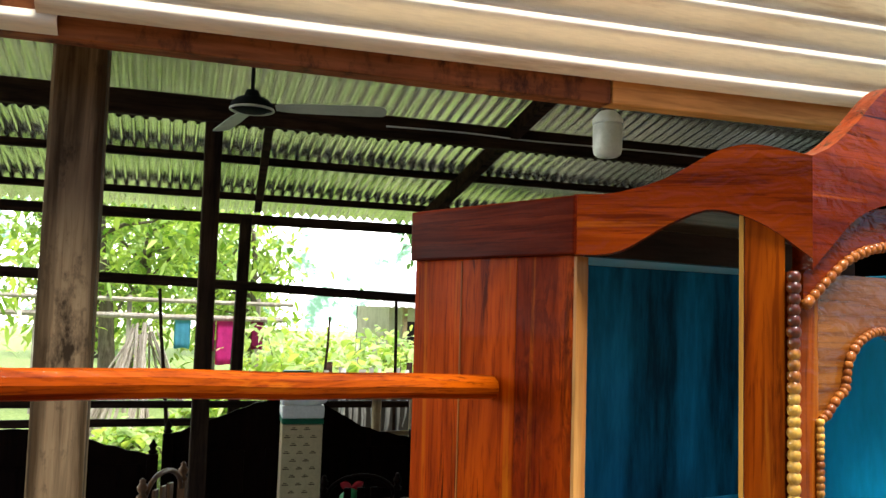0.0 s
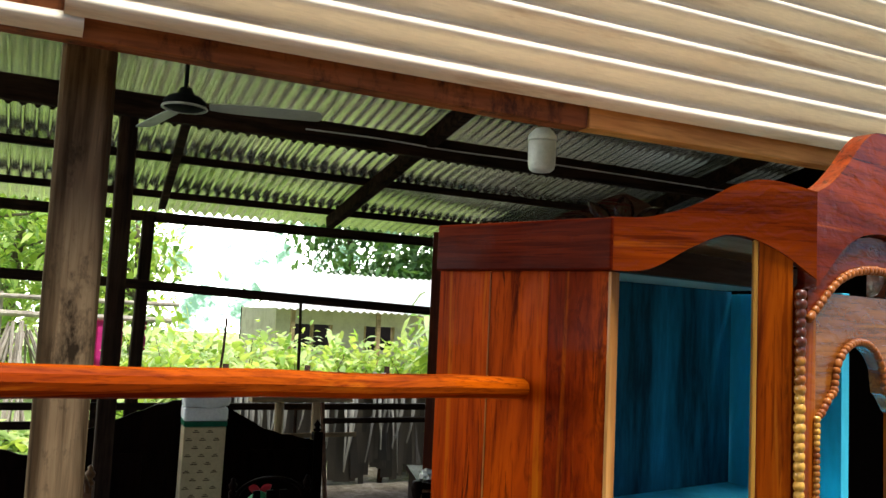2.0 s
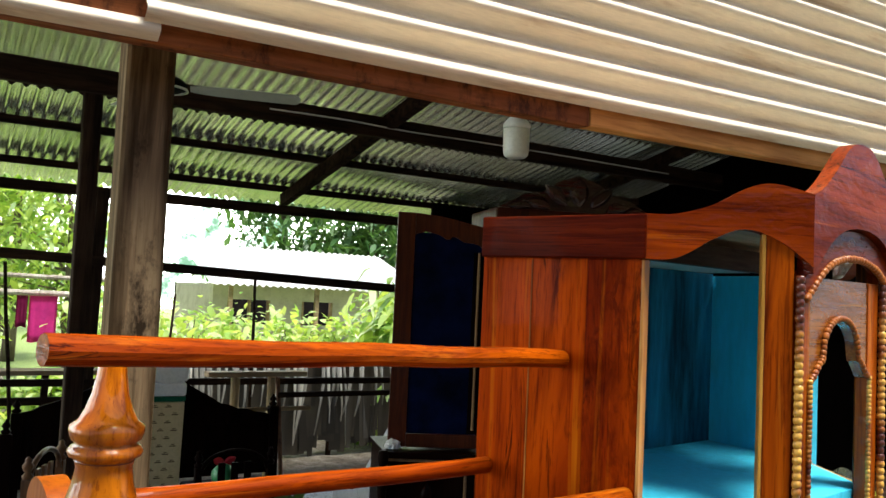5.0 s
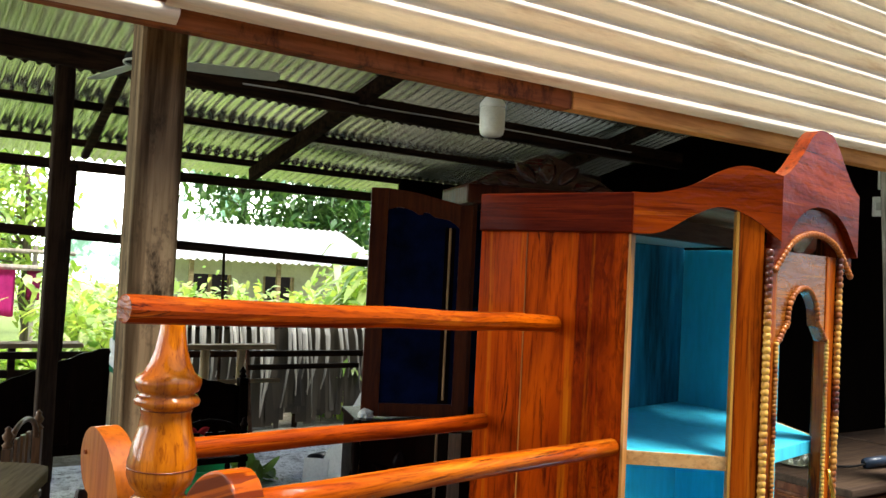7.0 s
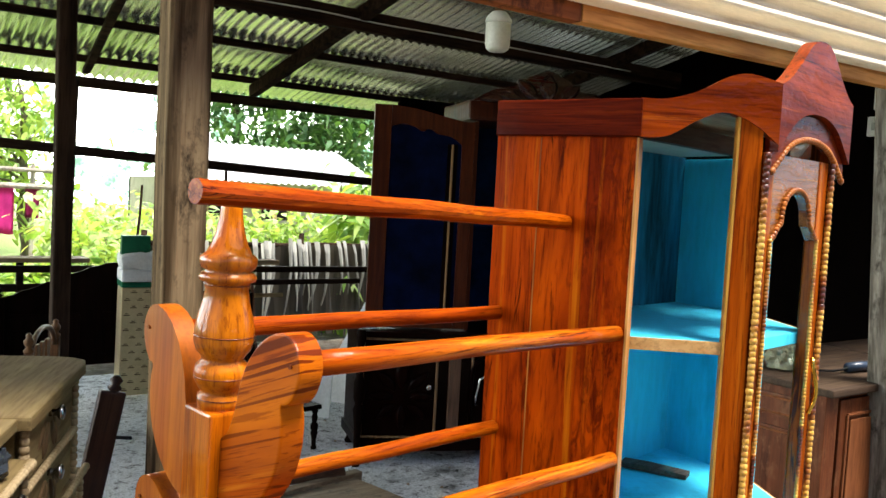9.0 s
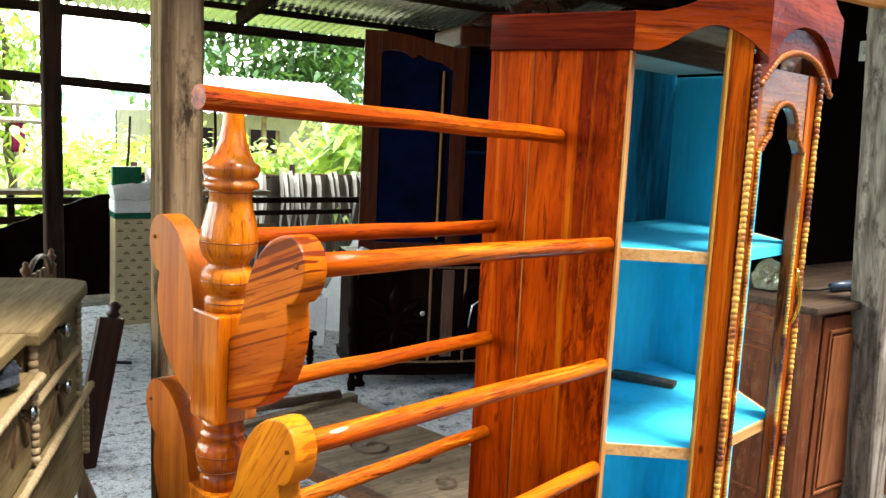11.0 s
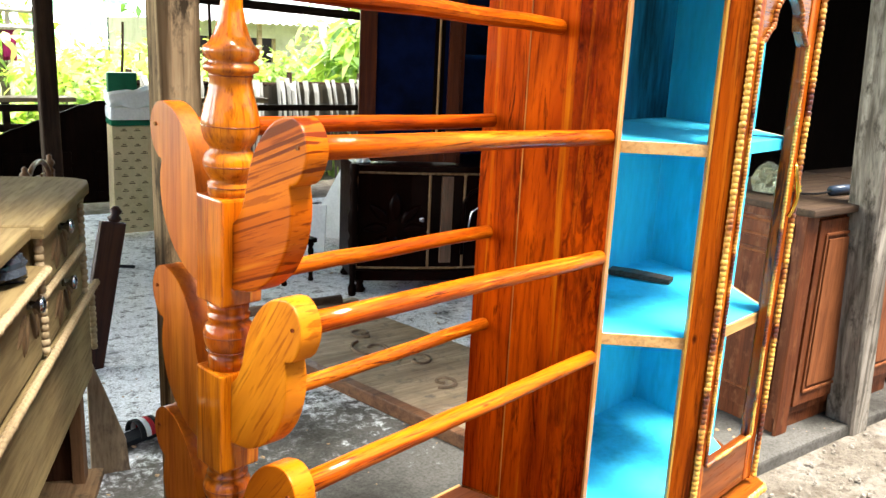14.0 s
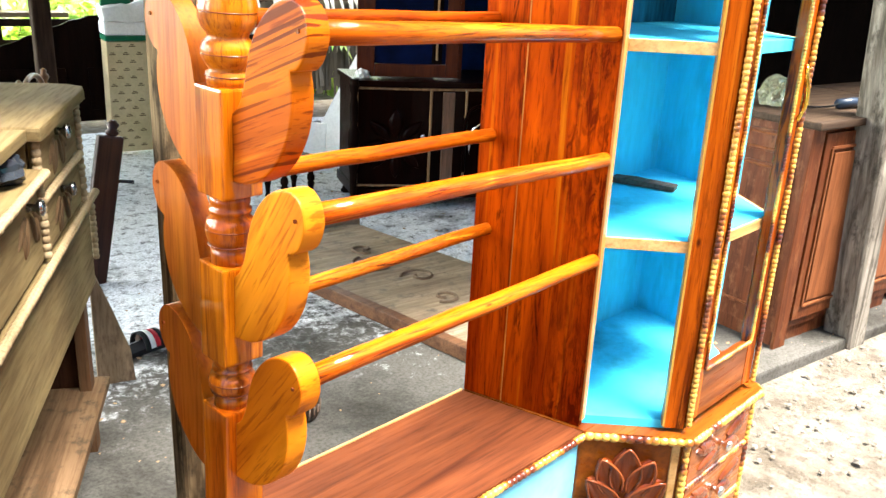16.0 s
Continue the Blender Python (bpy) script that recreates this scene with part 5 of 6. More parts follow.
# ---- wardrobe at the back, door open ----
def wardrobe():
    t = thing("wardrobe", SHED @ pose(1.70, 4.05, 0.0, 0, 0, -17), "dark red wardrobe with blue inside, open door and beaded drawers", "wardrobe")
    R, D = RED_FURN, DARK_FURN
    # lower chest with a bowed front
    n = 14
    front = [(1.5 * i / n, -0.02 - 0.10 * math.sin(math.pi * i / n)) for i in range(n + 1)]
    bm = bmesh.new()
    poly_slab(bm, [(0.0, 0.45)] + front + [(1.5, 0.45)], 0.15, 0.76)
    part("chest", bm, CHEST, t)
    lip = [(x * 1.02 - 0.015, y - 0.025) for x, y in front]
    part("chest_top", poly_slab(bmesh.new(), [(-0.015, 0.46)] + lip + [(1.515, 0.46)], 0.761, 0.79), CHEST, t)
    part("chest_base", poly_slab(bmesh.new(), [(-0.015, 0.46)] + lip + [(1.515, 0.46)], 0.09, 0.149), CHEST, t)
    for x, y in ((0.04, 0.02), (1.46, 0.02), (0.04, 0.42), (1.46, 0.42)):
        part("foot", lathe(bmesh.new(), [(0.03, 0.0), (0.038, 0.012), (0.028, 0.03), (0.02, 0.05), (0.034, 0.089)], x, y, 16), D, t, smooth=True)
    for i in (0, 4, 6, 10, 14):
        x, y = front[i]
        part("bead_trim", beads(bmesh.new(), (x, y - 0.006, 0.16), (x, y - 0.006, 0.75), 0.009, 0.8), BEAD_DARK, t, smooth=True)
    for z in (0.165, 0.745):
        bm = bmesh.new()
        for a, b in zip(front, front[1:]):
            beads(bm, (a[0], a[1] - 0.006, z), (b[0], b[1] - 0.006, z), 0.008, 0.8)
        part("bead_trim", bm, BEAD_DARK, t, smooth=True)
    # carved leaves and bright knobs on the chest
    def on_chest(x):
        return -0.02 - 0.10 * math.sin(math.pi * x / 1.5)

    for dx, z, w, h, turn, b in ((0.0, 0.46, 0.09, 0.17, 0, 0), (-0.04, 0.44, 0.07, 0.16, -34, -0.03), (0.04, 0.44, 0.07, 0.16, 34, 0.03), (-0.05, 0.40, 0.07, 0.14, -72, -0.04), (0.05, 0.40, 0.07, 0.14, 72, 0.04), (-0.04, 0.36, 0.06, 0.13, -118, -0.03), (0.04, 0.36, 0.06, 0.13, 118, 0.03), (0.0, 0.36, 0.07, 0.15, 180, 0.0)):
        part("carved_leaf", leaf_relief(bmesh.new(), pose(0.23 + dx, on_chest(0.23 + dx), z, 0, 0, -9) @ pose(0, 0, 0, 0, turn, 0), w, h, 0.03, b), CHEST, t, smooth=True)
    arch = [(0.74 + 0.10 * math.cos(a), on_chest(0.74) - 0.01, 0.55 + 0.1 * math.sin(a)) for a in [math.pi * k / 12 for k in range(13)]]
    part("moulding", tube(bmesh.new(), [(0.84, on_chest(0.84) - 0.01, 0.25)] + arch + [(0.64, on_chest(0.64) - 0.01, 0.25)], 0.012, 8), CHEST, t, "arched glossy moulding", smooth=True)
    part("knob", knob(bmesh.new(), pose(0.38, -0.095, 0.47, 90), 0.016), CHROME, t, "bright metal knob", smooth=True)
    for x in (0.72,):
        part("handle", tube(bmesh.new(), [(x - 0.05, -0.13, 0.36), (x - 0.055, -0.15, 0.42), (x - 0.04, -0.16, 0.52), (x, -0.165, 0.55), (x + 0.05, -0.16, 0.55)], 0.007, 8), CHROME, t, "curved metal handle", smooth=True)
    part("worn_panel", newbox(0.5, 0.57, -0.128, -0.10, 0.2, 0.73, 0.004), wood("worn_board", (0.20, 0.11, 0.07), (0.09, 0.05, 0.03), "z", 0.3, 0.5), t, "greyish worn board")
    # upper cabinet
    part("side", newbox(0.62, 0.645, 0.0, 0.45, 0.791, 2.05, 0.002), R, t)
    part("side", newbox(1.475, 1.5, 0.0, 0.45, 0.791, 2.05, 0.002), R, t)
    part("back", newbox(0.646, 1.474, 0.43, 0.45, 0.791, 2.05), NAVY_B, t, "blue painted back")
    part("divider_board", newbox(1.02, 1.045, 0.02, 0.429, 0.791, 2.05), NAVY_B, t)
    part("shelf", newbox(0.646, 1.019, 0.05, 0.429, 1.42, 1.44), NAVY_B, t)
    part("cornice", newbox(0.56, 1.56, -0.06, 0.46, 2.051, 2.17, 0.02), R, t)
    top = smooth_prof([(0.58, 2.17), (0.66, 2.215), (0.74, 2.255), (0.84, 2.275), (0.92, 2.33), (1.0, 2.36), (1.06, 2.38), (1.12, 2.36), (1.2, 2.33), (1.28, 2.275), (1.38, 2.255), (1.46, 2.215), (1.54, 2.17)], 4)
    part("crest", strip(bmesh.new(), [(p[0], p[1]) for p in top], [(p[0], 2.168) for p in top], pose(0, -0.05, 0), 0.03), CARVED_RED, t, "carved red crest")
    for x, z, w, h, turn, b in ((1.06, 2.2, 0.12, 0.17, 0, 0), (0.98, 2.2, 0.09, 0.17, -38, -0.03), (1.14, 2.2, 0.09, 0.17, 38, 0.03), (0.88, 2.18, 0.08, 0.15, -62, -0.04), (1.24, 2.18, 0.08, 0.15, 62, 0.04), (0.76, 2.18, 0.07, 0.13, -70, -0.05), (1.36, 2.18, 0.07, 0.13, 70, 0.05)):
        part("carved_leaf", leaf_relief(bmesh.new(), pose(x, -0.05, z) @ pose(0, 0, 0, 0, turn, 0), w, h, 0.03, b), CARVED_RED, t, smooth=True)
    # the open door
    hinge = pose(0.615, -0.01, 0.0, 0, 0, 172)
    door = part("door", newbox(0.0, 0.075, -0.02, 0.012, 0.80, 2.04, 0.003, hinge), DOOR_BROWN, t)
    part("door_stile", newbox(0.50, 0.60, -0.02, 0.012, 0.80, 2.11, 0.003, hinge), DOOR_BROWN, door)
    part("door_rail", newbox(0.0755, 0.4995, -0.02, 0.012, 0.80, 0.875, 0.003, hinge), DOOR_BROWN, door)
    up = smooth_prof([(0.0755, 2.04), (0.2, 2.065), (0.35, 2.095), (0.4995, 2.11)], 5)
    lo = smooth_prof([(0.0755, 1.90), (0.14, 1.945), (0.22, 1.955), (0.28, 1.99), (0.31, 1.96), (0.36, 1.99), (0.44, 2.005), (0.4995, 1.985)], 3)
    lo2 = [lo[round(i * (len(lo) - 1) / (len(up) - 1))] for i in range(len(up))]
    part("door_top_rail", strip(bmesh.new(), [(p[0], p[1]) for p in up], [(p[0], p[1]) for p in lo2], hinge @ pose(0, -0.02, 0), 0.032), DOOR_BROWN, door, "rail with a carved lower edge")
    part("door_panel", newbox(0.0755, 0.4995, -0.002, 0.006, 0.876, 2.0, 0, hinge), NAVY, door, "dark blue door panel")
    part("door_batten", newbox(0.1, 0.16, -0.001, 0.0, 0.88, 1.9, 0, hinge @ pose(0, 0.0105, 0)), D, door)
    part("bead_trim", beads(bmesh.new(), hinge @ Vector((0.13, 0.012, 0.9)), hinge @ Vector((0.13, 0.012, 1.9)), 0.008, 0.8), BEAD_DARK, door, smooth=True)


DOOR_BROWN = wood("door_brown", (0.095, 0.017, 0.003), (0.034, 0.005, 0.001), "z", 0.4, 0.03)
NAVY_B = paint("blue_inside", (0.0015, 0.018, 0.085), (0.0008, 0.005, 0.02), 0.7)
BEAD_DARK = wood("bead_dark", (0.42, 0.25, 0.12), (0.14, 0.07, 0.03), "z", 0.35, 0.2, 3.0)
CARVED_RED = wood("carved_red", (0.05, 0.008, 0.005), (0.018, 0.003, 0.002), "x", 0.18, 0.9)
wardrobe()
bm = crumpled(bmesh.new(), 0.045, 12.0, 0.8)
solid("crumpled_paper", bm, WHITE_PLASTIC, SHED @ pose(1.70, 4.05, 0.0, 0, 0, -17) @ pose(0.05, 0.06, 0.806), "crumpled white paper on the dark chest", "paper")

# leaning chair frame beside the wardrobe
def turned_leg(bm, x, y, z0, z1, r=0.02):
    h = z1 - z0
    return lathe(bm, [(r * k, z0 + h * f) for k, f in ((0.7, 0), (0.9, 0.05), (0.6, 0.1), (0.75, 0.3), (1.1, 0.42), (0.7, 0.46), (1.1, 0.5), (1.1, 0.62), (0.7, 0.66), (0.9, 0.8), (0.6, 0.88), (1.0, 0.95), (0.8, 1.0))], x, y, 14)


def carved_chair(m, label, back=0.72, D=None, deep=0.2):
    t = thing("carved_chair", m, label, "chair", "carved chairs")
    D = D or DARK_FURN
    for x in (-0.22, 0.22):
        part("front_leg", turned_leg(bmesh.new(), x, -deep, 0.0, 0.40), D, t, smooth=True)
        part("back_post", newbox(x - 0.02, x + 0.02, 0.18, 0.22, 0.0, back - 0.1, 0.004), D, t)
        part("finial", lathe(bmesh.new(), [(0.02, back - 0.1), (0.026, back - 0.085), (0.012, back - 0.07), (0.022, back - 0.055), (0.026, back - 0.04), (0.012, back - 0.022), (0.016, back - 0.012), (0.004, back)], x, 0.2, 14), D, t, smooth=True)
    part("seat", newbox(-0.25, 0.25, -deep - 0.04, 0.23, 0.401, 0.44, 0.012), D, t)
    arc = [(0.2 * math.sin(a), 0.0, back - 0.13 + 0.12 * math.cos(a)) for a in [math.pi * (k / 14 - 0.5) for k in range(15)]]
    part("top_rail", tube(bmesh.new(), [(x, 0.2, z) for x, y, z in arc], 0.013, 8), D, t, "arched top rail", smooth=True)
    for x in (-0.08, 0.0, 0.08):
        part("splat", newbox(x - 0.022, x + 0.022, 0.19, 0.205, 0.441, back - 0.08, 0.003), D, t)
    return t


carved_chair(SHED @ pose(1.147, 5.12, 0, 0, 0, 180), "dark carved wooden chair with two turned finials", 0.675, None, 0.05)
carved_chair(SHED @ pose(-0.142, 4.439, 0, 0, 0, 245), "carved brown wooden chair with turned finials", 0.84, wood("chair_brown", (0.17, 0.08, 0.03), (0.07, 0.03, 0.012), "z", 0.4, 0.2))
bm = turned_leg(bmesh.new(), 1.66, 4.0, 0.0, 0.8, 0.03)
solid("turned_leg", bm, DARK_FURN, SHED, "loose dark turned leg standing beside the wardrobe", "table leg", smooth=True)

# stool and its white board
def stool():
    t = thing("stool", SHED @ pose(1.47, 4.47, 0, 0, 0, 10), "small dark wooden stool on turned legs", "stool")
    part("seat", newbox(-0.13, 0.13, -0.12, 0.12, 0.25, 0.28, 0.006), DARK_FURN, t)
    for x in (-0.1, 0.1):
        for y in (-0.09, 0.09):
            part("leg", turned_leg(bmesh.new(), x, y, 0, 0.249, 0.022), DARK_FURN, t, smooth=True)


stool()


def leaning_board(name, x, y, turn, w, h, tilt, taper, label):
    bm = plate(bmesh.new(), [(0, 0), (w, 0), (w, h), (w * taper, h)], SHED @ pose(x, y, 0.0, 0, 0, turn) @ pose(0, 0, 0, tilt), 0.015, 0.002)
    solid(name, bm, WHITE_PAINT, Matrix(), label, "board")


WHITE_PAINT = paint("white_board", (0.88, 0.88, 0.86), (0.74, 0.74, 0.71), 0.6)
leaning_board("white_board", 2.12, 5.55, -58, 0.38, 0.80, -16, 0.85, "white painted board leaning near the open side")
leaning_board("white_board", 1.86, 5.1, -40, 0.17, 0.34, -10, 0.0, "small white board leaning by the stool")

# carved bed panel lying on the floor
def bed_panel():
    t = thing("bed_panel", SHED @ pose(0, 0, 0), "raw wooden bed panel with carved scrolls lying on the floor", "bed panel")
    a, b, c = Vector((0.78, 3.55)), Vector((1.12, 1.95)), Vector((2.05, 2.2))
    F2 = facet(b, a)
    L = (a - b).length
    RAW = wood("raw_panel", (0.34, 0.265, 0.175), (0.19, 0.13, 0.078), "x", 0.7, stain=(0.13, 0.10, 0.07))
    part("panel", newbox(0, L, -0.72, -0.02, 0.02, 0.055, 0.004, F2), RAW, t)
    part("edge_rail", newbox(-0.05, L + 0.05, -0.021, 0.03, 0.0, 0.06, 0.006, F2), wood("panel_edge", (0.16, 0.075, 0.035), (0.07, 0.03, 0.015), "x", 0.5), t, "dark edge rail")
    part("end_rail", newbox(L, L + 0.06, -0.78, -0.022, 0.0, 0.075, 0.006, F2), RAW, t)
    scroll = wood("scroll_dark", (0.20, 0.14, 0.085), (0.12, 0.075, 0.045), "x", 0.7)
    for k, (cx, cy, r, s) in enumerate(((1.05, -0.35, 0.12, 1), (0.8, -0.4, 0.09, -1), (0.55, -0.3, 0.07, 1), (1.25, -0.45, 0.07, -1))):
        pts = []
        for i in range(26):
            f = i / 25
            rr = r * (1 - 0.8 * f)
            pts.append(F2 @ Vector((cx + rr * math.cos(s * 7 * f + k), cy + rr * math.sin(s * 7 * f + k), 0.056)))
        part("carved_scroll", tube(bmesh.new(), pts, 0.009, 6), scroll, t, smooth=True)
    return F2, L


F2, LBED = bed_panel()
bm = rod(bmesh.new(), SHED @ Vector((0.9, 3.78, 0.075)), SHED @ Vector((1.43, 3.72, 0.085)), 0.028, 12, 0.03)
solid("round_rail", bm, wood("dark_rail", (0.14, 0.08, 0.045), (0.06, 0.03, 0.02), "x", 0.45), Matrix(), "dark round wooden rail lying on the bed panel", "rail", smooth=True)

# dark carved headboards at the back
def headboard(m, pts, label, thick=0.05):
    t = thing("headboard", m, label, "headboard", "headboards")
    up = smooth_prof(pts, 4)
    wav = [(p[0], p[1] + 0.012 * abs(math.sin(22 * p[0]))) for p in up]
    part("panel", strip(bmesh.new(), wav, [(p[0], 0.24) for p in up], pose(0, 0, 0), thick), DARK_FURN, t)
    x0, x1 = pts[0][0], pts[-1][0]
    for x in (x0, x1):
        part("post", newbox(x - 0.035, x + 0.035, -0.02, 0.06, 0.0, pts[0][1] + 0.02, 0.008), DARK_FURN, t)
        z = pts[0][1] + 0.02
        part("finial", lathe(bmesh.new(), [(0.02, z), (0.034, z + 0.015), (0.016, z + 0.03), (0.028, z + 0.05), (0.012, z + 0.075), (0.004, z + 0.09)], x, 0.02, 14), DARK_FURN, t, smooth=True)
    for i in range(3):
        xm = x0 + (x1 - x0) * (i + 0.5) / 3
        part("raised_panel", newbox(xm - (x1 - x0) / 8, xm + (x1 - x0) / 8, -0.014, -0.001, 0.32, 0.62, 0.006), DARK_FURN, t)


headboard(SHED @ pose(0, 6.16, 0, -4), [(0.06, 0.72), (0.26, 0.79), (0.45, 0.86), (0.72, 0.955), (0.92, 0.975), (1.09, 0.955), (1.43, 0.77), (1.69, 0.70), (1.85, 0.66)], "dark carved wooden headboard leaning at the open side")
headboard(SHED @ pose(-1.75, 5.7, 0, -4), [(0.06, 0.66), (0.3, 0.72), (0.6, 0.80), (0.9, 0.84), (1.2, 0.80), (1.5, 0.72), (1.72, 0.66)], "dark carved wooden headboard leaning at the open side")


# tall wrapped foam standing on end
def wrapped_roll():
    t = thing("wrapped_mattress", SHED @ pose(0.955, 6.0, 0.0, 3, 0, -2), "tall foam mattress wrapped in patterned cream paper", "mattress")
    part("paper", newbox(-0.142, 0.142, 0.0, 0.16, 0.03, 0.82, 0.008), PAPER, t, "cream paper with small brown marks")
    for k in range(14):
        for j in range(3):
            x = -0.105 + j * 0.092 + (0.045 if k % 2 else 0.0)
            if x > 0.12:
                continue
            z = 0.07 + k * 0.055
            part("print_mark", newbox(x - 0.022, x + 0.022, -0.0015, -0.0002, z, z + 0.007), PRINT, t)
            part("print_mark", newbox(x - 0.012, x + 0.012, -0.0015, -0.0002, z + 0.012, z + 0.018), PRINT, t)
    part("green_band", newbox(-0.146, 0.146, -0.004, 0.164, 0.825, 0.86, 0.006), GREEN_PL, t, "green band")
    part("white_wrap", newbox(-0.15, 0.15, -0.006, 0.17, 0.862, 0.955, 0.02), WHITE_PAINT, t)
    bm = newbox(-0.155, 0.155, -0.012, 0.175, 0.957, 1.06, 0.035)
    bmesh.ops.subdivide_edges(bm, edges=bm.edges[:], cuts=4, use_grid_fill=True)
    for v in bm.verts:
        v.co += Vector((0.02 * noise.noise(v.co * 11), 0.02 * noise.noise(v.co * 11 + Vector((5, 0, 0))), 0.03 * noise.noise(v.co * 9 + Vector((0, 5, 0)))))
        v.co.z += 0.05 * max(0, v.co.x / 0.155) ** 2 * (1 if v.co.z > 1.0 else 0)
    part("white_cover", bm, WHITE_PAINT, t, "folded white plastic cover", smooth=True)
    part("green_sheet", newbox(-0.145, 0.055, 0.06, 0.11, 1.05, 1.19, 0.006), GREEN_PL, t, "green plastic sheet")


PAPER = paint("cream_paper", (0.66, 0.52, 0.30), (0.52, 0.40, 0.22), 0.7)
PRINT = plain("brown_print", (0.12, 0.07, 0.03), 0.7)
GREEN_PL = paint("green_plastic", (0.01, 0.16, 0.075), (0.005, 0.08, 0.04), 0.4)
wrapped_roll()


# bench frame behind the headboards
def bench_frame():
    t = thing("bench_frame", SHED @ pose(0, 6.36, 0), "unfinished wooden bench frame with round pale legs", "bench")
    for x in (1.58, 1.875):
        part("round_leg", rod(bmesh.new(), (x, 0, 0.0), (x, 0, 0.95), 0.035, 14), wood("pale_round_leg", (0.55, 0.42, 0.24), (0.38, 0.27, 0.14), "z", 0.6), t, smooth=True)
    part("long_rail", newbox(1.35, 2.15, -0.06, 0.06, 0.951, 0.99, 0.004), PALE_RAIL, t)
    part("cross_rail", newbox(1.4, 2.2, -0.045, -0.037, 0.68, 0.715, 0.002), PALE_RAIL, t)
    part("dark_rail", newbox(1.9, 2.9, -0.10, -0.05, 0.79, 0.83, 0.003), OLD_BEAM, t)


PALE_RAIL = wood("pale_rail", (0.45, 0.33, 0.19), (0.28, 0.19, 0.1), "x", 0.6)
bench_frame()
bm = beam(bmesh.new(), (1.95, 6.2, 0.0), (1.9, 6.3, 0.95), 0.03, 0.02, 0.003)
solid("lath", bm, wood("red_lath", (0.20, 0.08, 0.04), (0.1, 0.04, 0.02), "x", 0.6), SHED, "thin reddish lath leaning on the bench frame", "stick")


# far bench at the left of the back side
def yard_bench(m):
    t = thing("yard_bench", m, "long pale plank bench by the open side", "bench")
    part("plank", newbox(-2.2, 0.62, -0.12, 0.12, 0.90, 0.935, 0.004), PALE_RAIL, t)
    part("rail", newbox(-2.1, 0.5, -0.02, 0.02, 0.66, 0.72, 0.004), OLD_BEAM, t)
    for x in (-2.0, -0.9, 0.12):
        part("leg", newbox(x - 0.025, x + 0.025, -0.03, 0.03, -0.05, 0.899, 0.003), OLD_BEAM, t)


yard_bench(SHED @ pose(0.2, 7.15, 0))


# green basket, leaves, ribboned bags
def basket(m):
    t = thing("plastic_basket", m, "bright green ribbed plastic basket on the floor", "basket")
    g = paint("bright_green_plastic", (0.0, 0.32, 0.09), (0.0, 0.2, 0.05), 0.35)
    part("shell", lathe(bmesh.new(), [(0.12, 0.0), (0.13, 0.01)] + [(0.13 + 0.03 * f + (0.004 if i % 2 else -0.002), 0.02 + 0.22 * f) for i, f in enumerate([k / 12 for k in range(13)])] + [(0.17, 0.245), (0.17, 0.255), (0.15, 0.255), (0.12, 0.02)], 0, 0, 28), g, t, smooth=True)


basket(SHED @ pose(1.32, 5.45, 0))


def leafy_pile(name, m, n, r, h, label):
    bm = bmesh.new()
    for i in range(n):
        a = random.uniform(0, 2 * math.pi)
        q = r * math.sqrt(random.random())
        leaf_relief(bm, pose(q * math.cos(a), q * math.sin(a), random.uniform(0.02, h)) @ pose(0, 0, 0, random.uniform(40, 130), random.uniform(-40, 40), random.uniform(0, 360)), 0.09, 0.18, 0.012, 0.02)
    solid(name, bm, paint("fresh_leaf", (0.20, 0.34, 0.06), (0.11, 0.22, 0.04), 0.5), m, label, "leaves", kind="stuff", smooth=True)


leafy_pile("cut_leaves", SHED @ pose(1.72, 5.85, 0), 40, 0.2, 0.14, "heap of fresh green leaves on the floor")


def tied_bag(m, c, label):
    t = thing("tied_bag", m, label, "bag", "tied bags")
    part("bag", lathe(bmesh.new(), [(0.04, 0.0), (0.065, 0.015), (0.075, 0.045), (0.07, 0.08), (0.04, 0.11), (0.012, 0.125)], 0, 0, 20), plain("bag_%d" % int(c[0] * 100), c, 0.35), t, smooth=True)
    for s in (-1, 1):
        part("knot_ear", leaf_relief(bmesh.new(), pose(0, 0, 0.12) @ pose(0, 0, 0, 0, 62 * s, 0), 0.05, 0.08, 0.015), plain("ear_%d" % int(c[0] * 100 + s), (0.5, 0.02, 0.03), 0.4), t, "red tied end", smooth=True)


tied_bag(SHED @ pose(1.12, 5.05, 0.441), (0.02, 0.25, 0.08), "green bag tied with red on the chair")
tied_bag(SHED @ pose(-0.04, 4.34, 0.441), (0.45, 0.02, 0.03), "red tied bag on the chair")

# dark reel on the floor, small ribbed pot behind the base
def ribbed_pot(m):
    t = thing("ribbed_pot", m, "small dark brown ribbed pot standing on the floor", "pot")
    dark = plain("pot_brown", (0.035, 0.018, 0.011), 0.35)
    part("body", lathe(bmesh.new(), [(0.045, 0.0), (0.058, 0.006), (0.066, 0.03), (0.068, 0.07), (0.064, 0.10), (0.06, 0.104), (0.056, 0.10), (0.056, 0.02)], 0, 0, 28), dark, t, smooth=True)
    pale = plain("pot_rib", (0.22, 0.15, 0.11), 0.4)
    for k in range(22):
        a = 2 * math.pi * k / 22
        u = Vector((math.cos(a), math.sin(a), 0))
        part("rib", tube(bmesh.new(), [u * 0.058 + Vector((0, 0, 0.008)), u * 0.067 + Vector((0, 0, 0.03)), u * 0.069 + Vector((0, 0, 0.062))], 0.003, 5), pale, t, smooth=True)


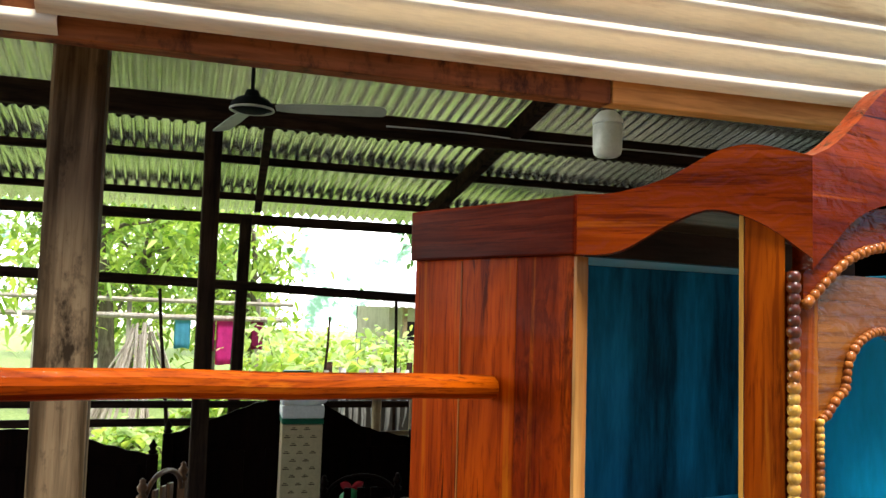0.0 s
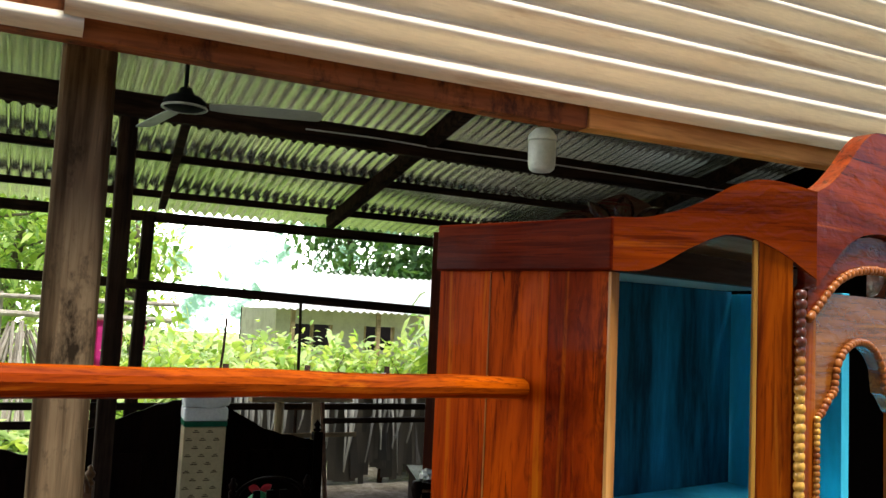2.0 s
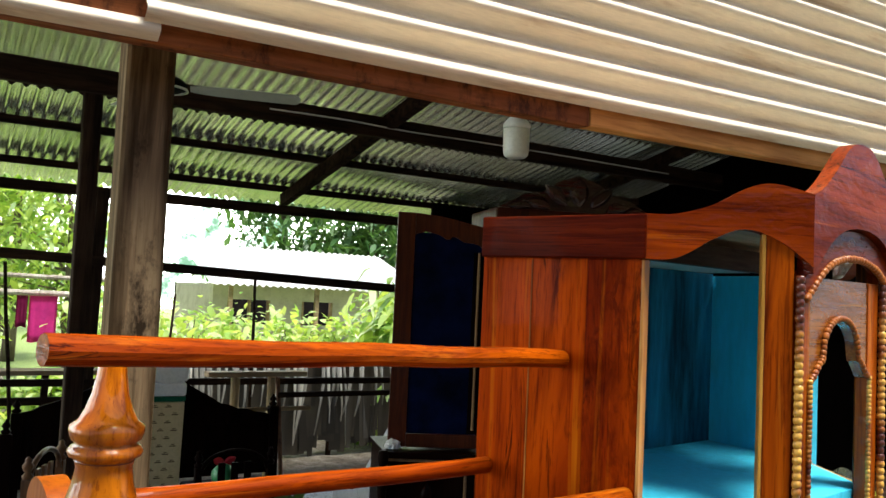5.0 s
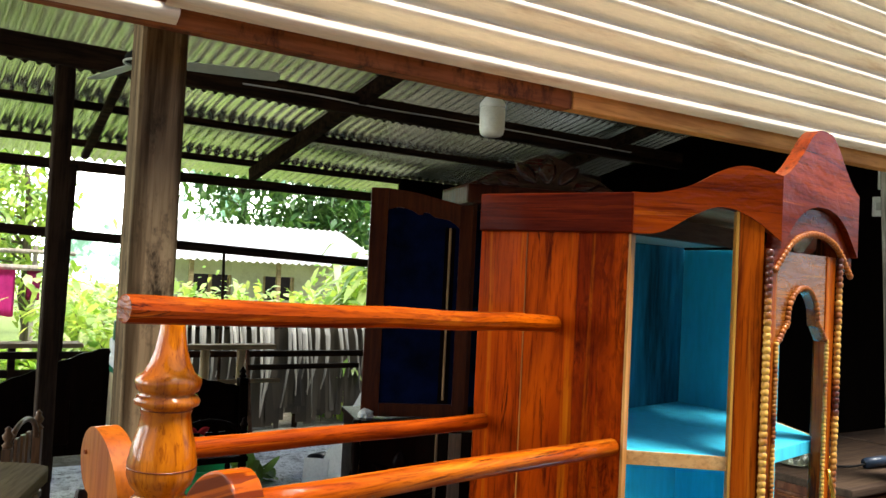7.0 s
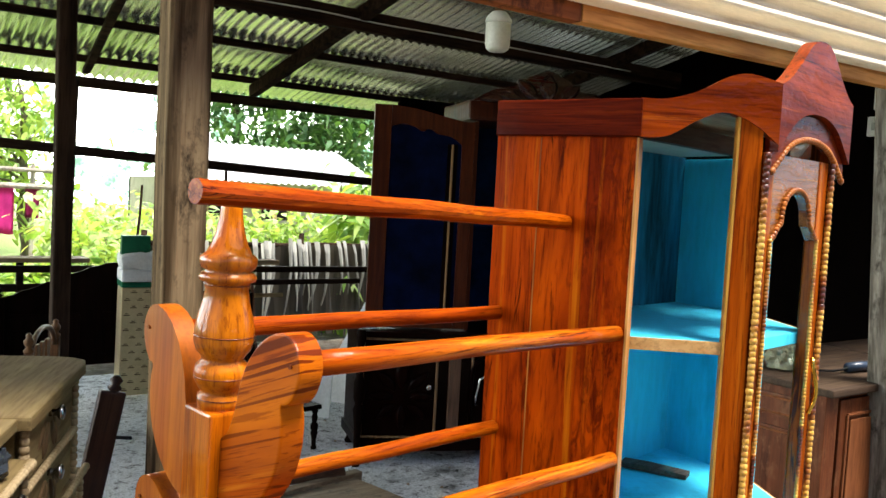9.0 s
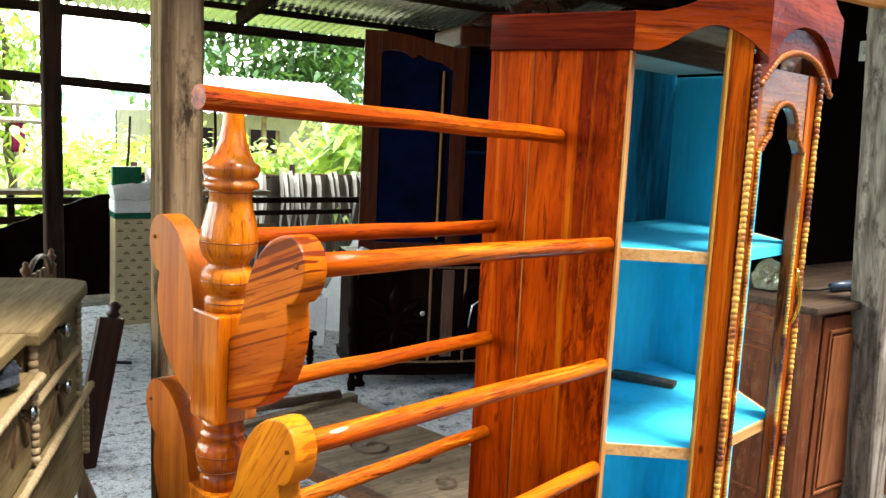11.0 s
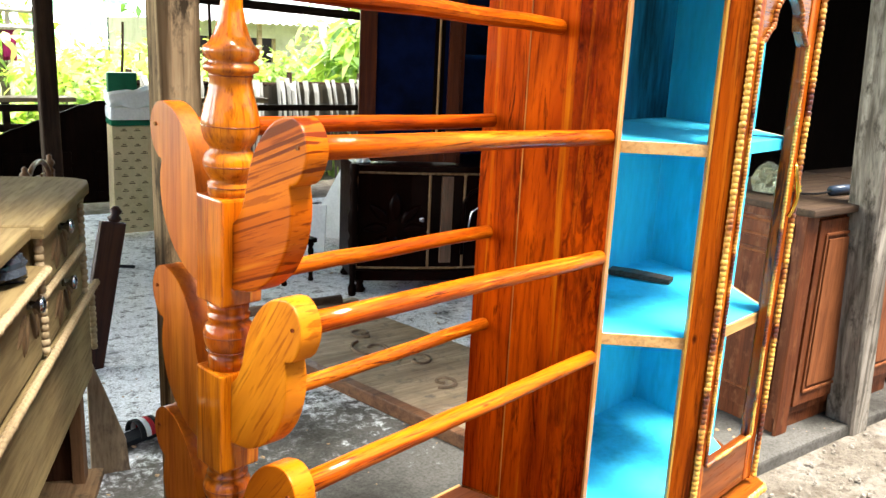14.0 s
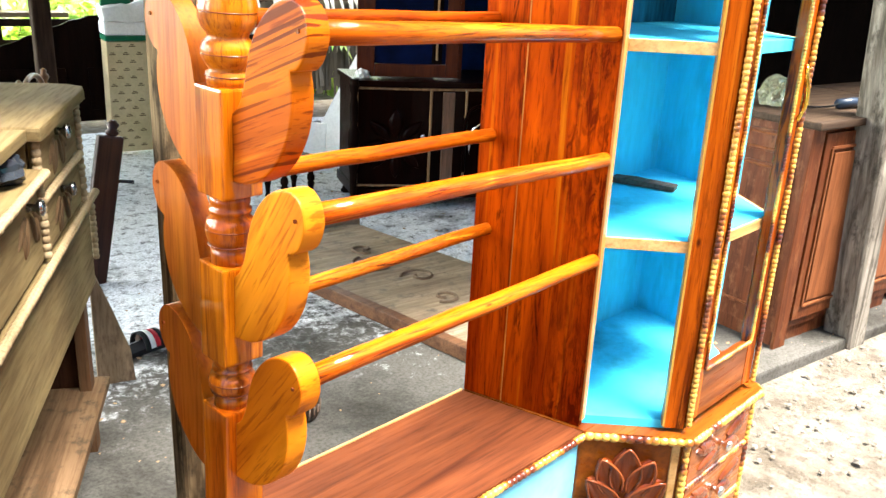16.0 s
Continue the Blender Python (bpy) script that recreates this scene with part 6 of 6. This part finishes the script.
ribbed_pot(pose(0.705, 1.945, 0.0))
bm = rod(bmesh.new(), SHED @ Vector((2.42, 6.1, 0.06)), SHED @ Vector((2.56, 6.16, 0.06)), 0.06, 16)
solid("dark_bundle", bm, BLACK_METAL, Matrix(), "dark rolled bundle on the floor", "bundle", smooth=True)


LEAN_BROWN = wood("chair_part_brown", (0.055, 0.017, 0.007), (0.018, 0.005, 0.003), "z", 0.45, 0.1)


def upright_chair_back():
    t = thing("leaning_chair_part", SHED @ pose(0.07, 3.55, 0.0, 0, 12, 12), "dark chair back leaning behind the dresser", "chair part")
    part("board", newbox(-0.075, 0.045, -0.015, 0.015, 0.0, 0.68, 0.01), LEAN_BROWN, t)
    part("finial", lathe(bmesh.new(), [(0.02, 0.68), (0.032, 0.695), (0.018, 0.71), (0.028, 0.73), (0.01, 0.75)], -0.01, 0, 14), LEAN_BROWN, t, smooth=True)
    part("bolt", rod(bmesh.new(), (0.05, 0, 0.48), (0.12, 0, 0.48), 0.008, 8), BLACK_METAL, t)


upright_chair_back()


def lumps(name, spots, mat, label, m, flat=0.6):
    """Many small broken pieces lying about, in one mesh."""
    bm = bmesh.new()
    for x, y, z, r in spots:
        q = pose(x, y, z + r * flat * 0.5, random.uniform(0, 25), random.uniform(0, 25), random.uniform(0, 360))
        ring = [(random.uniform(0.7, 1.2) * r, 2 * math.pi * (k + random.uniform(-0.2, 0.2)) / 5) for k in range(5)]
        lo = [bm.verts.new(q @ Vector((a * math.cos(w), a * math.sin(w), -r * flat * 0.6))) for a, w in ring]
        hi = [bm.verts.new(q @ Vector((a * 0.7 * math.cos(w + 0.2), a * 0.7 * math.sin(w + 0.2), r * flat * random.uniform(0.3, 0.7)))) for a, w in ring]
        bm.faces.new(lo[::-1])
        bm.faces.new(hi)
        for k in range(5):
            bm.faces.new((lo[k], lo[(k + 1) % 5], hi[(k + 1) % 5], hi[k]))
    solid(name, bm, mat, m, label, name.replace("_", " "), kind="stuff")


def scatter(n, x0, x1, y0, y1, z, r0, r1):
    return [(random.uniform(x0, x1), random.uniform(y0, y1), z, r0 + (r1 - r0) * random.random() ** 3) for _ in range(n)]


CLOD = paint("sandy_clod", (0.30, 0.265, 0.215), (0.17, 0.14, 0.105), 0.95, (0.4, 0.7), 9.0, 0, 0.5)
CHIP = paint("wood_chip", (0.42, 0.28, 0.15), (0.16, 0.09, 0.05), 0.8, (0.4, 0.7), 9.0)
lumps("gravel_clods", scatter(1100, 0.9, 4.4, -0.4, 1.40, -0.046, 0.002, 0.012) + scatter(600, 1.2, 4.4, 1.1, 1.41, -0.046, 0.002, 0.013) + scatter(40, 1.0, 4.4, 0.0, 1.40, -0.046, 0.01, 0.022), CLOD, "pale sandy clods and pebbles on the yard ground", SHED)
lumps("wood_chips", scatter(160, -0.3, 0.7, 2.0, 3.6, 0.0, 0.003, 0.012) + scatter(260, 1.0, 3.6, 1.44, 2.2, 0.0, 0.003, 0.013) + scatter(120, 0.4, 2.8, 2.2, 5.8, 0.0, 0.004, 0.015), CHIP, "brown wood chips and crumbs on the concrete floor", SHED, 0.35)

# pale cable along the main beam
bm = tube(bmesh.new(), smooth_prof([(1.2, 4.823, 2.735), (1.7, 4.823, 2.742), (2.15, 4.823, 2.732), (2.7, 4.823, 2.738), (3.35, 4.823, 2.739), (4.6, 4.823, 2.73)], 4), 0.005, 6)
solid("cable", bm, WHITE_PLASTIC, SHED, "pale electric cable fixed along the roof beam", "cable", smooth=True)

# ---- yard behind the shed ----
def leaf_material(name, a, b, thin=0.4):
    m, t, p = nodes_of(name)
    geo = t.nodes.new("ShaderNodeNewGeometry")
    r = link_ramp(t, geo.outputs["Random Per Island"], ((0.0, a), (1.0, b)))
    n = noise_node(t, coords(t, (1, 1, 1)), 3.0, 3, 0.5)
    rr = link_ramp(t, n.outputs[0], ((0.3, (0.7, 0.72, 0.7)), (0.7, (1.1, 1.1, 1.0))))
    c = mixc(t, 0.8, r.outputs[0], rr.outputs[0], "MULTIPLY")
    t.links.new(c, p.inputs["Base Color"])
    p.inputs["Roughness"].default_value = 0.32
    p.inputs["Specular IOR Level"].default_value = 0.8
    tr = t.nodes.new("ShaderNodeBsdfTranslucent")
    c2 = mixc(t, 1.0, c, (1.0, 1.0, 0.35), "MULTIPLY")
    t.links.new(c2, tr.inputs[0])
    mx = t.nodes.new("ShaderNodeMixShader")
    mx.inputs[0].default_value = thin
    t.links.new(p.outputs[0], mx.inputs[1])
    t.links.new(tr.outputs[0], mx.inputs[2])
    t.links.new(mx.outputs[0], t.nodes["Material Output"].inputs[0])
    return m


LEAF_A = leaf_material("leaf_bright", (0.13, 0.29, 0.05), (0.66, 0.80, 0.30), 0.5)
LEAF_B = leaf_material("leaf_deep", (0.06, 0.16, 0.06), (0.18, 0.32, 0.12))
LEAF_Y = leaf_material("leaf_yellow_green", (0.28, 0.48, 0.12), (0.80, 0.88, 0.46), 0.55)
BARK = wood("grey_bark", (0.24, 0.20, 0.16), (0.10, 0.08, 0.06), "z", 0.9, 0, 0.6, relief=0.5)


def leaf_blades(spots, length, width, droop=0.3):
    """Bent, pointed leaves at the given places: six corners each."""
    vs, fs = [], []
    for c in spots:
        a = random.uniform(0, 2 * math.pi)
        e = random.gauss(-0.15, 0.5)
        d = Vector((math.cos(a) * math.cos(e), math.sin(a) * math.cos(e), math.sin(e)))
        s = Vector((-math.sin(a), math.cos(a), random.uniform(-0.5, 0.5))).normalized()
        L = length * random.uniform(0.6, 1.3)
        w = width * L / length * random.uniform(0.8, 1.2) / 2
        down = Vector((0, 0, -droop * L))
        k = len(vs)
        vs += [c, c + d * L * 0.35 + s * w, c + d * L * 0.35 - s * w, c + d * L * 0.7 + s * w * 0.8 + down * 0.4, c + d * L * 0.7 - s * w * 0.8 + down * 0.4, c + d * L + down]
        fs += [(k, k + 2, k + 1), (k + 1, k + 2, k + 4, k + 3), (k + 3, k + 4, k + 5)]
    return vs, fs


def leaf_mesh(name, spots, length, width, mat, droop=0.3):
    vs, fs = leaf_blades(spots, length, width, droop)
    me = bpy.data.meshes.new(name)
    me.from_pydata(vs, [], fs)
    me.materials.append(mat)
    return me


def tree(x, y, h, spread, n, leaf, width, mat, label, trunk_r=0.12, first=0.3, clumps=14):
    t = thing("tree", SHED @ pose(x, y, -0.06), label, "tree", "trees behind the shed")
    bm = bmesh.new()
    lean = Vector((random.uniform(-0.4, 0.4), random.uniform(-0.4, 0.4), h * 0.75))
    rod(bm, (0, 0, 0), lean, trunk_r, 10, trunk_r * 0.35, 6, 0.05)
    ends = []
    for i in range(clumps):
        f = first + (1 - first) * (i + random.random()) / clumps
        a = random.uniform(0, 2 * math.pi)
        s0 = lean * min(f, 0.98)
        r = spread * (0.45 + 0.55 * math.sin(math.pi * min(1, f))) * random.uniform(0.5, 1.0)
        e = s0 + Vector((math.cos(a) * r, math.sin(a) * r, h * random.uniform(0.02, 0.22)))
        rod(bm, s0, e, trunk_r * 0.28, 6, trunk_r * 0.06, 3, 0.05, False)
        ends.append((s0, e))
    part("trunk", bm, BARK, t, smooth=True)
    spots = []
    for i in range(n):
        s0, e = random.choice(ends)
        c = s0.lerp(e, random.uniform(0.4, 1.05))
        k = spread * 0.3
        spots.append(c + Vector((random.gauss(0, k), random.gauss(0, k), random.gauss(0, k * 0.7))))
    ob = new("crown", leaf_mesh("crown", spots, leaf, width, mat))
    ob.parent = t
    return t


tree(-2.6, 9.6, 4.6, 1.4, 1900, 0.24, 0.07, LEAF_A, "leafy green mango tree close behind the shed", 0.13, 0.25)
tree(-0.9, 15.2, 5.6, 1.7, 2600, 0.24, 0.08, LEAF_A, "leafy green tree with pale trunk behind the yard", 0.16, 0.3)
tree(1.5, 15.0, 4.0, 1.0, 1100, 0.22, 0.08, LEAF_A, "bright green young tree behind the yard", 0.1, 0.22)
tree(-0.6, 17.6, 6.5, 2.0, 2600, 0.26, 0.10, LEAF_A, "leafy green tree behind the washing rack", 0.16, 0.15)
tree(0.9, 19.0, 5.5, 1.4, 1500, 0.26, 0.10, LEAF_A, "leafy green tree beside the low house", 0.14, 0.15)
for x, y, h in ((9.4, 26.0, 7.5), (11.8, 25.0, 8.0), (14.0, 27.0, 8.0), (17.0, 26.0, 8.5), (20.5, 27, 9.0)):
    tree(x, y, h, 2.4, 3200, 0.34, 0.15, LEAF_B, "dark green tree in the distance", 0.16, 0.15)
for x, y, h in ((-2, 27, 8.0), (1.5, 29, 7.0)):
    tree(x, y, h, 2.6, 2600, 0.34, 0.15, LEAF_A, "leafy green tree in the distance", 0.16, 0.15)


def shrub(x, y, r, h, n, leaf, width, mat, label, droop=0.3):
    t = thing("shrub", SHED @ pose(x, y, -0.06), label, "shrub", "shrubs behind the shed")
    bm = bmesh.new()
    ends = []
    for i in range(9):
        a = random.uniform(0, 2 * math.pi)
        e = Vector((math.cos(a) * r * random.uniform(0.2, 0.9), math.sin(a) * r * random.uniform(0.2, 0.9), h * random.uniform(0.55, 1.0)))
        rod(bm, (e.x * 0.12, e.y * 0.12, 0), e, 0.014, 6, 0.004, 3, 0.02, False)
        ends.append(e)
    part("stem_cluster", bm, BARK, t, smooth=True)
    spots = []
    for i in range(n):
        e = random.choice(ends) * random.uniform(0.45, 1.05)
        spots.append(e + Vector((random.gauss(0, r * 0.22), random.gauss(0, r * 0.22), random.gauss(0, h * 0.08))))
    ob = new("leaves", leaf_mesh("leaves", spots, leaf, width, mat, droop))
    ob.parent = t


for x, y, r, h in ((1.6, 10.6, 0.9, 1.5), (2.5, 11.6, 1.0, 1.55), (3.6, 12.2, 1.0, 1.35), (1.9, 9.3, 0.7, 1.2), (4.6, 12.6, 1.0, 1.25), (5.6, 11.8, 1.0, 1.4), (0.7, 9.8, 0.6, 0.75), (-0.2, 8.8, 0.6, 0.6), (2.9, 10.2, 0.8, 1.15), (6.6, 12.6, 1.0, 1.6)):
    shrub(x, y, r, h, 900, 0.17, 0.085, LEAF_Y, "yellow-green bushy shrub in the yard")
for x, y, r, h in ((4.3, 8.9, 0.5, 1.75), (4.7, 9.6, 0.7, 1.9), (3.9, 8.5, 0.35, 1.1)):
    shrub(x, y, r, h, 260, 0.38, 0.10, LEAF_A, "broad-leaved green plant beside the frond fence", 0.5)
for x, y in ((-1.4, 8.2), (-0.7, 7.8), (-2.3, 8.0), (0.2, 7.9)):
    shrub(x, y, 0.45, 0.5, 240, 0.26, 0.06, LEAF_A, "low green plant at the back of the shed", 0.4)


# fence hung with dry palm fronds
def frond_fence():
    t = thing("frond_fence", SHED, "fence hung with grey dry palm fronds", "fence")
    DRY = leaf_material("dry_frond", (0.05, 0.043, 0.034), (0.86, 0.84, 0.78), 0.1)
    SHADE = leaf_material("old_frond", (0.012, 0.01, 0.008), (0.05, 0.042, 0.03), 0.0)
    part("top_pole", rod(bmesh.new(), (1.45, 8.0, 1.0), (4.5, 8.05, 0.99), 0.025, 8, None, 8, 0.01), OLD_BEAM, t, smooth=True)
    part("mid_pole", rod(bmesh.new(), (1.45, 8.02, 0.5), (4.5, 8.06, 0.5), 0.022, 8, None, 8, 0.01), OLD_BEAM, t, smooth=True)
    for x in (1.5, 2.3, 3.15, 4.0, 4.45):
        part("fence_post", rod(bmesh.new(), (x, 8.06, -0.06), (x + 0.02, 8.06, 1.12), 0.03, 8), OLD_BEAM, t, smooth=True)
    x = 1.5
    while x < 4.45:
        bm = bmesh.new()
        for i in range(random.randint(1, 2)):
            x0 = x + random.uniform(-0.06, 0.06)
            z0 = 1.03 + random.uniform(-0.02, 0.05)
            pts = []
            bow = random.uniform(-0.1, 0.1)
            ln = random.uniform(0.5, 1.05)
            for j in range(6):
                f = j / 5
                pts.append(Vector((x0 + bow * f * f + random.uniform(-0.008, 0.008), 7.97 - 0.06 * math.sin(math.pi * f) - 0.03 * f, z0 + 0.05 * math.sin(math.pi * min(1, f * 3)) * (1 - f) - ln * f)))
            w = random.uniform(0.016, 0.036)
            prev = None
            for j, p in enumerate(pts):
                ww = w * (1.0 - 0.75 * j / 5)
                row = [bm.verts.new(p + Vector((-ww, 0.0, 0))), bm.verts.new(p + Vector((0, -0.008, 0))), bm.verts.new(p + Vector((ww, 0.0, 0)))]
                if prev:
                    bm.faces.new((prev[0], prev[1], row[1], row[0]))
                    bm.faces.new((prev[1], prev[2], row[2], row[1]))
                prev = row
        part("palm_frond", bm, DRY, t)
        # near-black sheets hung behind, standing in for shade in the gaps
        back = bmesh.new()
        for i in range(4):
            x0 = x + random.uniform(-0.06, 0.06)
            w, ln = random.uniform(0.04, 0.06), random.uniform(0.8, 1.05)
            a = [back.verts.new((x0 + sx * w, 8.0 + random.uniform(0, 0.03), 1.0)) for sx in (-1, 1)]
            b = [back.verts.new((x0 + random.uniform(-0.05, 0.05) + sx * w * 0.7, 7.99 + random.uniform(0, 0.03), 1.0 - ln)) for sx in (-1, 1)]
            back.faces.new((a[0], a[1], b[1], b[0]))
        part("old_frond", back, SHADE, t, "dark sheet standing in for shade between fronds")
        x += random.uniform(0.075, 0.12)


frond_fence()


# leaning poles stacked to a cone
def pole_stack():
    t = thing("pole_stack", SHED @ pose(-0.25, 11.0, -0.05), "stack of pale leaning poles in the yard", "pole stack")
    PALE = wood("sun_bleached_pole", (0.55, 0.50, 0.43), (0.30, 0.26, 0.21), "z", 0.8)
    for i in range(34):
        a = random.uniform(math.pi, 2 * math.pi) if i < 26 else random.uniform(0, math.pi)
        r = random.uniform(0.5, 0.9)
        part("pole", rod(bmesh.new(), (r * math.cos(a), r * math.sin(a) * 0.7, 0), (0.1 * math.cos(a) + random.uniform(-0.08, 0.08), 0.08 * math.sin(a), random.uniform(1.25, 1.45)), random.uniform(0.018, 0.03), 6, 0.012, 3, 0.02), PALE, t)


pole_stack()


# washing line on poles, with cloths
def washing_rack():
    t = thing("washing_rack", SHED @ pose(0.35, 13.7, 0), "rack of pale poles hung with pink and maroon cloths", "washing rack")
    PALE = bpy.data.materials["sun_bleached_pole"]
    part("pole", rod(bmesh.new(), (-2.9, 0, 1.70), (1.6, 0, 1.66), 0.035, 8, None, 5, 0.01), PALE, t)
    part("pole", rod(bmesh.new(), (-2.9, 0.05, 1.44), (1.5, 0.0, 1.41), 0.045, 8, None, 5, 0.01), PALE, t)
    for x in (-2.2, -0.9, 1.05):
        part("upright", rod(bmesh.new(), (x, 0.08, -0.1), (x, 0.08, 1.75), 0.035, 8), PALE, t)


def cloth(x0, x1, z0, z1, c, label):
    bm = bmesh.new()
    n = 10
    rows = []
    for j in range(7):
        f = j / 6
        rows.append([bm.verts.new((x0 + (x1 - x0) * i / n, 13.63 - 0.02 - 0.02 * math.sin(i * 1.7) * f, z1 + (z0 - z1) * f - 0.01 * math.sin(i * 0.9) * f)) for i in range(n + 1)])
    for p, q in zip(rows, rows[1:]):
        for i in range(n):
            bm.faces.new((p[i], p[i + 1], q[i + 1], q[i]))
    bmesh.ops.solidify(bm, geom=bm.faces[:], thickness=0.006)
    solid("hanging_cloth", bm, plain("cloth_" + label.split()[0], c, 0.8), SHED, label, "cloth", "washing", smooth=True)


washing_rack()
cloth(0.58, 0.73, 0.92, 1.38, (0.22, 0.01, 0.07), "maroon cloth hanging from the rack")
cloth(0.75, 1.13, 0.70, 1.38, (0.75, 0.05, 0.32), "pink cloth hanging from the rack")
cloth(1.28, 1.47, 0.95, 1.38, (0.30, 0.02, 0.10), "dark red cloth hanging from the rack")
cloth(0.12, 0.36, 0.95, 1.38, (0.12, 0.42, 0.60), "blue cloth hanging from the rack")


# low house beyond the shrubs
def house(x, y, w, label):
    t = thing("house", SHED @ pose(x, y, -0.05), label, "house")
    WALL = paint("pale_house_wall", (0.55, 0.50, 0.44), (0.40, 0.36, 0.30), 0.9)
    DARKIN = plain("dark_room", (0.015, 0.013, 0.012), 0.9)
    wins = ((0.35, 1.2), (1.9, 2.6))
    xs = [0.0]
    for a, b in wins:
        xs += [a, b]
    xs.append(w)
    for i in range(0, len(xs), 2):
        part("wall", newbox(xs[i], xs[i + 1], 0.0, 0.12, 0.0, 1.75), WALL, t)
    for a, b in wins:
        part("wall", newbox(a, b, 0.0, 0.12, 0.0, 0.95), WALL, t)
        part("wall", newbox(a, b, 0.0, 0.12, 1.45, 1.75), WALL, t)
        part("window_frame", newbox(a, a + 0.04, -0.01, 0.11, 0.951, 1.449), PALE_RAIL, t)
        part("window_frame", newbox((a + b) / 2 - 0.02, (a + b) / 2 + 0.02, -0.01, 0.11, 0.951, 1.449), PALE_RAIL, t)
        part("window_frame", newbox(b - 0.04, b, -0.01, 0.11, 0.951, 1.449), PALE_RAIL, t)
    part("wall", newbox(0.0, 0.12, 0.121, 3.0, 0.0, 1.75), WALL, t)
    part("wall", newbox(w - 0.12, w, 0.121, 3.0, 0.0, 1.75), WALL, t)
    part("wall", newbox(0.0, w, 3.0, 3.12, 0.0, 1.75), DARKIN, t)
    for a in (0.1, w * 0.45, w - 0.2):
        part("porch_post", newbox(a, a + 0.08, -0.75, -0.67, 0.0, 1.72), PALE_RAIL, t)
    bm = corrugated(bmesh.new(), -0.3, w + 0.3, 2.6, 0.15, 0.02, 6)
    for v in bm.verts:
        v.co = (v.co.x, -0.9 + v.co.y, 1.74 + v.co.y * 0.33 + v.co.z)
    part("roof", bm, paint("bright_tin", (0.80, 0.80, 0.78), (0.62, 0.60, 0.56), 0.35, (0.45, 0.8), 1.0, 0.2), t, "bright tin roof")


house(4.3, 16.6, 4.2, "low pale house with bright tin roof and dark windows")

# glowing backdrop for hazy sky and far woods; its emission also lights the shed
def haze():
    bm = bmesh.new()
    cols = []
    for i in range(33):
        a = radians(-85 + 155 * i / 32)
        x, y = 3.0 + 60 * math.sin(a), 60 * math.cos(a)
        cols.append([bm.verts.new((x, y, z)) for z in (-1.0, 9.0, 26.0)])
    for p, q in zip(cols, cols[1:]):
        for k in range(2):
            bm.faces.new((p[k], q[k], q[k + 1], p[k + 1]))
    m, t, b = nodes_of("glowing_haze")
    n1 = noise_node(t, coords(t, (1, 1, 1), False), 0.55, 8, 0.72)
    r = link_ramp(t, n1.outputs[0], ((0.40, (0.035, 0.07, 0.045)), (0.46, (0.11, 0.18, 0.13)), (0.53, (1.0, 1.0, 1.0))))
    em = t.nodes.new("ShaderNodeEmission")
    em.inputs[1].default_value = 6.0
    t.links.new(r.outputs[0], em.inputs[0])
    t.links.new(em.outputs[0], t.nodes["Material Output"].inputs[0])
    structure("backdrop", bm, m, SHED, "glowing backdrop of white haze over far woods")


haze()

# thin stakes at the open side
for a, b in (((1.80, 6.62, 0.0), (1.77, 6.6, 1.76)), ((1.45, 8.3, -0.05), (1.55, 8.3, 1.55)), ((0.12, 6.75, 0.0), (-0.05, 6.62, 1.75))):
    bm = rod(bmesh.new(), a, b, 0.016, 7, 0.012, 5, 0.008)
    solid("stake", bm, OLD_BEAM, SHED, "thin dark stake at the open back side", "stake", "stakes")
